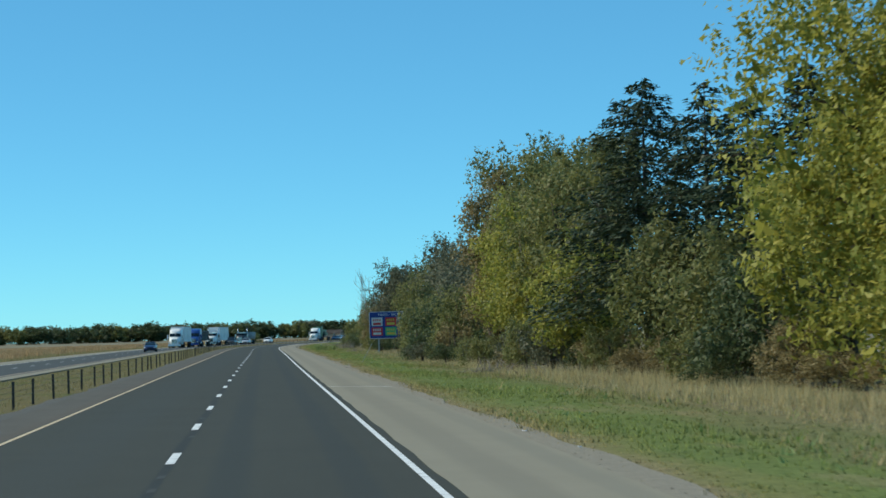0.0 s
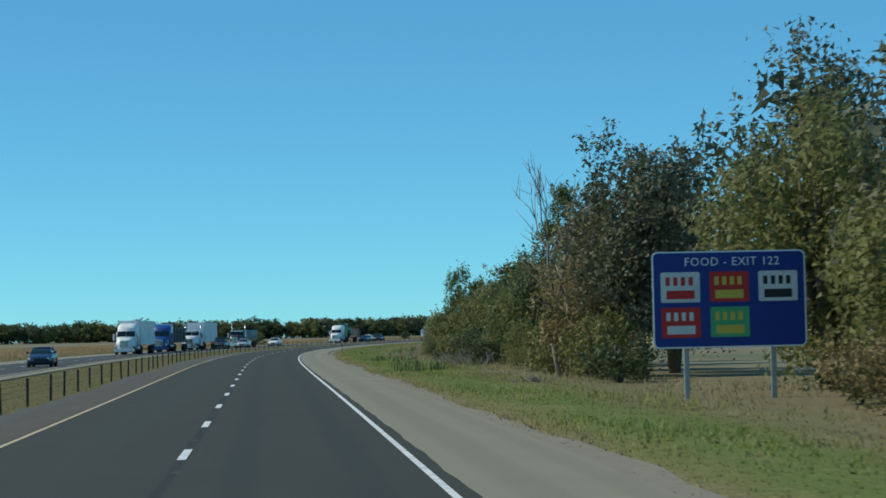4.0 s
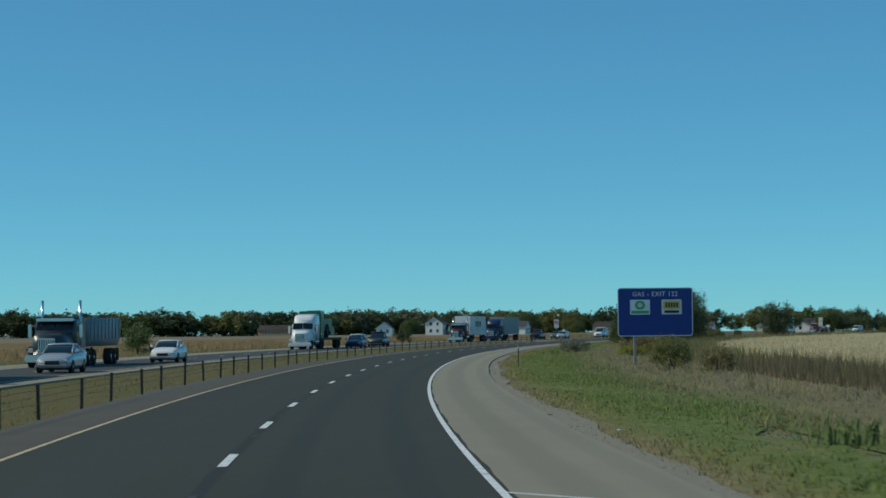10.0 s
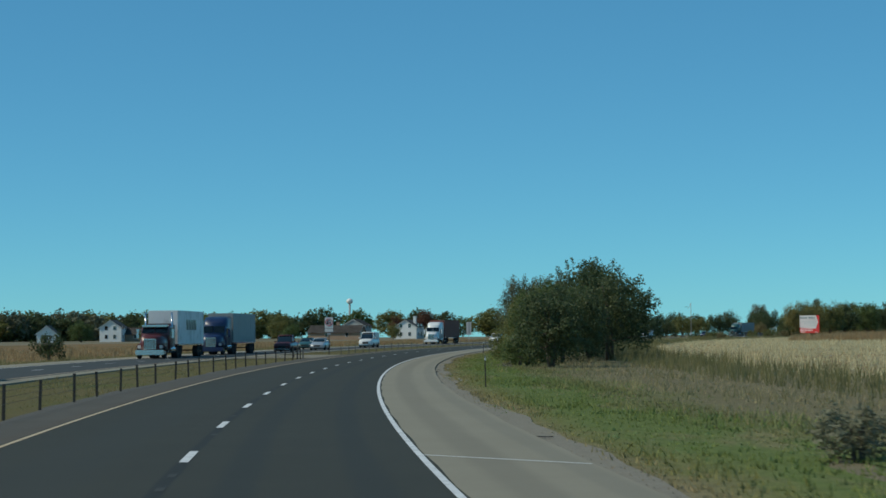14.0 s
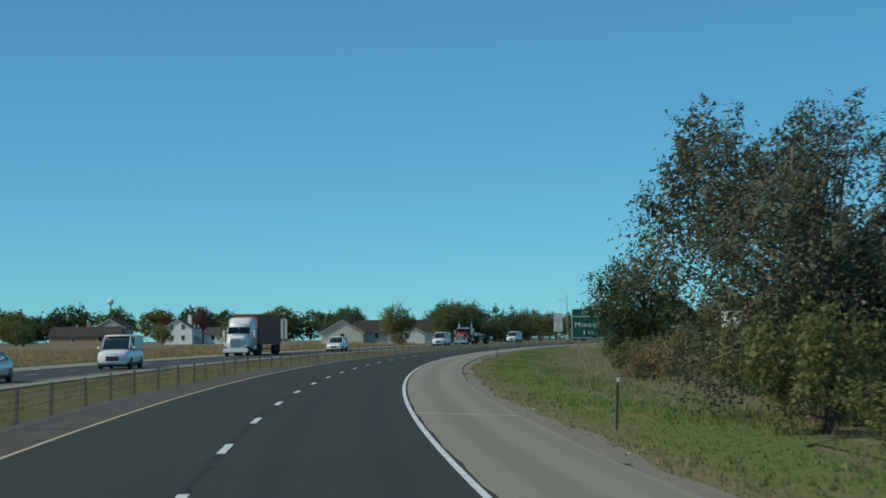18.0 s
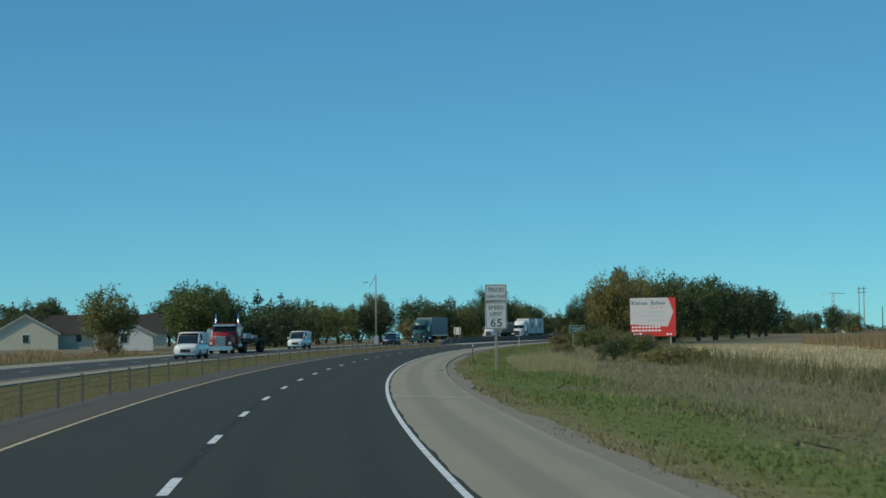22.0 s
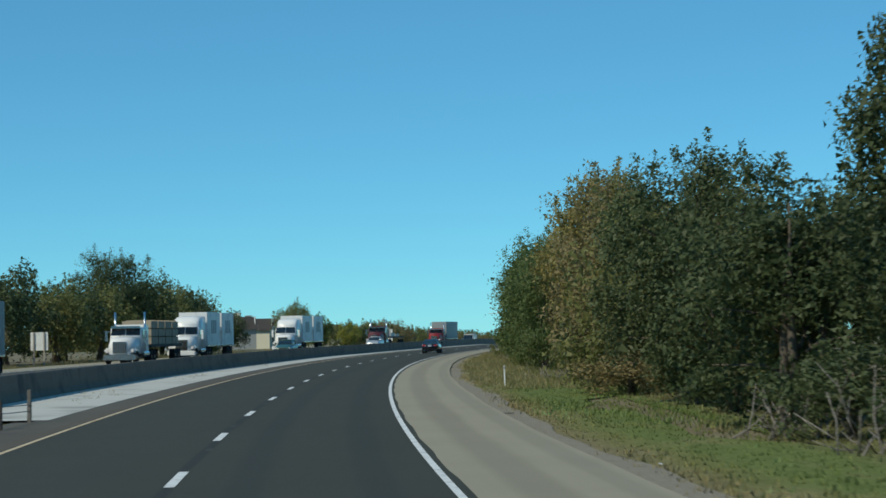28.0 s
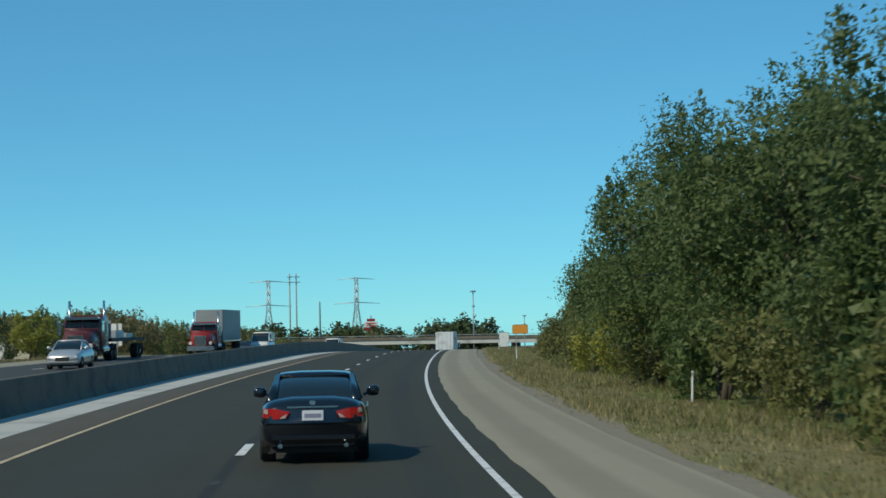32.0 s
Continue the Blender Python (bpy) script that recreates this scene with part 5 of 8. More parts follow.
BOARD_WHITE = surface("white_billboard_sheet", (0.88, 0.89, 0.89), (0.93, 0.93, 0.93), 0.8, 20, 0.5)
SIGN_BRIGHT = surface("white_lettering", (0.75, 0.77, 0.76), (0.86, 0.87, 0.86), 2, 20, 0.5)
SIGN_BLACK = surface("black_lettering", (0.012, 0.012, 0.014), (0.025, 0.025, 0.027), 2, 20, 0.5)
SIGN_RED = surface("red_sign_sheet", (0.5, 0.02, 0.02), (0.66, 0.035, 0.03), 0.8, 20, 0.5)
INK_GREY = surface("grey_teal_lettering", (0.16, 0.26, 0.3), (0.22, 0.34, 0.38), 2, 20, 0.5)
INK_ROSE = surface("rose_lettering", (0.62, 0.4, 0.4), (0.7, 0.5, 0.5), 2, 20, 0.5)
INK_PALE = surface("pale_blue_lettering", (0.5, 0.64, 0.68), (0.6, 0.72, 0.75), 2, 20, 0.5)
LOGO_GREEN = surface("green_logo", (0.05, 0.35, 0.12), (0.1, 0.45, 0.2), 2, 20, 0.5)
LOGO_YELLOW = surface("yellow_logo", (0.6, 0.42, 0.05), (0.75, 0.55, 0.1), 2, 20, 0.5)
ORANGE = surface("orange_sign_sheet", (0.6, 0.22, 0.02), (0.75, 0.3, 0.04), 0.8, 20, 0.5)
ALU = surface("aluminium_sheet", (0.35, 0.36, 0.36), (0.5, 0.51, 0.51), 2, 20, 0.5, metal=0.5)
SIDING_WHITE = surface("white_siding", (0.7, 0.7, 0.67), (0.84, 0.84, 0.81), 0.5, 10, 0.7)
SIDING_BEIGE = surface("beige_siding", (0.55, 0.52, 0.4), (0.68, 0.64, 0.5), 0.5, 10, 0.7)
SIDING_TAN = surface("tan_brick", (0.3, 0.2, 0.13), (0.42, 0.29, 0.2), 0.7, 8, 0.85)
SIDING_GREY = surface("grey_siding", (0.28, 0.29, 0.28), (0.4, 0.41, 0.4), 0.5, 10, 0.7)
SHINGLE = surface("brown_shingles", (0.085, 0.075, 0.065), (0.15, 0.13, 0.115), 0.8, 12, 0.9, 0.3)
SHINGLE_GREY = surface("grey_shingles", (0.11, 0.115, 0.115), (0.18, 0.185, 0.185), 0.8, 12, 0.9, 0.3)


# ---- lettering and signs ----
def letters(name, text, parent, mat, x, z, height, width=None, y=-0.03, depth=0.004, label=""):
    """Raised letters, centred at x, z on the sign's face (which looks to local -y)."""
    cu = bpy.data.curves.new(name, "FONT")
    cu.body, cu.align_x, cu.align_y, cu.extrude, cu.resolution_u, cu.offset, cu.space_character = text, "CENTER", "CENTER", depth, 2, 0.0, 1.12
    tmp = bpy.data.objects.new(name, cu)
    scene.collection.objects.link(tmp)
    me = bpy.data.meshes.new_from_object(tmp.evaluated_get(bpy.context.evaluated_depsgraph_get()))
    bpy.data.objects.remove(tmp)
    co = np.array([v.co[:] for v in me.vertices])
    lo, hi = co.min(0), co.max(0)
    k = height / (hi[1] - lo[1])
    kx = width / (hi[0] - lo[0]) if width else k
    c = (lo + hi) / 2
    out = np.stack([x + (co[:, 0] - c[0]) * kx, np.full(len(co), y) - co[:, 2], z + (co[:, 1] - c[1]) * k], 1)
    me.vertices.foreach_set("co", out.astype(np.float32).ravel())
    me.materials.clear()
    me.materials.append(mat)
    me.update()
    return part(name, me, None, parent, label)


def plate(x0, x1, z0, z1, y0, y1, radius=0.06):
    """A sheet with rounded corners, from y0 (front) to y1."""
    bm = bmesh.new()
    pts = []
    for cx, cz, a0 in ((x1 - radius, z1 - radius, 0), (x0 + radius, z1 - radius, 90), (x0 + radius, z0 + radius, 180), (x1 - radius, z0 + radius, 270)):
        for k in range(5):
            a = radians(a0 + k * 22.5)
            pts.append((cx + radius * math.cos(a), cz + radius * math.sin(a)))
    fr = [bm.verts.new((x, y0, z)) for x, z in pts]
    bk = [bm.verts.new((x, y1, z)) for x, z in pts]
    bm.faces.new(fr[::-1])
    bm.faces.new(bk)
    for i in range(len(pts)):
        j = (i + 1) % len(pts)
        bm.faces.new((fr[i], fr[j], bk[j], bk[i]))
    bmesh.ops.recalc_face_normals(bm, faces=bm.faces)
    return bm


def bar(x0, x1, z0, z1, y=-0.03, deep=0.004):
    return boxes((x0, x1, y - deep, y, z0, z1))


def framed_sign(name, label, s, l0, l1, z0, z1, sheet, rim, posts, post_mat, post_w=0.1, turn=0.0, rim_w=0.045, radius=0.16):
    mid = (l0 + l1) / 2
    t = thing(name, label, "road sign", spot(s, mid, turn))
    w = (l1 - l0) / 2
    part("rim", plate(-w, w, z0, z1, -0.012, 0.012, radius), rim, t, "pale border strip")
    part("panel", plate(-w + rim_w, w - rim_w, z0 + rim_w, z1 - rim_w, -0.02, 0.0, radius * 0.8), sheet, t)
    part("back_rail", boxes((-w * 0.96, w * 0.96, 0.014, 0.06, z0 + 0.3, z0 + 0.36), (-w * 0.96, w * 0.96, 0.014, 0.06, z1 - 0.36, z1 - 0.3)), ALU, t)
    for x in posts:
        part("post", boxes((x - post_w / 2, x + post_w / 2, 0.06, 0.06 + post_w, -0.4, z1 - 0.15), bevel=0.01), post_mat, t)
    return t


gas = framed_sign("service_sign", "blue highway service sign with two fuel logo panels on posts", 487, 13.5, 17.75, 1.6, 4.33, SIGN_BLUE, SIGN_BRIGHT, (-1.15, 1.15), SIGN_WOOD, 0.16, turn=-4)
letters("legend", "GAS - EXIT 122", gas, SIGN_BRIGHT, 0.0, 3.98, 0.26, 2.55)
part("logo_panel", plate(-1.42, -0.3, 2.82, 3.66, -0.03, -0.018, 0.05), SIGN_BRIGHT, gas, "white and green fuel logo panel")
part("logo_mark", plate(-1.15, -0.57, 3.1, 3.6, -0.036, -0.028, 0.24), LOGO_GREEN, gas)
part("logo_mark", plate(-1.0, -0.72, 3.22, 3.48, -0.042, -0.034, 0.12), SIGN_WHITE, gas)
part("logo_strip", bar(-1.36, -0.36, 2.88, 3.04), LOGO_GREEN, gas)
part("logo_panel", plate(0.36, 1.5, 2.82, 3.66, -0.03, -0.018, 0.05), SIGN_WHITE, gas, "white and yellow fuel logo panel")
part("logo_mark", plate(0.46, 1.4, 3.14, 3.56, -0.036, -0.028, 0.04), LOGO_YELLOW, gas)
for k in range(5):
    part("logo_bar", bar(0.58 + k * 0.15, 0.68 + k * 0.15, 3.22, 3.48, -0.038), SIGN_BLACK, gas)
part("logo_strip", bar(0.52, 1.34, 2.9, 3.04, -0.034), SIGN_BLACK, gas)

food = framed_sign("service_sign", "blue highway service sign with food logo panels before trees", 206, 12.3, 16.7, 1.45, 4.2, SIGN_BLUE, SIGN_BRIGHT, (-1.25, 1.25), STEEL, 0.14, turn=2)
letters("legend", "FOOD - EXIT 122", food, SIGN_BRIGHT, 0.1, 3.9, 0.24, 2.7)
for x, z, top, low in ((-1.4, 2.75, SIGN_WHITE, SIGN_RED), (0.0, 2.75, SIGN_RED, LOGO_YELLOW), (1.4, 2.75, SIGN_WHITE, SIGN_BLACK), (-1.4, 1.75, SIGN_RED, SIGN_WHITE), (0.0, 1.75, LOGO_GREEN, LOGO_YELLOW)):
    part("logo_panel", plate(x - 0.56, x + 0.56, z, z + 0.86, -0.03, -0.018, 0.05), top, food, "food logo panel")
    part("logo_mark", bar(x - 0.4, x + 0.4, z + 0.1, z + 0.34, -0.03), low, food)
    for k in range(4):
        part("logo_bar", bar(x - 0.42 + k * 0.22, x - 0.3 + k * 0.22, z + 0.48, z + 0.72, -0.03), low, food)

ex = framed_sign("exit_sign", "green highway exit sign with white letters on two posts", 848, 13.55, 16.75, 1.5, 4.08, SIGN_GREEN, SIGN_BRIGHT, (-0.98, 0.98), SIGN_WOOD, 0.17, turn=-6, rim_w=0.05)
letters("legend", "EXIT", ex, SIGN_BRIGHT, -0.3, 3.74, 0.26, 0.78)
letters("legend", "122", ex, SIGN_BRIGHT, 0.9, 3.74, 0.4, 0.86)
part("divider", bar(-1.55, 1.55, 3.36, 3.41, -0.02), SIGN_BRIGHT, ex)
letters("legend", "Minooka", ex, SIGN_BRIGHT, 0.0, 2.68, 0.44, 2.62)
letters("legend", "1", ex, SIGN_BRIGHT, -0.52, 1.96, 0.36, 0.1)
letters("legend", "MILE", ex, SIGN_BRIGHT, 0.28, 1.95, 0.28, 0.84)

lim = thing("speed_limit_sign", "white truck speed limit sign with black letters on one post", "road sign", spot(918.2, 8.83, -5) @ pose(0, 0, 0.09))
part("post", boxes((-0.06, 0.06, 0.03, 0.15, -0.4, 4.2), bevel=0.01), SIGN_WOOD, lim)
for z0, z1 in ((3.42, 4.28), (2.0, 3.38)):
    part("sheet", plate(-0.55, 0.55, z0, z1, -0.006, 0.012, 0.06), SIGN_WHITE, lim)
    part("border", plate(-0.52, 0.52, z0 + 0.03, z1 - 0.03, -0.012, -0.002, 0.05), SIGN_BLACK, lim)
    part("face", plate(-0.495, 0.495, z0 + 0.055, z1 - 0.055, -0.018, -0.008, 0.04), SIGN_WHITE, lim)
    for z in (z0 + 0.12, z1 - 0.12):
        part("bolt", plate(-0.02, 0.02, z - 0.02, z + 0.02, -0.026, -0.01, 0.018), STEEL, lim)
for text, z, h, w in (("TRUCKS", 4.0, 0.22, 0.82), ("OVER 4 TONS", 3.66, 0.15, 0.9), ("SPEED", 3.1, 0.2, 0.78), ("LIMIT", 2.78, 0.2, 0.6), ("65", 2.33, 0.4, 0.58)):
    letters("legend", text, lim, SIGN_BLACK, 0, z, h, w, y=-0.02)

county = framed_sign("county_sign", "small green county line sign on two pale timber posts", 1047, 13.2, 14.92, 1.5, 2.4, SIGN_GREEN, SIGN_BRIGHT, (-0.48, 0.42), SIGN_WOOD, 0.15, turn=-6, rim_w=0.03, radius=0.08)
letters("legend", "Kendall", county, SIGN_BRIGHT, 0, 2.1, 0.24, 1.15)
letters("legend", "County", county, SIGN_BRIGHT, 0, 1.77, 0.24, 1.05)

# estate billboard: white arrow on red
bb = thing("billboard", "white and red roadside estate billboard with grey-green lettering", "billboard", spot(1050.5, 22.95, 20))
part("red_board", boxes((-2.9, 2.9, 0.0, 0.06, 1.0, 5.6)), SIGN_RED, bb)
bm = bmesh.new()
vs = [bm.verts.new((x, -0.012, z)) for x, z in ((-2.9, 2.45), (1.9, 2.15), (2.62, 3.9), (1.95, 5.6), (-2.9, 5.6))]
bm.faces.new(vs)
bmesh.ops.solidify(bm, geom=bm.faces[:], thickness=0.02)
part("white_arrow", bm, BOARD_WHITE, bb)
for k, (x0, x1) in enumerate(((-2.7, -2.4), (-2.3, -2.2), (-2.1, -1.8), (-1.72, -1.62), (-1.54, -1.44), (-1.34, -1.04), (-0.96, -0.7), (-0.2, 0.1), (0.18, 0.4), (0.48, 0.66), (0.74, 1.0), (1.06, 1.26), (1.34, 1.56))):
    part("letter_bar", bar(x0, x1, 4.8, 5.22 if k in (0, 1, 3, 7, 9) else 5.08, -0.04), INK_GREY, bb)
for z, x0, x1, mat in ((4.4, -0.2, 1.6, INK_ROSE), (3.85, -2.3, 1.6, INK_PALE), (3.4, -1.6, 1.3, INK_PALE), (2.85, -0.6, 1.5, INK_PALE)):
    k = x0
    while k < x1:
        part("small_letters", bar(k, min(k + 0.36, x1), z, z + 0.11, -0.04), mat, bb)
        k += 0.56
for z, x0, x1 in ((2.0, -2.7, 0.9), (1.6, -2.7, 1.1), (1.2, -2.6, -1.4), (1.15, 1.7, 2.4)):
    k = x0
    while k < x1:
        part("small_letters", bar(k, min(k + 0.3, x1), z, z + 0.2, -0.004), SIGN_BRIGHT, bb)
        k += 0.42
for x in (-2.2, 0.0, 2.2):
    part("post", boxes((x - 0.08, x + 0.08, 0.07, 0.23, -0.4, 5.2)), WOOD_LIGHT, bb)

# no-turns sign at the crossover
ut = thing("no_turn_sign", "white no U-turn sign on a thin post at the crossover", "road sign", spot(713, -7.0, -2))
part("post", boxes((-0.04, 0.04, 0.02, 0.09, -0.4, 3.6), bevel=0.008), POST_DARK, ut)
part("sheet", plate(-0.4, 0.4, 2.55, 3.6, -0.012, 0.012, 0.04), SIGN_WHITE, ut)
part("border", plate(-0.42, 0.42, 2.2, 3.62, -0.006, 0.008, 0.04), SIGN_BLACK, ut)
part("lower_sheet", plate(-0.4, 0.4, 2.22, 2.52, -0.012, 0.006, 0.04), SIGN_WHITE, ut)
ring = [(0.33 * math.cos(radians(a)), -0.016, 3.12 + 0.33 * math.sin(radians(a))) for a in range(0, 361, 20)]
part("ring", tubes_mesh("ring", [(ring, [0.03] * len(ring))], SIGN_RED, 5), None, ut, "red prohibition ring")
part("slash", tubes_mesh("slash", [([(-0.23, -0.016, 3.35), (0.23, -0.016, 2.89)], [0.025, 0.025])], SIGN_RED, 5), None, ut)
hook = [(0.13, -0.014, 2.92), (0.13, -0.014, 3.2), (0.08, -0.014, 3.3), (0, -0.014, 3.33), (-0.08, -0.014, 3.3), (-0.13, -0.014, 3.2), (-0.13, -0.014, 3.0)]
part("arrow", tubes_mesh("arrow", [(hook, [0.035] * 6 + [0.06])], SIGN_BLACK, 5), None, ut)
part("arrow_head", plate(-0.24, -0.02, 2.94, 3.06, -0.02, -0.012, 0.02), SIGN_BLACK, ut)
part("marker", boxes((-0.16, 0.16, 0.0, 0.02, 1.95, 2.12)), ALU, ut)

# signs that show their bare backs
for s, l, w, z0, z1, n in ((1047, -30.0, 0.75, 1.2, 2.5, 2), (934, -30, 0.55, 1.5, 4.2, 1), (1190, -26.5, 0.7, 1.2, 2.6, 2), (1375, -27, 1.1, 1.0, 3.0, 2)):
    b = thing("sign_back", "bare grey metal back of a sign for the other carriageway", "road sign", spot(s, l, 6))
    part("sheet", plate(-w, w, z0, z1, -0.012, 0.012, 0.05), SIGN_WHITE if n == 2 else ALU, b)
    for x in ((-w * 0.6, w * 0.6) if n == 2 else (0.0,)):
        part("post", boxes((x - 0.05, x + 0.05, -0.12, -0.02, -0.4, z1)), SIGN_WOOD if n == 2 else STEEL, b)


# ---- delineators ----
def delineator(pale):
    d = thing("delineator", "slim white reflector post beside the shoulder" if pale else "slim dark reflector post beside the shoulder", "marker post", group="marker posts")
    part("post", boxes((-0.024, 0.024, -0.015, 0.015, -0.3, 1.15), bevel=0.006), SIGN_BRIGHT if pale else POST_DARK, d)
    part("reflector", plate(-0.03, 0.03, 1.02, 1.12, -0.022, -0.016, 0.02), SIGN_BRIGHT if not pale else ALU, d)
    if not pale:
        part("cap", boxes((-0.03, 0.03, -0.02, 0.02, 1.15, 1.17)), STEEL, d)
    return d


dark_post, white_post = delineator(False), delineator(True)
dark_post.matrix_world = spot(364.5, 7.6)
white_post.matrix_world = spot(1043, 7.4) @ pose(0, 0, 0, 0, 5, 0)
for s in (484, 597, 711.5, 828, 940.3):
    copy_thing(dark_post, spot(s, 7.88 if s == 484 else 7.75) @ pose(0, 0, 0, (s * 7) % 5 - 2, (s * 3) % 5 - 2, 0))
for s, l in ((1110, 7.9), (1190.5, 10.1), (1243, 9.9), (1300, 8.2), (1350, 8.0)):
    copy_thing(white_post, spot(s, l) @ pose(0, 0, -0.35, 0, (s * 3) % 5 - 2, 0))


# ---- poles, pylons, tower ----
def pole_thing(name, label, m, h, r0, r1, arms):
    t = thing(name, label, "pole", m)
    part("pole", tubes_mesh("pole", [([(0, 0, -0.4), (0, 0, h)], [r0, r1])], STEEL if "light" in name else SIGN_WOOD, 8), None, t)
    for x0, z0, x1, z1, r in arms:
        part("arm", tubes_mesh("arm", [([(x0, 0, z0), (x1, 0, z1)], [r, r])], STEEL, 6), None, t)
    return t


cam_pole = pole_thing("sensor_pole", "slim grey roadside pole with a slanting solar panel", spot(1070, -13.9), 9.6, 0.13, 0.07, [(0, 9.3, -0.85, 8.0, 0.04)])
part("solar_panel", boxes((-0.95, -0.35, -0.3, 0.3, 7.75, 7.82)), GLASS_DARK, cam_pole).matrix_local = pose(0.4, 0, 0.9, 0, -8, 0)
part("cabinet", boxes((-0.25, 0.25, -0.2, 0.2, 0.3, 1.5), bevel=0.02), ALU, cam_pole)


def pylon(x, y, h, turn):
    t = thing("pylon", "distant grey lattice power pylon with three cross arms", "pylon", Matrix.LocRotScale((x, y, float(land(x, y)) + GROUND_Z), Euler((0, 0, radians(turn))), None), "power pylons")
    b, runs = h * 0.1, []
    for sx in (-1, 1):
        for sy in (-1, 1):
            part("leg", tubes_mesh("leg", [([(sx * b, sy * b, 0), (sx * h * 0.025, sy * h * 0.025, h * 0.6), (sx * h * 0.02, sy * h * 0.02, h)], [0.22, 0.18, 0.14])], STEEL, 4), None, t)
    for k in range(9):
        z0, z1 = h * k / 9, h * (k + 1) / 9
        r0, r1 = [np.interp(z, (0, h * 0.6, h), (b, h * 0.025, h * 0.02)) for z in (z0, z1)]
        for sx, sy, ex_, ey in ((-1, -1, 1, -1), (1, -1, -1, -1), (-1, 1, 1, 1), (1, 1, -1, 1)):
            runs.append(([(sx * r0, sy * r0, z0), (ex_ * r1, ey * r1, z1)], [0.1, 0.1]))
    part("bracing", tubes_mesh("bracing", runs, STEEL, 4), None, t)
    for z, w in ((0.97, 0.24), (0.66, 0.3), (0.42, 0.2) if turn > 400 else (0.82, 0.02)):
        part("cross_arm", tubes_mesh("cross_arm", [([(-h * w, 0, h * z), (0, 0, h * (z + 0.02)), (h * w, 0, h * z)], [0.12, 0.3, 0.12])], STEEL, 4), None, t)
    return t


pylon(926.9, 1703.4, 32, -40)
pylon(1011.9, 1732.2, 35.5, -40)
for dx in (0, 2.2):
    pole_thing("power_pole", "tall distant twin power pole", Matrix.Translation((1023.8 + dx, 1786.2 - dx, -12)), 39, 0.4, 0.28, [(-1.6, 37.5, 2.4, 37.5, 0.2), (-1.6, 35, 2.4, 35, 0.2)])
for x, y, h in ((960.6, 1685.3, 24.0), (725.2, 1429.5, 17.0), (811.3, 1448.7, 17.0), (917.4, 1562.7, 14.0), (873.2, 1643.1, 13.0)):
    pole_thing("light_mast", "tall dark lighting mast with a lamp head by the exit", Matrix.Translation((x, y, float(land(x, y)))), h, 0.22, 0.12, [(-0.9, h - 0.1, 0.9, h - 0.1, 0.22), (-0.5, h * 0.78, 0.6, h * 0.78, 0.12)])
gs = thing("tall_sign", "tall red and white roadside business sign on a mast", "sign", Matrix.LocRotScale((918.2, 1638.7, -2.0), Euler((0, 0, radians(-48))), None))
part("mast", tubes_mesh("mast", [([(0, 0, -9), (0, 0, 7.6)], [0.35, 0.25])], STEEL, 8), None, gs)
for z0, z1, w, m in ((1.6, 3.1, 3.0, P_RED), (3.2, 5.2, 2.6, SIGN_WHITE), (5.3, 6.4, 1.6, P_RED)):
    part("sign_box", boxes((-w, w, -0.3, 0.3, z0, z1), bevel=0.05), m, gs)
for z in (3.5, 4.4):
    part("letter_bar", bar(-2.0, 2.0, z, z + 0.4, -0.31), SIGN_RED, gs)
wt = thing("water_tower", "distant pale water tower on a slim stem", "tower", Matrix.Translation((465, 2333, 4)))
part("stem", tubes_mesh("stem", [([(0, 0, -16), (0, 0, 3), (0, 0, 26)], [2.0, 1.0, 0.9])], SIDING_GREY, 10), None, wt)
bm = bmesh.new()
bmesh.ops.create_uvsphere(bm, u_segments=16, v_segments=10, radius=1)
bmesh.ops.scale(bm, verts=bm.verts, vec=(3.0, 3.0, 2.6))
bmesh.ops.translate(bm, verts=bm.verts, vec=(0, 0, 27.5))
part("tank", bm, SIDING_WHITE, wt)
pole_thing("spire_mast", "distant white tapering mast", Matrix.Translation((1041.3, 1783.3, -12)), 25.7, 0.55, 0.28, [])

# ---- overpass ----
br = thing("overpass", "pale concrete road bridge over the highway with steel rail", "bridge", spot(1605, -7.0, 6), kind="structure")
part("deck", boxes((-75, 75, -5, 5, 4.1, 5.0), bevel=0.05), CONCRETE_PALE, br)
part("parapet", boxes((-75, 75, -5.2, -4.9, 5.0, 5.6)), CONCRETE, br)
part("rail", boxes((-75, 75, -5.1, -5.0, 5.85, 5.95)), STEEL, br)
for x in (-18, -1.5, 15):
    for y in (-3.5, 0, 3.5):
        part("pier", tubes_mesh("pier", [([(x, y, -1), (x, y, 4.1)], [0.5, 0.5])], CONCRETE, 10), None, br)
for sx in (-1, 1):
    part("abutment", boxes((sx * 30 - 2, sx * 30 + 2, -5, 5, -1, 4.1)), CONCRETE, br)
orange = framed_sign("work_sign", "orange road-work sign beside the exit ramp", 1480, 9.4, 11.6, 3.2, 4.5, ORANGE, SIGN_BLACK, (-0.6, 0.6), STEEL, 0.1)
framed_sign("ramp_sign", "distant green and white exit panel by the ramp", 1470, 7.6, 9.0, 1.2, 3.2, SIGN_WHITE, SIGN_GREEN, (-0.5, 0.5), STEEL, 0.1)

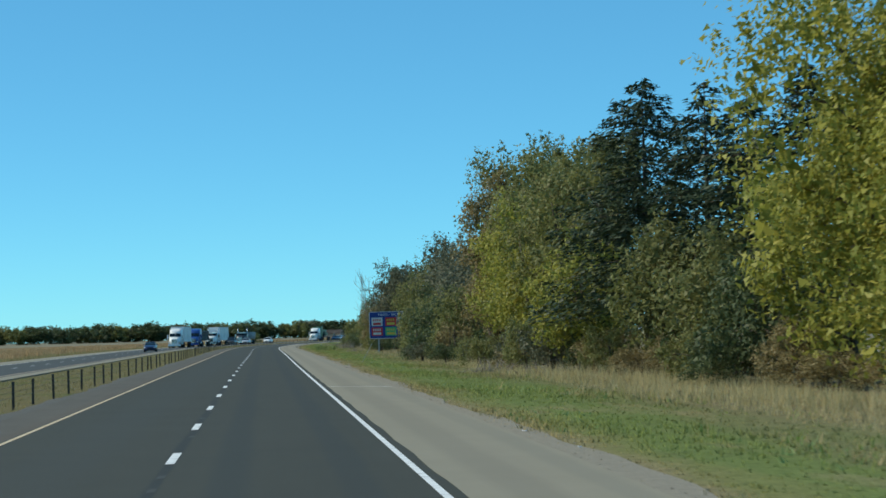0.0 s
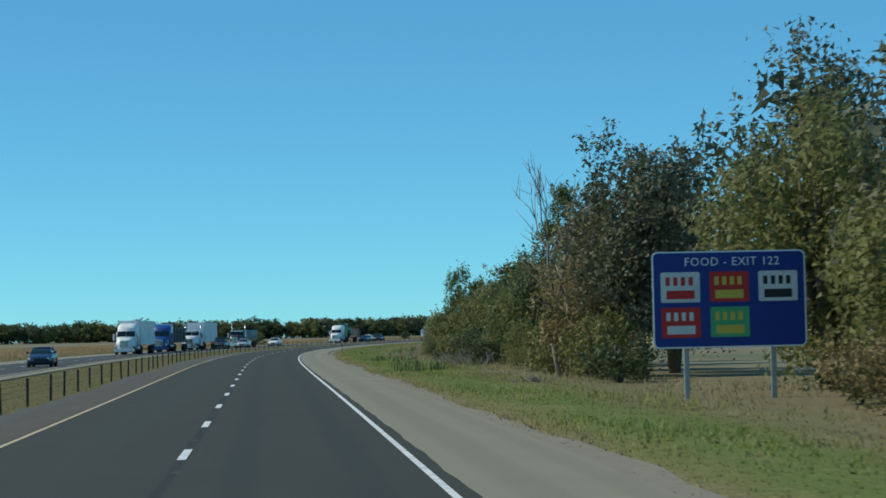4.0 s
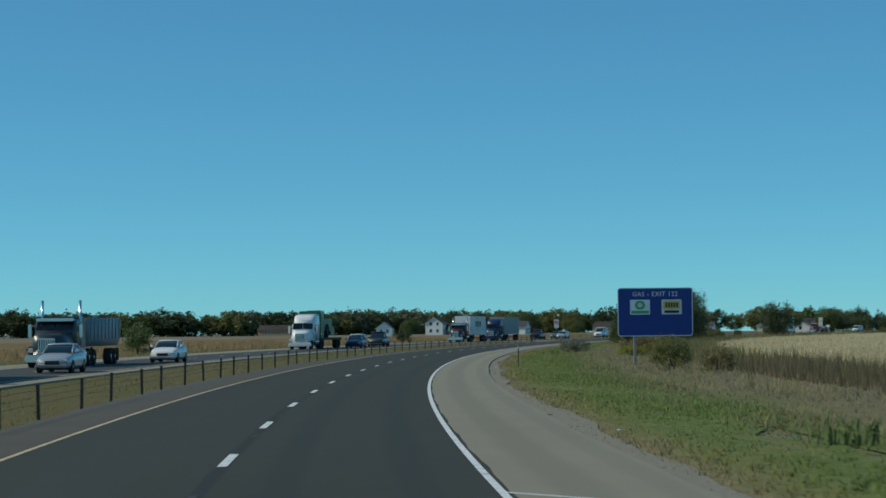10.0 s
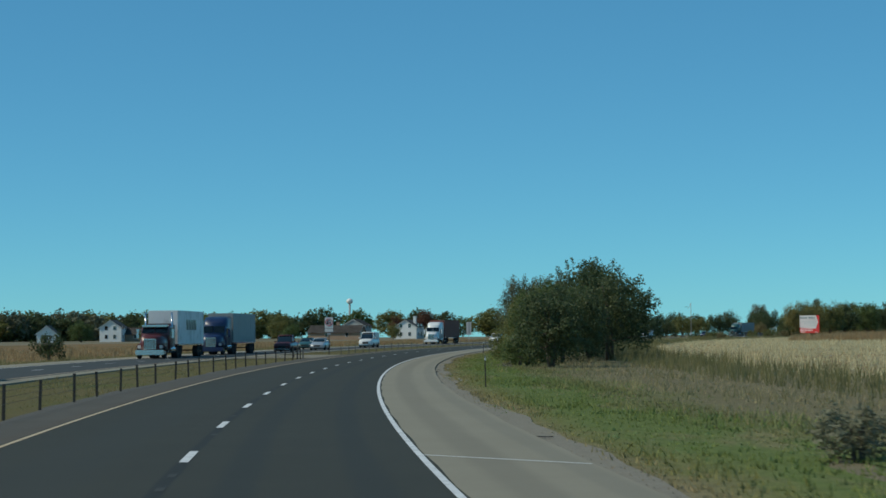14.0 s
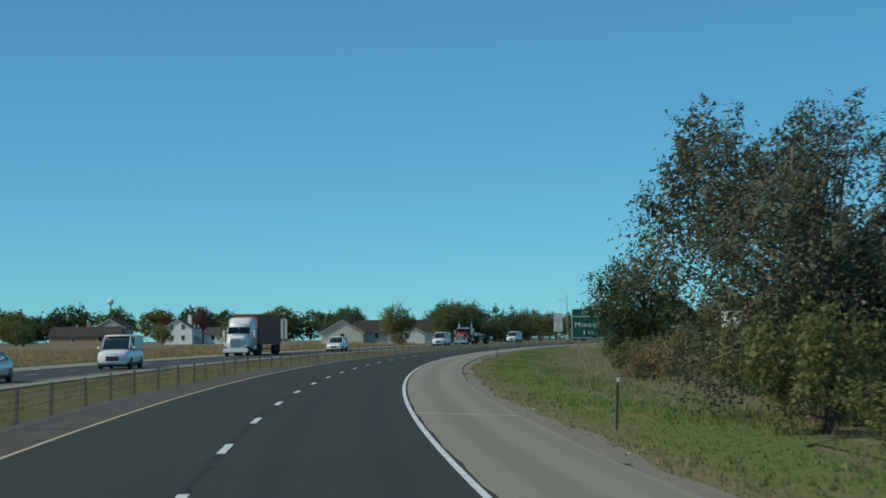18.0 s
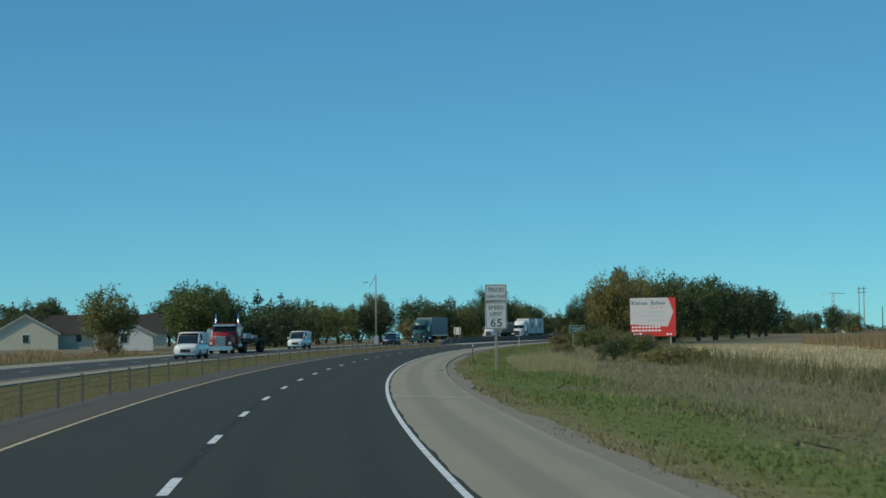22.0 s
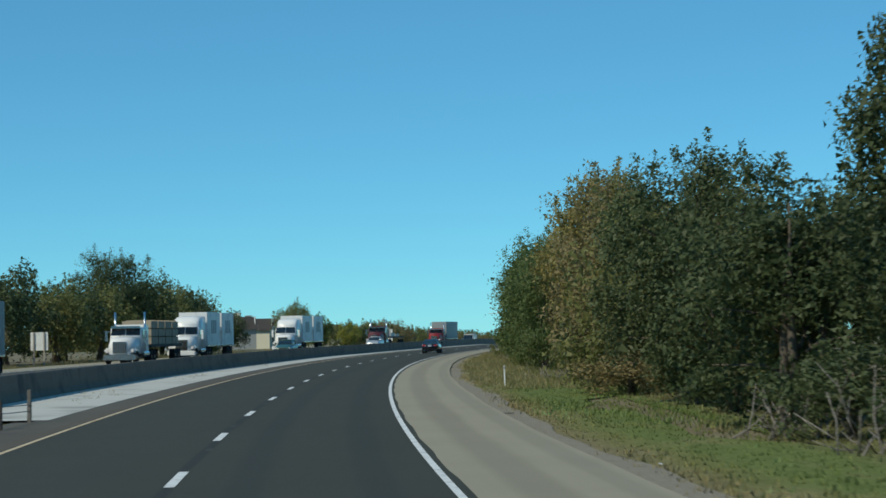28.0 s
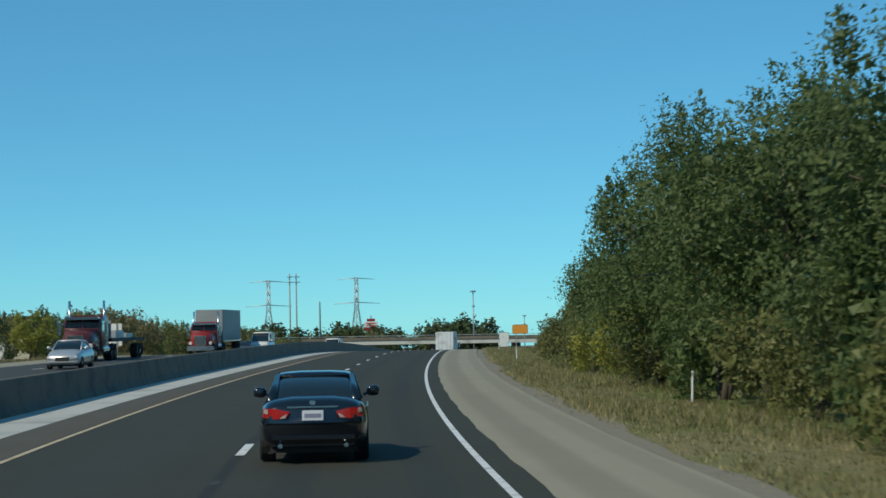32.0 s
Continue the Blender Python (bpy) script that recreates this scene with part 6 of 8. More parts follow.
# ---- vehicles (local +y is ahead, wheels on z = 0) ----
def wheel(parent, x, y, r, w, rim_mat=None, name="wheel"):
    bm = bmesh.new()
    prof = [(0.62, -0.5), (0.94, -0.5), (1.0, -0.36), (1.0, 0.36), (0.94, 0.5), (0.62, 0.5)]
    n = 20
    rings = [[bm.verts.new((w * b, r * a * math.cos(2 * math.pi * k / n), r * a * math.sin(2 * math.pi * k / n))) for k in range(n)] for a, b in prof]
    for i in range(len(rings)):
        p, q = rings[i], rings[(i + 1) % len(rings)]
        for k in range(n):
            bm.faces.new((p[k], p[(k + 1) % n], q[(k + 1) % n], q[k]))
    bmesh.ops.recalc_face_normals(bm, faces=bm.faces)
    o = part(name, bm, RUBBER, parent)
    o.location = (x, y, r)
    bm = bmesh.new()
    side = 1 if x > 0 else -1
    for rad, y0, y1 in ((0.63, -0.3, 0.32), (0.3, 0.3, 0.42)):
        c = bmesh.ops.create_cone(bm, cap_ends=True, segments=14, radius1=r * rad, radius2=r * rad * 0.92, depth=w * (y1 - y0))
        bmesh.ops.rotate(bm, verts=c["verts"], matrix=Matrix.Rotation(radians(90 * side), 3, "Y"))
        bmesh.ops.translate(bm, verts=c["verts"], vec=(side * w * (y0 + y1) / 2, 0, 0))
    part("rim", bm, rim_mat or CHROME, o)
    return o


def softened(rows, share=0.25):
    """One round of corner cutting along the first axis of an array, its two ends kept."""
    a = np.array(rows, float)
    cut = np.stack([a[:-1] * (1 - share) + a[1:] * share, a[:-1] * share + a[1:] * (1 - share)], 1).reshape(-1, *a.shape[1:])
    return np.concatenate([a[:1], cut[1:-1], a[-1:]])


def shell(stations, rounds=0):
    """Closed skin through cross-sections; each station is y and a list of (half width, z) from bottom to top."""
    bm = bmesh.new()
    loops = []
    if rounds:
        grid = np.array([[(x, y, z) for x, z in prof] for y, prof in stations])
        for _ in range(rounds):
            grid = softened(softened(grid).transpose(1, 0, 2)).transpose(1, 0, 2)
        stations = [(None, row) for row in grid]
    for y, prof in stations:
        if y is None:
            loops.append([bm.verts.new(p) for p in prof] + [bm.verts.new((-p[0], p[1], p[2])) for p in prof[::-1]])
            continue
        loops.append([bm.verts.new((x, y, z)) for x, z in prof] + [bm.verts.new((-x, y, z)) for x, z in reversed(prof)])
    for a, b in zip(loops, loops[1:]):
        n = len(a)
        for k in range(n):
            bm.faces.new((a[k], a[(k + 1) % n], b[(k + 1) % n], b[k]))
    bm.faces.new(loops[0][::-1])
    bm.faces.new(loops[-1])
    bmesh.ops.recalc_face_normals(bm, faces=bm.faces)
    for f in bm.faces:
        f.smooth = True
    return bm


def blob(bm, c, r, power=0.7, rings=10, segs=16):
    """A rounded lump with half sizes r round c: a sphere pushed towards a box."""
    s = lambda v: math.copysign(abs(v) ** power, v)
    grid = []
    for i in range(1, rings):
        a = math.pi * i / rings - math.pi / 2
        grid.append([bm.verts.new((c[0] + r[0] * s(math.cos(a)) * s(math.cos(2 * math.pi * k / segs)), c[1] + r[1] * s(math.cos(a)) * s(math.sin(2 * math.pi * k / segs)), c[2] + r[2] * s(math.sin(a)))) for k in range(segs)])
    for p, q in zip(grid, grid[1:]):
        for k in range(segs):
            bm.faces.new((p[k], p[(k + 1) % segs], q[(k + 1) % segs], q[k])).smooth = True
    bm.faces.new(grid[0][::-1])
    bm.faces.new(grid[-1])
    return bm


def panel(bm, pts, thick=0.012):
    vs = [bm.verts.new(p) for p in pts]
    f = bm.faces.new(vs)
    bmesh.ops.solidify(bm, geom=[f], thickness=thick)
    return bm


def car(name, label, paint_mat, length=4.6, width=1.8, height=1.45, style="sedan", category="car"):
    c = thing(name, label, category)
    L, W, H = length / 2, width / 2, height
    belt = H * (0.68 if style == "sedan" else 0.58)
    hood = belt * (0.94 if style == "sedan" else 0.98)

    def sec(y, w, zb, zt, crown=0.04):
        return (y, [(w * 0.8, zb), (w * 0.97, zb + 0.1), (w, zb + 0.28), (w, zt * 0.68), (w * 0.95, zt * 0.88), (w * 0.83, zt), (w * 0.4, zt + crown)])
    if style == "sedan":
        deck = belt * 1.07
        st = [sec(-L, W * 0.82, 0.34, deck * 0.86), sec(-L + 0.1, W * 0.93, 0.26, deck * 0.97), sec(-L + 0.45, W, 0.2, deck, 0.05), sec(-L * 0.45, W, 0.2, belt * 1.03), sec(L * 0.3, W, 0.2, belt),
              sec(L * 0.55, W, 0.2, hood), sec(L - 0.3, W * 0.95, 0.22, hood * 0.86), sec(L, W * 0.78, 0.3, hood * 0.7)]
        cab = (-L + 0.5, -L + 1.5, 0.1, L * 0.44)
    elif style == "pickup":
        st = [sec(-L, W * 0.96, 0.42, belt), sec(-L + 0.2, W, 0.36, belt), sec(-L * 0.15, W, 0.36, belt), sec(L * 0.35, W, 0.36, belt), sec(L * 0.6, W, 0.36, hood), sec(L - 0.2, W * 0.97, 0.36, hood * 0.95), sec(L, W * 0.9, 0.42, hood * 0.88)]
        cab = (-L * 0.18, -L * 0.1, L * 0.2, L * 0.42)
    else:
        st = [sec(-L, W * 0.92, 0.36, belt), sec(-L + 0.2, W, 0.3, belt), sec(L * 0.3, W, 0.3, belt), sec(L * 0.55, W, 0.3, hood), sec(L - 0.2, W * 0.96, 0.3, hood * 0.93), sec(L, W * 0.85, 0.36, hood * 0.82)]
        cab = (-L + 0.08, -L + 0.3, L * 0.12, L * 0.46) if style == "suv" else (-L + 0.05, -L + 0.12, L * 0.34, L * 0.6)
    body = part("body", shell(st, 2), paint_mat, c)
    y0, y1, y2, y3 = cab
    wb, wr = W * (0.88 if style == "sedan" else 0.9), W * (0.71 if style == "sedan" else 0.8)
    z0 = belt * 0.99

    def gsec(y, wl, wt, zt):
        return (y, [(wl, z0), (wl * 0.985, z0 + (zt - z0) * 0.3), (wt, z0 + (zt - z0) * 0.86), (wt * 0.93, zt), (wt * 0.4, zt + 0.015)])
    part("glasshouse", shell([gsec(y0, wb * 0.86, wb * 0.84, z0 + 0.02), gsec(y1, wb * 0.97, wr, H * 0.985), gsec(y2, wb, wr, H * 0.985), gsec(y3, wb * 0.9, wb * 0.88, z0 + 0.02)], 1), GLASS_DARK, c, "dark tinted glass")
    if style == "van":
        for sx in (-1, 1):
            part("side_panel", boxes((sx * W * 0.9 - 0.05, sx * W * 0.9 + 0.03, -L + 0.06, L * 0.1, belt * 0.97, H - 0.06), bevel=0.03), paint_mat, c, "painted load-bay side")
        part("rear_panel", boxes((-W * 0.86, W * 0.86, -L + 0.02, -L + 0.1, belt * 0.97, H - 0.08), bevel=0.03), paint_mat, c)
    rz = H * 0.955
    part("roof", shell([(y1 - 0.02, [(wr * 0.95, H - 0.05), (wr * 0.86, H - 0.035), (wr * 0.4, H - 0.022)]), (y1 + 0.1, [(wr * 1.02, rz), (wr * 0.95, H), (wr * 0.4, H + 0.02)]), (y2, [(wr * 1.02, rz), (wr * 0.95, H), (wr * 0.4, H + 0.02)]), (y2 + 0.1, [(wr * 0.92, rz), (wr * 0.86, H - 0.02), (wr * 0.4, H)])], 1), paint_mat, c)
    for sx in (-1, 1):
        runs = [([(sx * wb * 0.9, y0 + 0.02, z0), (sx * wr * 0.98, y1, H * 0.965)], [0.1, 0.05]), ([(sx * wb * 0.94, y3 - 0.02, z0), (sx * wr * 1.0, y2, H * 0.97)], [0.04, 0.035]),
                ([(sx * wb * 1.0, (y1 + y2) / 2, z0), (sx * wr * 1.02, (y1 + y2) / 2, H * 0.96)], [0.04, 0.035])]
        for run in runs:
            part("pillar", tubes_mesh("pillar", [run], paint_mat, 5), None, c)
        bm = blob(bmesh.new(), (sx * (W + 0.1), y3 - 0.35, belt + 0.085), (0.105, 0.075, 0.085))
        rod(bm, (sx * W * 0.93, y3 - 0.35, belt + 0.02), (sx * (W + 0.05), y3 - 0.35, belt + 0.07), 0.025)
        part("mirror", bm, paint_mat, c)
    r = 0.33 if style == "sedan" else 0.37
    for sx in (-1, 1):
        for y in (-L * 0.58, L * 0.62):
            part("wheel_arch", boxes((sx * (W - 0.14) - 0.13, sx * (W - 0.14) + 0.142, y - r * 1.14, y + r * 1.14, 0.12, r * 2.08), bevel=0.1), CHASSIS, c)
            wheel(c, sx * (W - 0.1), y, r, 0.22)
    part("underbody", boxes((-W * 0.8, W * 0.8, -L + 0.25, L - 0.25, 0.16, 0.34)), CHASSIS, c)
    zl = belt * 0.74
    for sx in (-1, 1):
        bm = bmesh.new()
        blob(bm, (sx * W * 0.66, L - 0.14, hood * 0.64), (0.2, 0.12, hood * 0.09), 0.7)
        part("headlight", bm, LAMP_CLEAR, c)
        if style == "sedan":
            # wedge lamps that wrap the corner, with a clear strip along the inner edge
            lamp = lambda pts, deep: [(sx * W * x, -L + y - deep, zl + z) for x, y, z in pts]
            bm = panel(bmesh.new(), lamp(((0.48, 0.0, 0.02), (0.42, 0.0, 0.115), (0.68, 0.015, 0.16), (0.68, 0.015, 0.01)), 0.03), 0.09)
            panel(bm, lamp(((0.68, 0.015, 0.01), (0.68, 0.015, 0.16), (0.9, 0.06, 0.165), (0.92, 0.08, 0.04)), 0.03), 0.09)
            bmesh.ops.remove_doubles(bm, verts=bm.verts, dist=0.002)
            tl_ = part("tail_lamp", bm, LAMP_RED, c)
            part("reverse_lamp", panel(bmesh.new(), lamp(((0.5, 0.0, 0.022), (0.46, 0.0, 0.085), (0.54, 0.003, 0.06), (0.6, 0.008, 0.02)), 0.038), 0.02), LAMP_CLEAR, tl_)
            part("side_lens", panel(bmesh.new(), lamp(((0.82, 0.04, 0.085), (0.82, 0.04, 0.155), (0.885, 0.057, 0.158), (0.9, 0.065, 0.1)), 0.036), 0.02), LAMP_CLEAR, tl_)
        else:
            bm = blob(bmesh.new(), (sx * W * 0.82, -L + 0.06, zl + 0.14), (W * 0.13, 0.1, 0.16), 0.5)
            tl_ = part("tail_lamp", bm, LAMP_RED, c)
            part("reverse_lamp", blob(bmesh.new(), (sx * W * 0.82, -L + 0.0, zl + 0.04), (0.06, 0.06, 0.04), 0.6, 8, 10), LAMP_CLEAR, tl_)
    part("grille", boxes((-W * 0.42, W * 0.42, L - 0.07, L + 0.012, hood * 0.42, hood * 0.68), bevel=0.02), CHASSIS, c)
    part("front_bumper", boxes((-W * 0.9, W * 0.9, L - 0.16, L + 0.04, 0.3, 0.48), bevel=0.06), paint_mat if style in ("sedan", "suv") else CHROME, c)
    part("rear_bumper", boxes((-W * 0.88, W * 0.88, -L - 0.03, -L + 0.22, 0.26, 0.52), bevel=0.1), paint_mat if style in ("sedan", "suv") else CHROME, c)
    pl = part("number_plate", boxes((-0.155, 0.155, -L - 0.03, -L + 0.02, zl - 0.02, zl + 0.13), bevel=0.008), PLATE, c)
    part("plate_bar", bar(-0.12, 0.12, zl + 0.025, zl + 0.085, -L - 0.03, 0.003), PLATE_INK, pl)
    if style == "sedan":
        part("chrome_strip", boxes((-W * 0.46, W * 0.46, -L - 0.012, -L + 0.05, zl + 0.17, zl + 0.19)), CHROME, c)
        part("badge", plate(-0.045, 0.045, zl + 0.21, zl + 0.27, -L + 0.0, -L + 0.05, 0.025), CHROME, c)
        for sx in (-1, 1):
            bm = rod(bmesh.new(), (sx * W * 0.6, -L - 0.04, 0.27), (sx * W * 0.6, -L + 0.2, 0.27), 0.035)
            part("exhaust", bm, CHROME, c)
            for k, yy in enumerate((-0.35, 0.55)):
                part("door_handle", boxes((sx * W - 0.012, sx * W + 0.022, yy - 0.11, yy + 0.07, belt * 0.86, belt * 0.88 + 0.012)), CHROME, c)
    return c


def semi(label, cab_mat, trailer="box", trailer_mat=None, long_nose=False, load_mat=None, stacks=False, logo=None):
    t = thing("semi_truck", label, "truck", group="semi trucks")
    nose = 2.3 if long_nose else 1.7
    W = 1.22
    top = 3.0 if long_nose else 3.75
    # cab: y = 0 at the front bumper, trailer behind
    part("hood", shell([(-nose - 0.1, [(W * 0.95, 0.75), (W * 0.95, 1.45), (W * 0.85, 2.0), (W * 0.4, 2.1)]), (-nose * 0.5, [(W * 0.9, 0.75), (W * 0.86, 1.4), (W * 0.72, 1.85), (W * 0.4, 1.95)]),
                        (-0.15, [(W * 0.62, 0.75), (W * 0.62, 1.3), (W * 0.56, 1.68 if not long_nose else 1.8), (W * 0.3, 1.75 if not long_nose else 1.86)])]), cab_mat, t)
    part("grille", boxes((-0.52, 0.52, -0.17, -0.05, 0.8, 1.68), bevel=0.03), CHROME, t)
    part("grille_insert", boxes(*[(-0.46 + 0.13 * k, -0.4 + 0.13 * k, -0.06, -0.035, 0.86, 1.6) for k in range(8)]), CHASSIS, t)
    part("bumper", boxes((-W, W, -0.28, 0.05, 0.32, 0.74), bevel=0.06), CHROME if long_nose else cab_mat, t)
    part("cab", shell([(-nose - 1.6, [(W, 0.8), (W, 2.0), (W, 2.6), (W * 0.94, 2.75), (W * 0.4, 2.8)]), (-nose - 0.35, [(W, 0.8), (W, 2.0), (W * 0.96, 2.6), (W * 0.9, 2.75), (W * 0.4, 2.8)]), (-nose + 0.05, [(W * 0.97, 0.8), (W * 0.95, 1.98), (W * 0.9, 2.1), (W * 0.86, 2.14), (W * 0.4, 2.16)])]), cab_mat, t)
    for sx in (-1, 1):
        bm = bmesh.new()
        panel(bm, [(sx * 0.03, -nose + 0.03, 2.1), (sx * W * 0.9, -nose - 0.02, 2.06), (sx * W * 0.87, -nose - 0.4, 2.7), (sx * 0.03, -nose - 0.36, 2.74)], 0.02)
        bmesh.ops.translate(bm, verts=bm.verts, vec=(0, 0.075, 0.075))
        part("windscreen", bm, GLASS_DARK, t)
        part("side_window", boxes((sx * W - 0.02, sx * W + 0.012, -nose - 1.3, -nose - 0.36, 1.92, 2.55), bevel=0.008), GLASS_DARK, t)
        part("door_seam", boxes((sx * W - 0.01, sx * W + 0.006, -nose - 1.4, -nose - 1.375, 0.95, 2.6)), CHASSIS, t)
        part("door_handle", boxes((sx * W - 0.01, sx * W + 0.03, -nose - 1.32, -nose - 1.14, 1.72, 1.77), bevel=0.008), CHROME, t)
        part("headlight", boxes((sx * 0.86 - 0.2, sx * 0.86 + 0.2, -0.5, -0.2, 0.86, 1.14), bevel=0.05), LAMP_CLEAR, t)
        part("fender", boxes((sx * 1.02 - 0.2, sx * 1.02 + 0.2, -1.55, -0.35, 0.85, 1.22), bevel=0.12), cab_mat, t)
        bm = boxes((sx * 1.5 - 0.1, sx * 1.5 + 0.1, -nose - 0.3, -nose - 0.18, 1.7, 2.5), bevel=0.03)
        rod(bm, (sx * 1.2, -nose - 0.25, 2.4), (sx * 1.5, -nose - 0.25, 2.4), 0.025)
        part("mirror", bm, CHROME if long_nose else cab_mat, t)
        tank = rod(bmesh.new(), (sx * 0.95, -nose - 2.9, 0.72), (sx * 0.95, -nose - 0.7, 0.72), 0.32, 12)
        part("fuel_tank", tank, CHROME, t)
        if stacks or long_nose:
            part("exhaust_stack", tubes_mesh("exhaust_stack", [([(sx * 1.12, -nose - 1.75, 1.0), (sx * 1.12, -nose - 1.75, 3.9)], [0.08, 0.08])], CHROME, 8), None, t)
    if long_nose:
        part("sleeper", boxes((-W * 0.96, W * 0.96, -nose - 3.1, -nose - 1.58, 0.85, 2.95), bevel=0.12), cab_mat, t)
        part("visor", boxes((-W * 0.9, W * 0.9, -nose - 0.3, -nose + 0.02, 2.66, 2.84), bevel=0.04), CHROME, t)
    else:
        part("sleeper", shell([(-nose - 3.3, [(W * 0.98, 0.85), (W, 2.6), (W * 0.97, 3.6), (W * 0.85, top), (W * 0.4, top + 0.03)]), (-nose - 1.3, [(W * 0.98, 0.85), (W, 2.6), (W * 0.93, 3.45), (W * 0.8, top - 0.12), (W * 0.4, top - 0.08)]),
                               (-nose - 0.5, [(W * 0.92, 2.55), (W * 0.9, 2.7), (W * 0.8, 2.95), (W * 0.66, 3.15), (W * 0.3, 3.2)])]), cab_mat, t)
    part("frame", boxes((-0.45, 0.45, -nose - 6.4, -0.4, 0.62, 0.95)), CHASSIS, t)
    for sx in (-1, 1):
        wheel(t, sx * 1.03, -1.0, 0.5, 0.3)
        for y in (-nose - 4.1, -nose - 5.4):
            wheel(t, sx * 0.95, y, 0.5, 0.55)
    y1 = -nose - 3.75
    y0 = y1 - (13.2 if trailer != "dump" else 9.5)
    tr = trailer_mat or TRAILER
    if trailer in ("box", "container"):
        part("trailer_body", boxes((-1.28, 1.28, y0, y1, 1.15, 4.08), bevel=0.03), tr, t)
        for k in range(11):
            for sx in (-1, 1):
                part("side_rib", boxes((sx * 1.285 - 0.012, sx * 1.285 + 0.012, y0 + 0.6 + k * 1.2, y0 + 0.64 + k * 1.2, 1.25, 4.0)), tr, t)
        part("bottom_rail", boxes((-1.3, 1.3, y0, y1, 1.06, 1.18)), CHROME if trailer == "box" else CHASSIS, t)
        for sx in (-1, 1):
            part("rear_door", boxes((sx * 0.63 - 0.6, sx * 0.63 + 0.6, y0 - 0.03, y0 + 0.01, 1.25, 4.0), bevel=0.012), tr, t)
            part("lock_rod", tubes_mesh("lock_rod", [([(sx * 0.35, y0 - 0.05, 1.3), (sx * 0.35, y0 - 0.05, 3.95)], [0.02, 0.02]), ([(sx * 0.85, y0 - 0.05, 1.3), (sx * 0.85, y0 - 0.05, 3.95)], [0.02, 0.02])], STEEL, 5), None, t)
            part("tail_lamp", boxes((sx * 1.0 - 0.12, sx * 1.0 + 0.12, y0 - 0.05, y0, 0.98, 1.06)), LAMP_RED, t)
        part("rear_guard", boxes((-1.1, 1.1, y0 - 0.02, y0 + 0.1, 0.5, 0.62), (-0.8, -0.7, y0, y0 + 0.08, 0.5, 1.15), (0.7, 0.8, y0, y0 + 0.08, 0.5, 1.15)), CHASSIS, t)
        if logo:
            for sx in (-1, 1):
                for k in range(4):
                    part("logo_bar", boxes((sx * 1.31 - 0.008, sx * 1.31 + 0.008, y0 + 4.2 + k * 1.3, y0 + 5.2 + k * 1.3, 2.4, 3.3)), logo, t)
    elif trailer == "flat":
        part("deck", boxes((-1.28, 1.28, y0, y1 + 0.3, 1.2, 1.42), bevel=0.02), CHASSIS, t)
        if load_mat:
            for k in range(4):
                for j in range(3):
                    part("crate", boxes((-1.15, 1.15, y0 + 1 + k * 3, y0 + 3.6 + k * 3, 1.42 + 0.62 * j, 1.98 + 0.62 * j), bevel=0.03), load_mat, t)
                part("strap", boxes((-1.17, 1.17, y0 + 2 + k * 3, y0 + 2.1 + k * 3, 1.42, 3.3)), WOOD_LIGHT, t)
        else:
            part("headboard", boxes((-1.25, 1.25, y1 + 0.2, y1 + 0.3, 1.42, 2.6)), ALU, t)
            part("crate", boxes((-0.9, 0.9, y0 + 6.5, y0 + 9.5, 1.42, 1.95), bevel=0.04), ALU, t)
            part("crate", boxes((-0.7, 0.7, y0 + 1.5, y0 + 4.0, 1.42, 1.75), bevel=0.04), ALU, t)
    elif trailer == "machine":
        part("deck", boxes((-1.3, 1.3, y0, y1 + 0.3, 0.95, 1.2), bevel=0.02), CHASSIS, t)
        part("machine_body", boxes((-1.1, 1.1, y0 + 5, y0 + 10.5, 1.9, 3.3), (-0.9, 0.9, y0 + 2.5, y0 + 5, 1.5, 2.4), (-1.2, 1.2, y0 + 10.6, y0 + 12.8, 1.2, 4.1), bevel=0.08), load_mat, t, "green farm machine")
        part("machine_cab", boxes((-0.75, 0.75, y0 + 8, y0 + 10, 3.3, 4.2), bevel=0.06), GLASS_DARK, t)
        for sx in (-1, 1):
            wheel(t, sx * 1.0, y0 + 8.6, 0.75, 0.5, load_mat, "machine_wheel").location[2] = 1.95
    elif trailer == "dump":
        part("dump_body", shell([(y0, [(1.05, 1.15), (1.25, 1.6), (1.28, 2.9), (1.2, 2.9), (0.3, 2.75)]), (y1, [(1.05, 1.15), (1.25, 1.6), (1.28, 2.9), (1.2, 2.9), (0.3, 2.75)])]), tr, t)
        for k in range(9):
            for sx in (-1, 1):
                part("side_rib", boxes((sx * 1.29 - 0.03, sx * 1.29 + 0.03, y0 + 0.5 + k * 1.1, y0 + 0.58 + k * 1.1, 1.6, 2.9)), tr, t)
    elif trailer == "double":
        for a, b in ((y1 - 6.2, y1), (y1 - 13.4, y1 - 7.2)):
            part("trailer_body", boxes((-1.28, 1.28, a, b, 1.15, 4.1), bevel=0.03), tr, t)
            part("bottom_rail", boxes((-1.3, 1.3, a, b, 1.06, 1.18)), CHROME, t)
            for sx in (-1, 1):
                for k in range(3):
                    part("logo_bar", boxes((sx * 1.29 - 0.008, sx * 1.29 + 0.008, a + 2 + k * 0.9, a + 2.6 + k * 0.9, 2.2, 3.4)), TRAILER_GREY, t)
    for sx in (-1, 1):
        for y in (y0 + 1.3, y0 + 2.6):
            wheel(t, sx * 0.98, y, 0.5, 0.5)
    for sx in (-1, 1):
        part("landing_leg", boxes((sx * 0.8 - 0.06, sx * 0.8 + 0.06, y1 - 2.8, y1 - 2.6, 0.35, 1.1)), CHASSIS, t)
        part("mud_flap", boxes((sx * 0.95 - 0.3, sx * 0.95 + 0.3, y0 + 0.55, y0 + 0.58, 0.2, 1.0)), RUBBER, t)
    return t


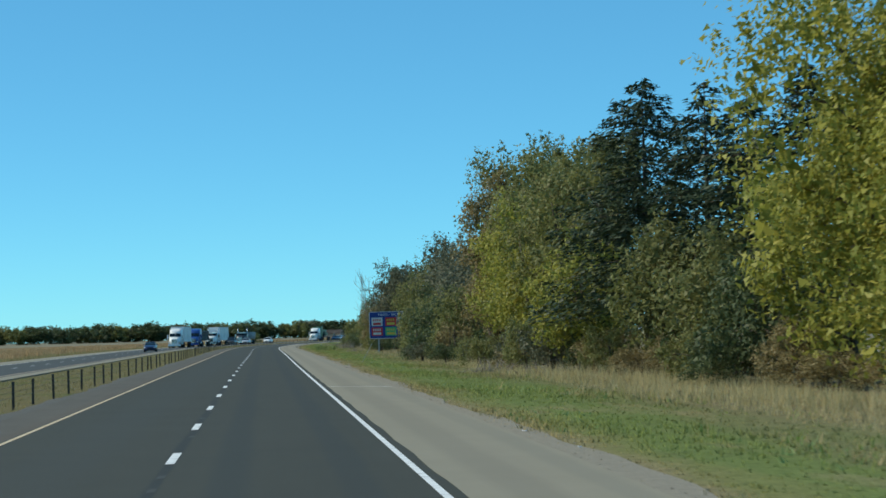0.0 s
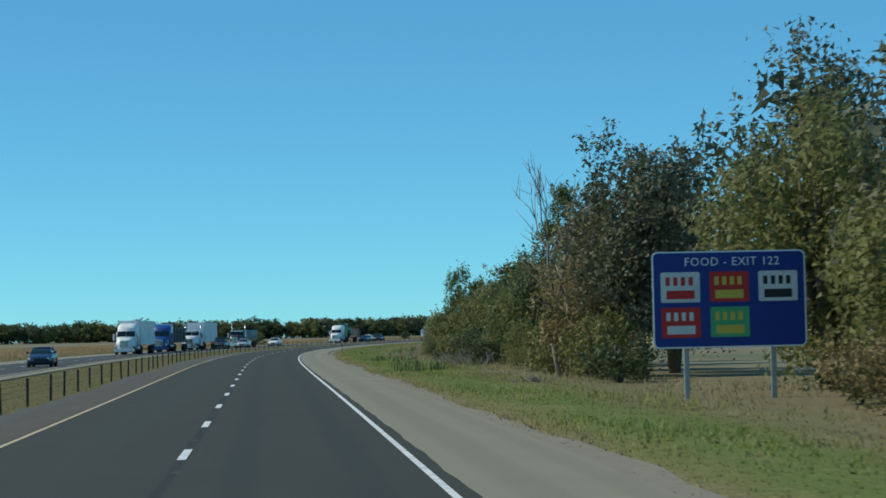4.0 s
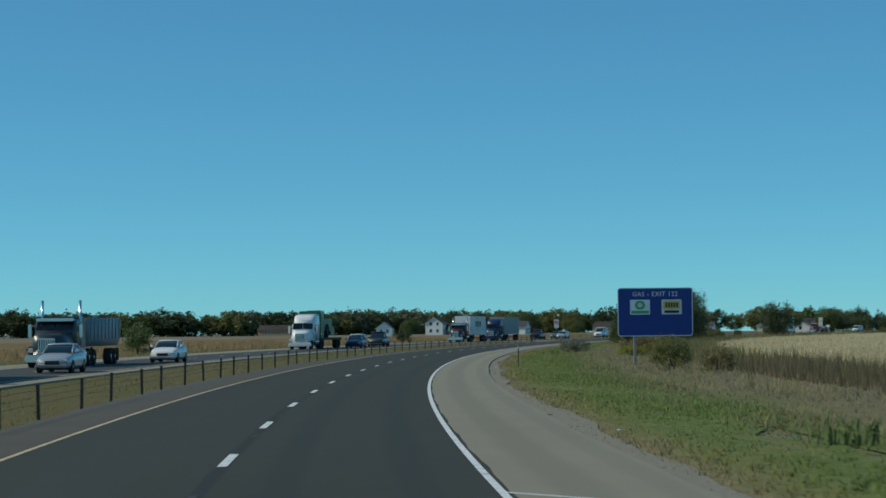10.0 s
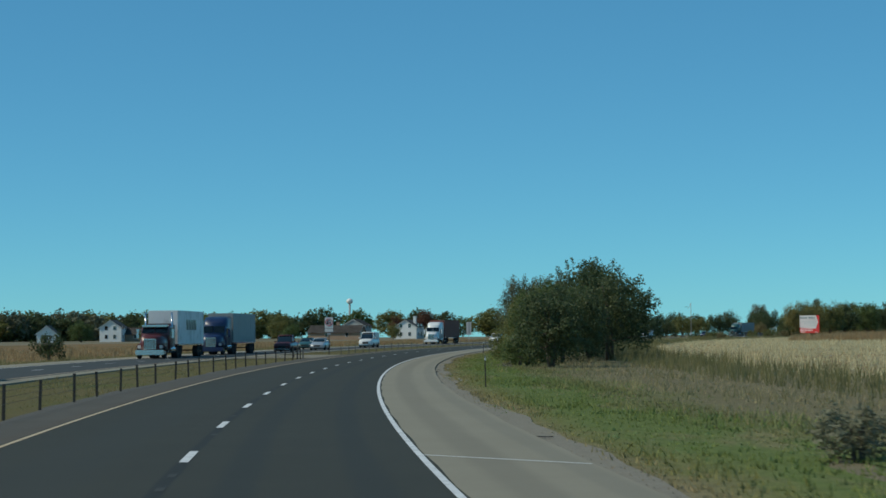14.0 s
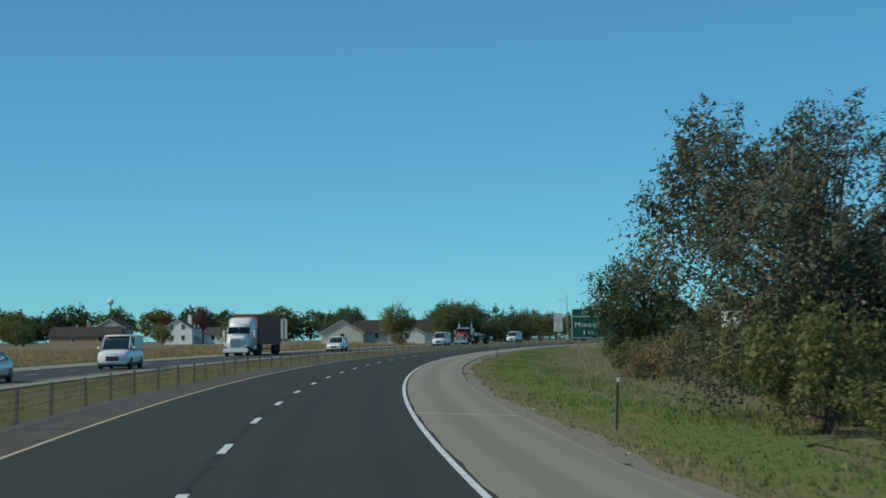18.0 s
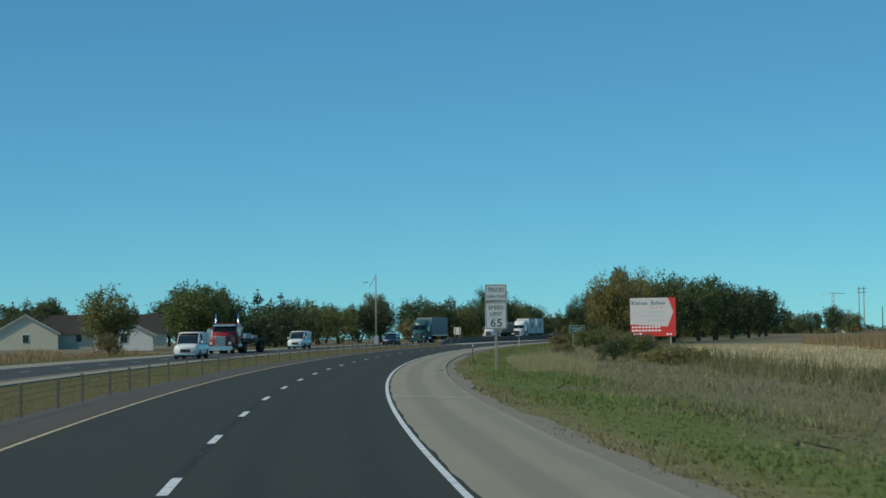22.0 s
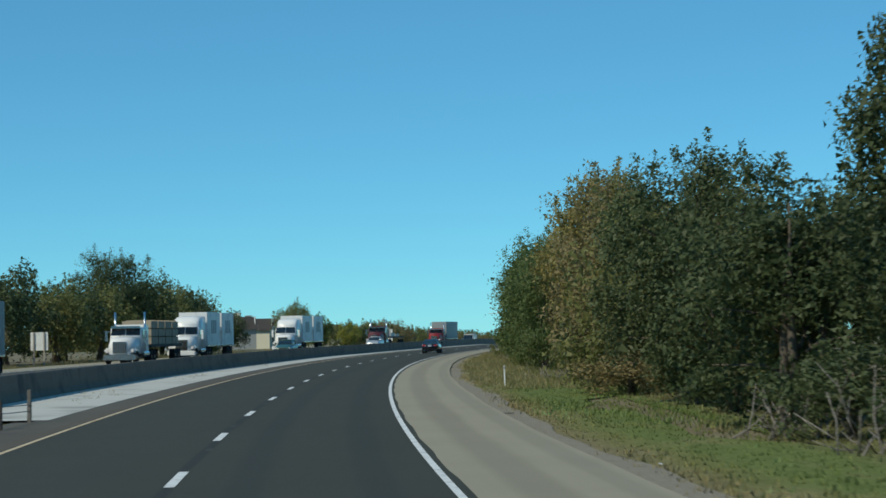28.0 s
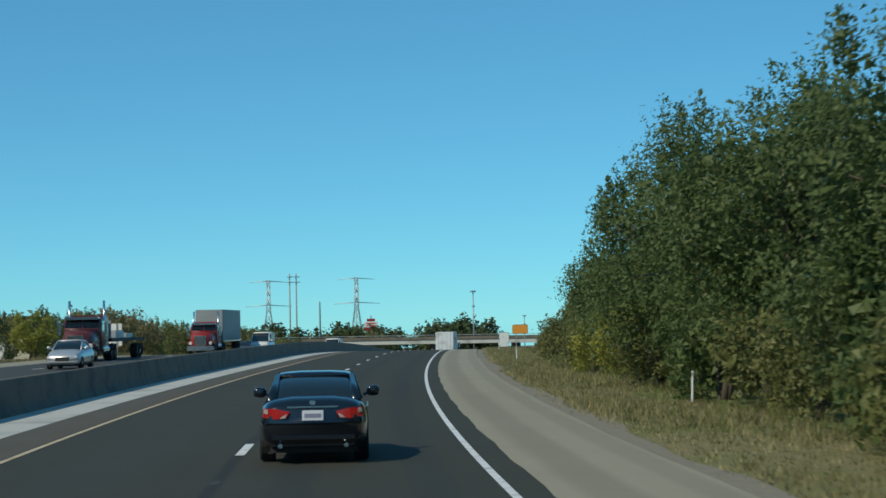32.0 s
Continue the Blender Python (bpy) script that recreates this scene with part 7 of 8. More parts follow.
def lane_spot(s, l, oncoming=True):
    return spot(s, l, 180 if oncoming else 0, 0.005)


IN, OUT = -15.2, -19.0
whites = semi("white sleeper semi truck with a plain white box trailer", P_WHITE)
whites.matrix_world = lane_spot(391, OUT)
semi("blue semi truck with a dark stacked load on a flatbed", P_BLUE, "flat", load_mat=CARGO).matrix_world = lane_spot(420, OUT)
semi("white semi truck with a white box trailer and chrome nose", P_WHITE, "box", long_nose=True).matrix_world = lane_spot(446, OUT)
semi("dark long-nosed semi truck with a grey dump trailer", P_DARK, "dump", TRAILER_GREY, True, stacks=True).matrix_world = lane_spot(487, OUT)
semi("white semi truck carrying a green farm machine on a low trailer", P_WHITE, "machine", load_mat=P_GREEN).matrix_world = lane_spot(584, OUT)
semi("dark long-nosed semi truck with a printed white box trailer", P_MAROON, "box", long_nose=True, logo=P_DARK).matrix_world = lane_spot(688, OUT)
semi("blue semi truck with a white box trailer", P_NAVY, "box", TRAILER_GREY).matrix_world = lane_spot(716, OUT)
semi("white semi truck pulling a rusty red container", P_WHITE, "container", RUSTY).matrix_world = lane_spot(862, OUT)
semi("red long-nosed semi truck with a nearly empty flatbed", P_RED, "flat", long_nose=True, stacks=True).matrix_world = lane_spot(1000, OUT)
semi("teal semi truck with a dark box trailer", P_TEAL, "box", TRAILER_GREY).matrix_world = lane_spot(1127, OUT)
semi("white long-nosed semi truck with an open flatbed load", P_WHITE, "flat", load_mat=WOOD_LIGHT, long_nose=True).matrix_world = lane_spot(1184, OUT)
doubles = semi("white semi truck pulling two short white trailers", P_WHITE, "double")
doubles.matrix_world = lane_spot(1208, OUT)
copy_thing(doubles, lane_spot(1258, OUT))
semi("red long-nosed semi truck with an empty flatbed", P_MAROON, "flat", long_nose=True, stacks=True).matrix_world = lane_spot(1320, OUT)
semi("red and white long-nosed semi truck with a grey box trailer", P_RED, "box", TRAILER_GREY, True, stacks=True).matrix_world = lane_spot(1376, OUT)
semi("white box trailer semi truck seen from behind", P_WHITE, "box", logo=P_DARK).matrix_world = lane_spot(1500, -0.3, False)

for name, label, mat, size, style, s, l in (
    ("car", "dark blue sedan on the opposite carriageway", P_NAVY, (4.6, 1.8, 1.45), "sedan", 300, IN), ("car", "white sedan on the opposite carriageway", P_WHITE, (4.6, 1.8, 1.45), "sedan", 505, IN),
    ("pickup_truck", "dark pickup truck on the opposite carriageway", P_DARK, (5.4, 1.95, 1.8), "pickup", 452, IN), ("car", "silver sedan overtaking a dump truck", P_SILVER, (4.5, 1.78, 1.45), "sedan", 474, IN),
    ("car", "dark blue sedan on the opposite carriageway", P_NAVY, (4.6, 1.8, 1.42), "sedan", 597, IN), ("car", "white hatchback on the opposite carriageway", P_WHITE, (4.3, 1.78, 1.5), "suv", 618, OUT), ("pickup_truck", "dark grey pickup truck on the opposite carriageway", P_DARK, (5.4, 1.95, 1.8), "pickup", 612, IN),
    ("car", "silver sedan on the opposite carriageway", P_SILVER, (4.6, 1.8, 1.45), "sedan", 760, IN), ("car", "grey-green sedan on the opposite carriageway", P_TEAL, (4.6, 1.8, 1.45), "sedan", 772, OUT), ("van", "white delivery van on the opposite carriageway", P_WHITE, (5.6, 2.0, 2.1), "van", 795, IN),
    ("pickup_truck", "maroon pickup truck on the opposite carriageway", P_MAROON, (5.4, 1.95, 1.85), "pickup", 738, IN), ("car", "white sport utility car on the opposite carriageway", P_WHITE, (4.7, 1.85, 1.7), "suv", 900, IN),
    ("van", "white panel van on the opposite carriageway", P_WHITE, (5.6, 2.0, 2.1), "van", 968, IN), ("van", "white passenger van in traffic", P_WHITE, (5.6, 2.0, 2.1), "van", 1045, OUT), ("car", "dark blue car on the opposite carriageway", P_NAVY, (4.6, 1.85, 1.6), "suv", 1088, IN),
    ("car", "dark green sedan behind the median wall", P_TEAL, (4.6, 1.8, 1.45), "sedan", 1240, IN), ("car", "silver sedan behind the median wall", P_SILVER, (4.6, 1.8, 1.5), "sedan", 1299, IN), ("van", "white van behind the median wall", P_WHITE, (5.6, 2.0, 2.1), "van", 1392, IN), ("car", "grey car behind the median wall", P_DARK, (4.6, 1.8, 1.5), "sedan", 1410, OUT),
    ("van", "white box van near the overpass", P_WHITE, (6.5, 2.2, 2.7), "van", 1470, IN)):
    v = car(name, label, mat, *size, style, category=name.replace("_", " "))
    v.matrix_world = lane_spot(s, l)
leader = car("car", "black sedan with red tail lamps ahead in the lane", P_BLACK, 4.4, 1.58, 1.28, "sedan")
leader.matrix_world = lane_spot(1224.8, 1.2, False)


# ---- houses ----
def house(label, x, y, turn, w, d, eave, ridge, wall_mat, roof_mat, windows=2, chimney=False, garage=False, storeys=1):
    """Gabled house: its gable end looks along local -y, the ridge runs along y."""
    t = thing("house", label, "house", Matrix.LocRotScale((x, y, float(land(x, y)) + GROUND_Z), Euler((0, 0, radians(turn))), None), "houses")
    W, D = w / 2, d / 2
    bm = bmesh.new()
    sec = [(-W, -0.3), (W, -0.3), (W, eave), (0, ridge), (-W, eave)]
    fr = [bm.verts.new((a, -D, b)) for a, b in sec]
    bk = [bm.verts.new((a, D, b)) for a, b in sec]
    bm.faces.new(fr)
    bm.faces.new(bk[::-1])
    for i in range(5):
        j = (i + 1) % 5
        bm.faces.new((fr[j], fr[i], bk[i], bk[j]))
    bmesh.ops.recalc_face_normals(bm, faces=bm.faces)
    part("wall", bm, wall_mat, t)
    k = (ridge - eave) / W
    for sx in (-1, 1):
        bm = bmesh.new()
        panel(bm, [(sx * (W + 0.45), -D - 0.35, eave - 0.45 * k + 0.06), (sx * (W + 0.45), D + 0.35, eave - 0.45 * k + 0.06), (0, D + 0.35, ridge + 0.06), (0, -D - 0.35, ridge + 0.06)], 0.16)
        part("roof_slope", bm, roof_mat, t)
        bm = bmesh.new()
        panel(bm, [(sx * (W + 0.46), -D - 0.36, eave - 0.45 * k - 0.2), (sx * (W + 0.46), -D - 0.36, eave - 0.45 * k + 0.05), (0, -D - 0.36, ridge + 0.05), (0, -D - 0.36, ridge - 0.2)], 0.05)
        part("barge_board", bm, SIDING_WHITE, t)
    for st in range(storeys):
        z = 0.95 + st * 2.7
        for n in range(windows):
            xx = (n - (windows - 1) / 2) * (w / (windows + 0.6))
            f = part("window", boxes((xx - 0.52, xx + 0.52, -D - 0.05, -D + 0.03, z, z + 1.35)), SIDING_WHITE, t)
            part("pane", boxes((xx - 0.43, xx - 0.02, -D - 0.07, -D - 0.04, z + 0.08, z + 1.27), (xx + 0.02, xx + 0.43, -D - 0.07, -D - 0.04, z + 0.08, z + 1.27)), GLASS_DARK, f)
        for yy in (-D * 0.5, D * 0.3):
            for sx in (-1, 1):
                f = part("window", boxes((sx * W - 0.05, sx * W + 0.05, yy - 0.5, yy + 0.5, z, z + 1.3)), SIDING_WHITE, t)
                part("pane", boxes((sx * W - 0.07, sx * W + 0.07, yy - 0.42, yy + 0.42, z + 0.08, z + 1.22)), GLASS_DARK, f)
    if chimney:
        part("chimney", boxes((W * 0.4, W * 0.4 + 0.9, -0.4, 0.6, eave, ridge + 1.1), (W * 0.4 - 0.08, W * 0.4 + 0.98, -0.48, 0.68, ridge + 1.0, ridge + 1.14)), wall_mat, t)
    if garage:
        part("garage_door", boxes((-W * 0.8, -W * 0.1, -D - 0.06, -D + 0.02, 0, 2.2)), SIDING_WHITE, t)
    return t


_hx = lambda s, l: tuple(float(v) for v in at(s, l)[:2])
house("beige gabled house with a wide brown shingle roof", *_hx(1103, -75), -22, 9.5, 13, 2.6, 5.3, SIDING_BEIGE, SHINGLE, 1)
house("beige house wing with a long brown shingle roof", *_hx(1112, -66), -105, 9, 18, 2.5, 5.2, SIDING_BEIGE, SHINGLE, 2)
house("small white gabled house beyond the field", *_hx(1066, -47), -22, 7.5, 9, 2.2, 4.2, SIDING_WHITE, SHINGLE, 1)
house("white two-storey gabled house by a red tree", 198, 1159, -30, 7.5, 10, 4.0, 6.3, SIDING_WHITE, SHINGLE_GREY, 2, True, storeys=2)
house("white house wing with a garage", 208, 1156, -118, 6, 9, 2.6, 4.2, SIDING_WHITE, SHINGLE_GREY, 2, garage=True)
house("pale two-storey house among trees", 188, 1190, -30, 8, 9, 4.6, 6.8, SIDING_GREY, SHINGLE, 2, storeys=2)
house("long low brown-roofed house", 172, 1152, 62, 8, 17, 2.4, 4.6, SIDING_TAN, SHINGLE, 3, True)
house("white house with a long grey roof and chimney", 128, 1140, 66, 8, 13, 3.0, 5.1, SIDING_WHITE, SHINGLE_GREY, 3, True)
house("tan house with a low brown roof", 112, 1165, 62, 8, 12, 2.4, 4.4, SIDING_TAN, SHINGLE, 2)
house("small white gabled cottage by the trees", 79, 1043 + 95, -12, 6, 9, 2.8, 5.2, SIDING_WHITE, SHINGLE_GREY, 2)
house("white two-storey house by the far trees", 102, 1165, -20, 7, 9, 4.6, 6.9, SIDING_WHITE, SHINGLE_GREY, 2, storeys=2)
house("tan low farm building", 40, 1190, 70, 7, 14, 2.4, 4.4, SIDING_TAN, SHINGLE, 2)
house("white house at the field's far edge", 215, 1210, -30, 7, 10, 4.4, 6.6, SIDING_WHITE, SHINGLE_GREY, 2, storeys=2)
for k, (s, l) in enumerate(((1366, -51), (1386, -54), (1420, -52), (1346, -50))):
    house("grey-beige apartment house with twin chimneys", *_hx(s, l), 40 + 6 * k, 10, 14, 3.2, 5.0, SIDING_GREY if k % 2 else SIDING_BEIGE, SHINGLE, 3, True, storeys=2)
house("grey-roofed house among trees beyond the wall", *_hx(1405, -48), -40, 8, 11, 2.6, 4.6, SIDING_WHITE, SHINGLE_GREY, 2)
for x, y, h in ((214, 1196, 10.5), (206, 1205, 8.0)):
    plant("mid_oak", "red", x, y, h, h * 0.8, 1, where="beside the white houses")
for x, y, h, c in ((150, 1120, 5, "green"), (185, 1130, 5, "olive"), (120, 1125, 6, "green"), (228, 1130, 6, "dark"), (140, 1170, 9, "dark"), (160, 1180, 9, "olive"), (236, 1150, 8, "dark"), (246, 1165, 9, "dark"), (90, 1150, 7, "green"), (220, 1100, 6, "dark"), (252, 1120, 8, "dark"), (262, 1140, 9, "olive")):
    plant("mid_hedge", c, x, y, h, h * 1.2, 1 + int(h) % 2, where="near the houses", group="garden trees")
plant("sparse", "olive", *_hx(905, -29), 4.2, 4.2, 4, bark=BARK_GREY, where="beside the opposite road")
plant("bush", "green", *_hx(560, -30), 3.0, 4.0, 2, where="beside the opposite road")
plant("bush", "dark", *_hx(690, -28), 2.4, 3.2, 1, where="beside the opposite road")
plant("thicket", "green", *_hx(735, -29), 4.4, 3.4, 1, where="beside the opposite road")
plant("thicket", "rust", *_hx(1000, -30), 2.4, 3.4, 1, where="beside the opposite road")

# ---- grass, weeds, corn ----
def blades(name, label, category, count, s_span, l_span, tall, wide, mat, seed, lean=0.35, patch=None, keep=None, rows=0.0, upward=0.0):
    """Loose blades standing on the land: triangles in small tufts."""
    rng = np.random.default_rng(seed)
    n = count
    s, l = rng.uniform(*s_span, n), rng.uniform(*l_span, n)
    if rows:
        l = np.round(l / rows) * rows + rng.normal(0, 0.07, n)
    if patch:
        f = np.sin(s * 0.31 + 2 * np.sin(l * 0.9 + s * 0.05)) + np.sin(l * 1.3 + s * 0.17 + 1.7) + rng.normal(0, 0.7, n)
        ok = f > patch
        s, l = s[ok], l[ok]
    if keep is not None:
        ok = keep(s, l)
        s, l = s[ok], l[ok]
    n = len(s)
    x, y, _ = at(s, l)
    z = land(x, y) + GROUND_Z
    g = 3
    h = rng.uniform(*tall, n) * (0.75 + 0.35 * np.sin(s * 0.21 + l * 0.7))
    out = []
    for _ in range(g):
        a, t = rng.uniform(0, 6.283, n), rng.normal(0, lean, (n, 2))
        bx, by = x + rng.normal(0, wide * 1.6, n), y + rng.normal(0, wide * 1.6, n)
        hh = h * rng.uniform(0.6, 1.1, n)
        dx, dy = np.cos(a) * wide / 2, np.sin(a) * wide / 2
        out.append(np.stack([np.stack([bx - dx, by - dy, z], 1), np.stack([bx + dx, by + dy, z], 1), np.stack([bx + t[:, 0] * hh, by + t[:, 1] * hh, z + hh], 1)], 1))
    me = quads_mesh(name, np.concatenate(out), mat, 3, upward)
    me.uv_layers.new(name="road").data.foreach_set("uv", np.tile(np.repeat(np.stack([l, s], 1), 3, axis=0), (g, 1)).astype(np.float32).ravel())
    ob = new(name, me)
    return tagged(ob, label, category, kind="stuff")


def clear(s, l):
    return ~((s > 25) & (s < 205) & (l > np.interp(s, (60, 75, 112, 205), (18.5, 17.0, 14.0, 14.5)))) & ~((s > 220) & (s < 335) & (l > 17)) & ~((s > 1050) & (l > 13))


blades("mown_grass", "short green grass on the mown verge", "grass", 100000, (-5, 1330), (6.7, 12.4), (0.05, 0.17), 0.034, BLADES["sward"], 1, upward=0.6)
blades("verge_edge_grass", "ragged pale grass along the gravel", "grass", 16000, (-5, 1340), (6.45, 7.6), (0.04, 0.13), 0.03, BLADES["brown"], 2, patch=-0.2)
blades("broad_weeds", "low dark broad-leaved weeds in the verge", "weeds", 9000, (-5, 1100), (6.7, 11.5), (0.08, 0.24), 0.06, BLADES["reed"], 23, 0.6, patch=1.3)
blades("straw_stand", "stand of tall straw-coloured grass by the speed sign", "grass", 4200, (914, 952), (9.9, 13.6), (0.35, 0.8), 0.022, BLADES["dry"], 24, 0.22)
blades("late_verge_grass", "long dry grass along the shoulder", "grass", 9000, (1106, 1400), (6.7, 10.2), (0.08, 0.3), 0.03, BLADES["dry"], 3)
blades("late_verge_weeds", "drab green grass among the dry blades", "grass", 12000, (1106, 1400), (7.0, 11.0), (0.1, 0.4), 0.03, BLADES["weed"], 17)
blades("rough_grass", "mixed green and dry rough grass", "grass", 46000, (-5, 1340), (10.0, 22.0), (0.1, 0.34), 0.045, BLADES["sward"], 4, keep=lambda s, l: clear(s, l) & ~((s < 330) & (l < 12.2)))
blades("tall_pale_grass", "tall pale dry grass before the wood", "grass", 7000, (20, 160), (12.6, 18.0), (0.35, 0.85), 0.02, BLADES["dry"], 21, 0.25, keep=clear)
blades("brown_tufts", "patches of brown seed-headed grass", "grass", 12000, (-5, 1100), (9.5, 18.0), (0.15, 0.4), 0.03, BLADES["brown"], 15, patch=1.2, keep=clear)
blades("green_tufts", "taller green grass tufts", "grass", 9000, (-5, 1100), (8.5, 14.0), (0.1, 0.26), 0.04, BLADES["green"], 5, patch=0.6, keep=clear)
blades("tall_weeds", "tall dry brown weeds with thin stems", "weeds", 9000, (200, 1090), (13.5, 22.0), (0.4, 0.9), 0.022, BLADES["weed"], 6, 0.22, patch=0.8, keep=clear)
blades("umber_weeds", "belt of dark brown dead weeds before the corn stubble", "weeds", 7000, (338, 480), (17.6, 23.4), (0.45, 1.05), 0.035, BLADES["umber"], 31, 0.2)
blades("pale_weeds", "pale straw-coloured weed clumps", "weeds", 7000, (20, 1090), (11.5, 17.5), (0.3, 0.75), 0.02, BLADES["dry"], 7, 0.25, patch=1.2, keep=clear)
blades("median_blades", "dry yellow-green grass in the median", "grass", 26000, (-20, 1180), (-12.0, -5.7), (0.06, 0.2), 0.035, BLADES["median"], 8)
blades("far_verge_blades", "dry grass beyond the opposite shoulder", "grass", 14000, (-20, 1500), (-28.5, -24.0), (0.2, 0.6), 0.05, BLADES["median"], 9)
blades("corn_stubble_stalks", "rows of cut pale corn stalks", "crop", 38000, (380, 1000), (23.0, 75.0), (0.2, 0.55), 0.06, BLADES["corn"], 10, 0.25, rows=0.76)
blades("standing_corn", "standing dry corn at the field's edge", "crop", 15000, (880, 1045), (40.0, 74.0), (1.0, 1.8), 0.08, BLADES["crop"], 11, 0.12, rows=0.76)
blades("crop_stalks", "dry brown crop across the highway", "crop", 22000, (60, 1020), (-60.0, -29.0), (0.5, 0.95), 0.12, BLADES["crop"], 12, 0.2)
blades("field_edge_weeds", "weeds along the corn field", "weeds", 10000, (400, 1040), (18.0, 24.5), (0.5, 1.2), 0.04, BLADES["weed"], 13, 0.2, keep=clear)
_s = np.random.default_rng(77)
_v = []
for _ in range(7000):
    s, l = _s.uniform(-5, 1300), 6.28 + abs(_s.normal(0, 0.28))
    x, y, _a2 = at(s, l)
    r = _s.uniform(0.006, 0.02)
    q = _s.normal(0, r, (3, 2))
    _v.append([(x + q[0, 0] - r, y + q[0, 1], GROUND_Z + 0.03), (x + q[1, 0] + r, y + q[1, 1], GROUND_Z + 0.03), (x + q[2, 0], y + q[2, 1] + r, GROUND_Z + 0.04 + r)])
tagged(new("gravel_stones", quads_mesh("gravel_stones", np.array(_v), GRAVEL, 3)), "scattered pale gravel stones at the shoulder's edge", "gravel", kind="stuff")


# ---- small things on the verge ----
REED = BLADES["reed"]


def reed_clump(s, l, w, h, seed):
    """A stand of long arching leaves, each a bent strip."""
    rng = np.random.default_rng(seed)
    n = int(70 * w)
    x, y = rng.normal(0, w * 0.28, n), rng.normal(0, w * 0.28, n)
    a, hh = rng.uniform(0, 6.283, n), h * rng.uniform(0.55, 1.1, n)
    bx, by = np.cos(a), np.sin(a)
    bend, half = rng.uniform(0.1, 0.45, n) * hh, 0.018 + rng.uniform(0, 0.014, n)
    px, py = -by * half, bx * half
    z0 = np.full(n, -0.03)
    lo = [np.stack([x - px, y - py, z0], 1), np.stack([x + px, y + py, z0], 1)]
    mx, my, mz = x + bx * bend * 0.35, y + by * bend * 0.35, hh * 0.65
    mid = [np.stack([mx - px, my - py, mz], 1), np.stack([mx + px, my + py, mz], 1)]
    tip = np.stack([x + bx * bend, y + by * bend, hh], 1)
    tri = np.concatenate([np.stack([lo[0], lo[1], mid[1]], 1), np.stack([lo[0], mid[1], mid[0]], 1), np.stack([mid[0], mid[1], tip], 1)])
    t = thing("reed_clump", "clump of long dark green leaves on the verge", "plant", spot(s, l), "reed clumps")
    part("leaves", quads_mesh("leaves", tri, REED, 3, 0.4), None, t)


for k, (s, l, w, h) in enumerate(((259, 8.8, 1.5, 0.75), (258, 9.6, 1.6, 0.8), (256, 8.9, 1.2, 0.6), (258.5, 10.4, 1.5, 0.7), (261, 9.4, 1.4, 0.7), (302, 9.0, 0.9, 0.3), (304, 10.1, 1.0, 0.35), (296, 9.4, 1.2, 0.35),
                                  (303, 9.6, 0.8, 0.45), (299, 11.4, 1.2, 0.5), (292, 10.4, 1.2, 0.45), (408, 10.9, 1.4, 0.55), (344, 9.6, 1.0, 0.4), (536, 9.8, 0.9, 0.5), (352, 13.4, 0.4, 0.6), (356, 14.4, 0.5, 0.8), (358, 13.2, 0.4, 0.55), (361, 14.8, 0.5, 0.85), (364, 13.9, 0.4, 0.6), (366, 15.2, 0.5, 0.9), (369, 14.4, 0.4, 0.7), (346, 12.6, 0.5, 0.7))):
    reed_clump(s, l, w, h * 0.78, 40 + k)


def dead_branches(s, l, w, h, seed, label="heap of pale dead branches at the wood's edge"):
    rng = np.random.default_rng(seed)
    runs = []
    for _ in range(int(16 * w)):
        a, tilt, n = rng.uniform(0, 6.283), rng.uniform(0.15, 1.3), h * rng.uniform(0.5, 1.3)
        p = np.array([rng.normal(0, w * 0.3), rng.normal(0, w * 0.25), 0.0])
        q = p + n * np.array([math.cos(a) * math.cos(tilt), math.sin(a) * math.cos(tilt), math.sin(tilt)])
        m = (p + q) / 2 + rng.normal(0, 0.06 * n, 3)
        m[2] = max(m[2], 0.03)
        runs.append(([p, m, q], [0.022, 0.016, 0.007]))
        for _ in range(2):
            e = m + (q - m) * rng.uniform(0, 0.8)
            runs.append(([e, e + rng.normal(0, 0.16 * n, 3) + np.array([0, 0, 0.08 * n])], [0.01, 0.004]))
    t = new("dead_branches", tubes_mesh("dead_branches", runs, BARK_GREY, 4))
    t.matrix_world = spot(s, l)
    tagged(t, label, "branches", kind="stuff")


for k, (s, l, w, h) in enumerate(((99, 13.0, 2.6, 0.8), (104, 15.2, 2.4, 0.8), (88, 14.0, 2.0, 0.6), (268, 13.6, 2.4, 1.1), (271, 12.9, 1.8, 0.9), (281, 12.9, 2.2, 0.9), (309, 12.4, 2.8, 0.8), (322, 14.0, 2.2, 0.7),
                                  (228, 11.6, 1.6, 0.6), (640, 10.4, 1.4, 0.4), (690, 10.4, 2.2, 0.8), (1068, 11.4, 2.4, 1.2), (1073, 10.8, 1.8, 0.9), (1062, 12.4, 2.2, 1.0), (1120, 10.6, 1.6, 0.7), (1180, 9.9, 1.8, 0.7))):
    dead_branches(s, l, w, h, 90 + k)

crash_cushion(1089.0, -8.75)
# leaning marker with a square white top
mk = thing("leaning_marker", "leaning thin green marker rod with a small white square", "marker post", spot(253.5, 8.2) @ pose(0, 0, 0, 0, 36, 0))
part("rod", boxes((-0.012, 0.012, -0.012, 0.012, -0.2, 0.98)), SIGN_GREEN, mk)
part("tag", boxes((-0.05, 0.05, -0.02, -0.012, 0.92, 1.02), bevel=0.003), SIGN_BRIGHT, mk)
mk = thing("leaning_marker", "leaning thin bare marker rod in the grass", "marker post", spot(140, 8.3) @ pose(0, 0, 0, 0, 30, 0))
part("rod", boxes((-0.014, 0.014, -0.014, 0.014, -0.2, 1.5)), ALU, mk)


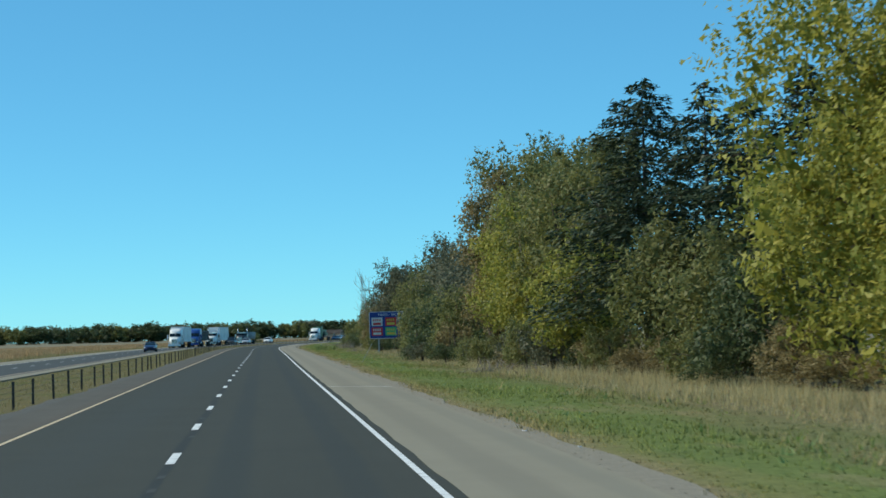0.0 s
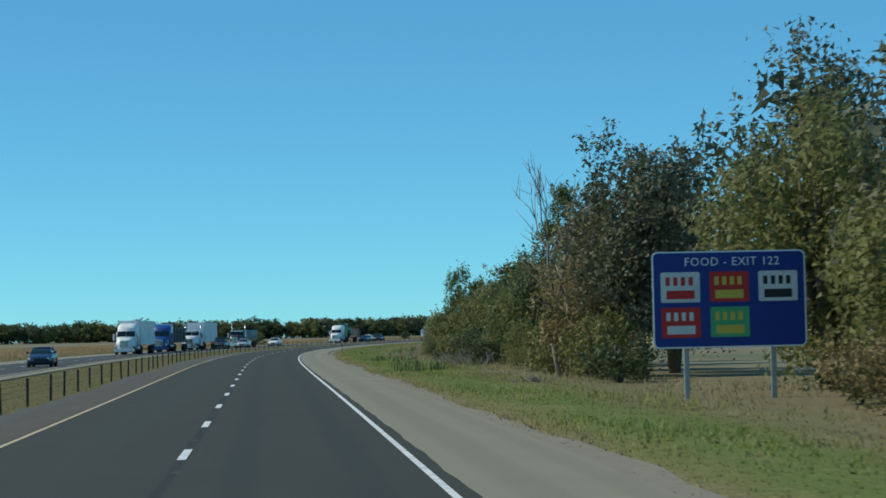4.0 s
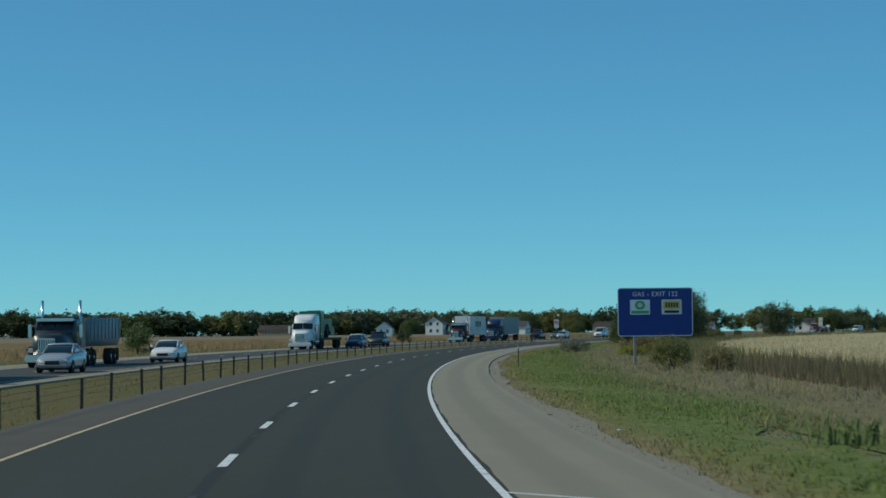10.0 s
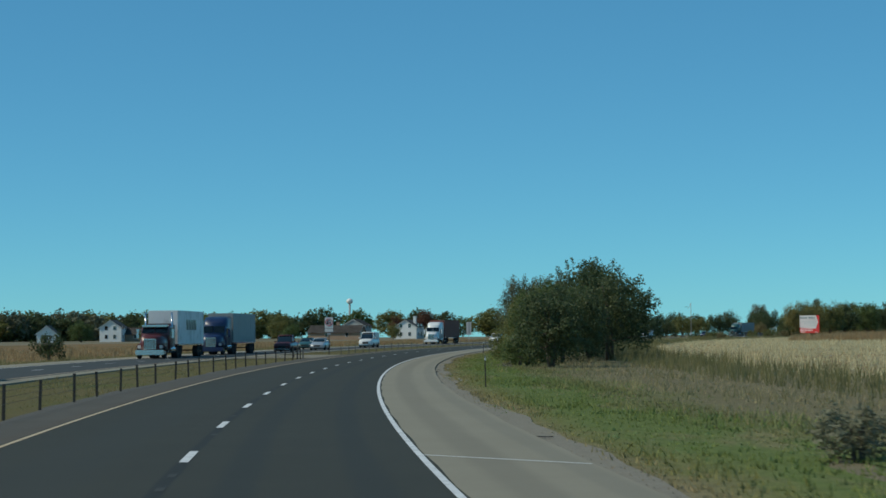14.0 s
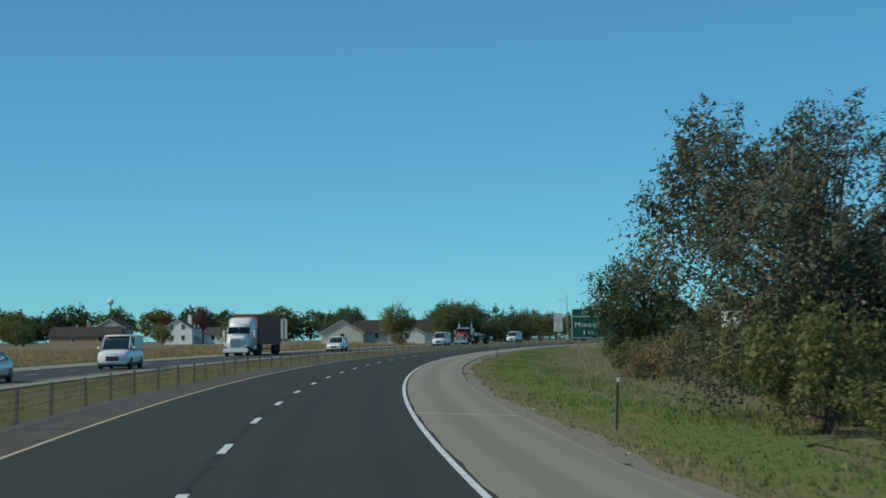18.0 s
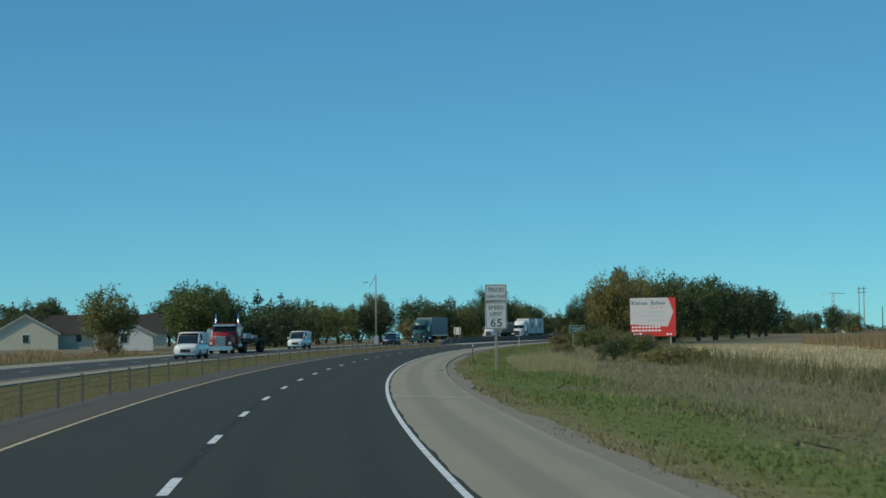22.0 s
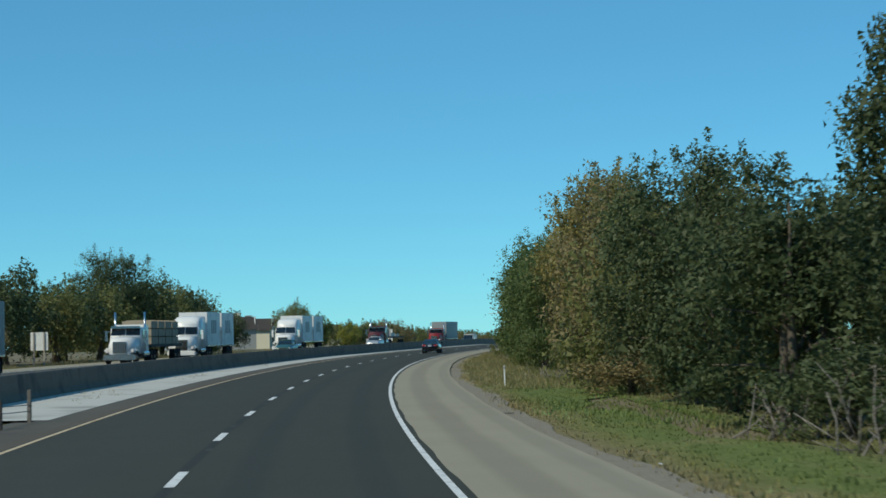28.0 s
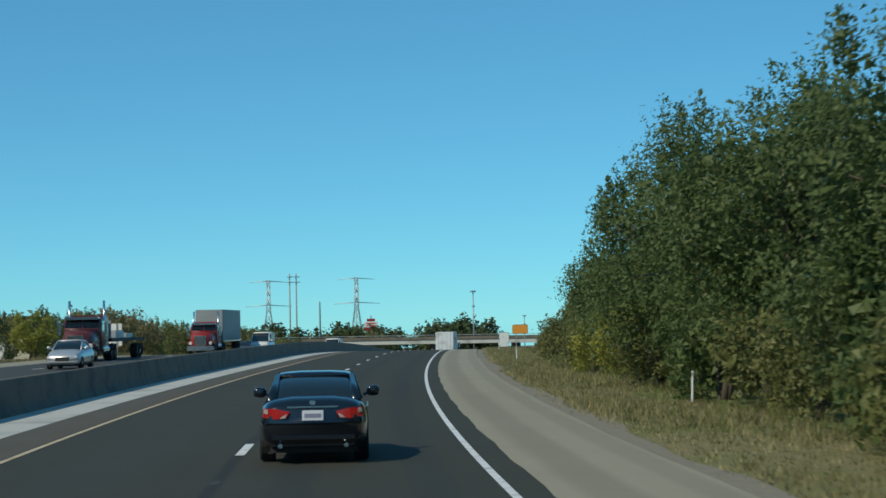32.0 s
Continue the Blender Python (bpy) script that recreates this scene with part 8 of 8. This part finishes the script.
def scrap(s, l, w, d, seed, mat, name, label, lift=-0.06):
    """A torn, curled flat piece lying on the ground."""
    rng = random.Random(seed)
    n, v, f = 7, [], []
    for k in range(n):
        u = k / (n - 1) - 0.5
        z = 0.012 + 0.05 * d * abs(math.sin(u * 5 + seed))
        h = d * (0.5 - 0.35 * abs(u)) * rng.uniform(0.6, 1.2)
        for sy in (-1, 1):
            v += [(u * w, sy * h, z), (u * w, sy * h, z + 0.014)]
    for k in range(n - 1):
        a, b = 4 * k, 4 * k + 4
        f += [(a + 1, a + 3, b + 3, b + 1), (a, b, b + 2, a + 2), (a, a + 1, b + 1, b), (a + 2, b + 2, b + 3, a + 3)]
    f += [(0, 2, 3, 1), (4 * n - 4, 4 * n - 3, 4 * n - 1, 4 * n - 2)]
    t = new(name, mesh_from(name, v, f, mat, True))
    t.matrix_world = spot(s, l, rng.uniform(0, 180), lift)
    tagged(t, label, name.replace("_", " "), "roadside scraps")


_d = random.Random(8)
for k, (s, l) in enumerate(((916, 6.0), (625, 6.35), (630, 6.4), (768, 6.3), (771, 6.4), (764, 6.35), (118, 6.3), (246, 6.4), (420, 6.3), (560, 6.4), (700, 6.2), (1003, 6.35), (1085, 6.4), (1150, 6.3))):
    scrap(s, l, _d.uniform(0.25, 0.6), _d.uniform(0.08, 0.16), k, RUBBER, "tyre_scrap", "torn black tyre scrap at the shoulder's edge", 0.0 if l < 6.2 else -0.04)
for k in range(26):
    s = _d.uniform(20, 1180)
    scrap(s, _d.uniform(6.5, 7.4), _d.uniform(0.06, 0.16), _d.uniform(0.05, 0.1), 40 + k, PLATE, "litter_scrap", "crumpled pale scrap of litter in the grass", -0.04)

# faint scars of removed lane marks between the dashes
scar_mesh = mesh_from("worn_mark", [(-0.06, -0.35, 0), (0.06, -0.3, 0), (0.055, 0.33, 0), (-0.06, 0.28, 0)], [(0, 1, 2, 3)], FAR_ASPHALT)
for i in range(0, 112):
    for k, off in enumerate((0.4, 0.62)):
        if (i * 7 + k * 3) % 5 > 2:
            continue
        d = new("worn_mark", scar_mesh)
        d.parent = road
        d.matrix_world = spot(np.interp(DASH_PHASE + (i + off) * DASH_STEP, LINE_RUN, LINE_S), 0.02 + 0.03 * ((i % 3) - 1), 0, 0.005)
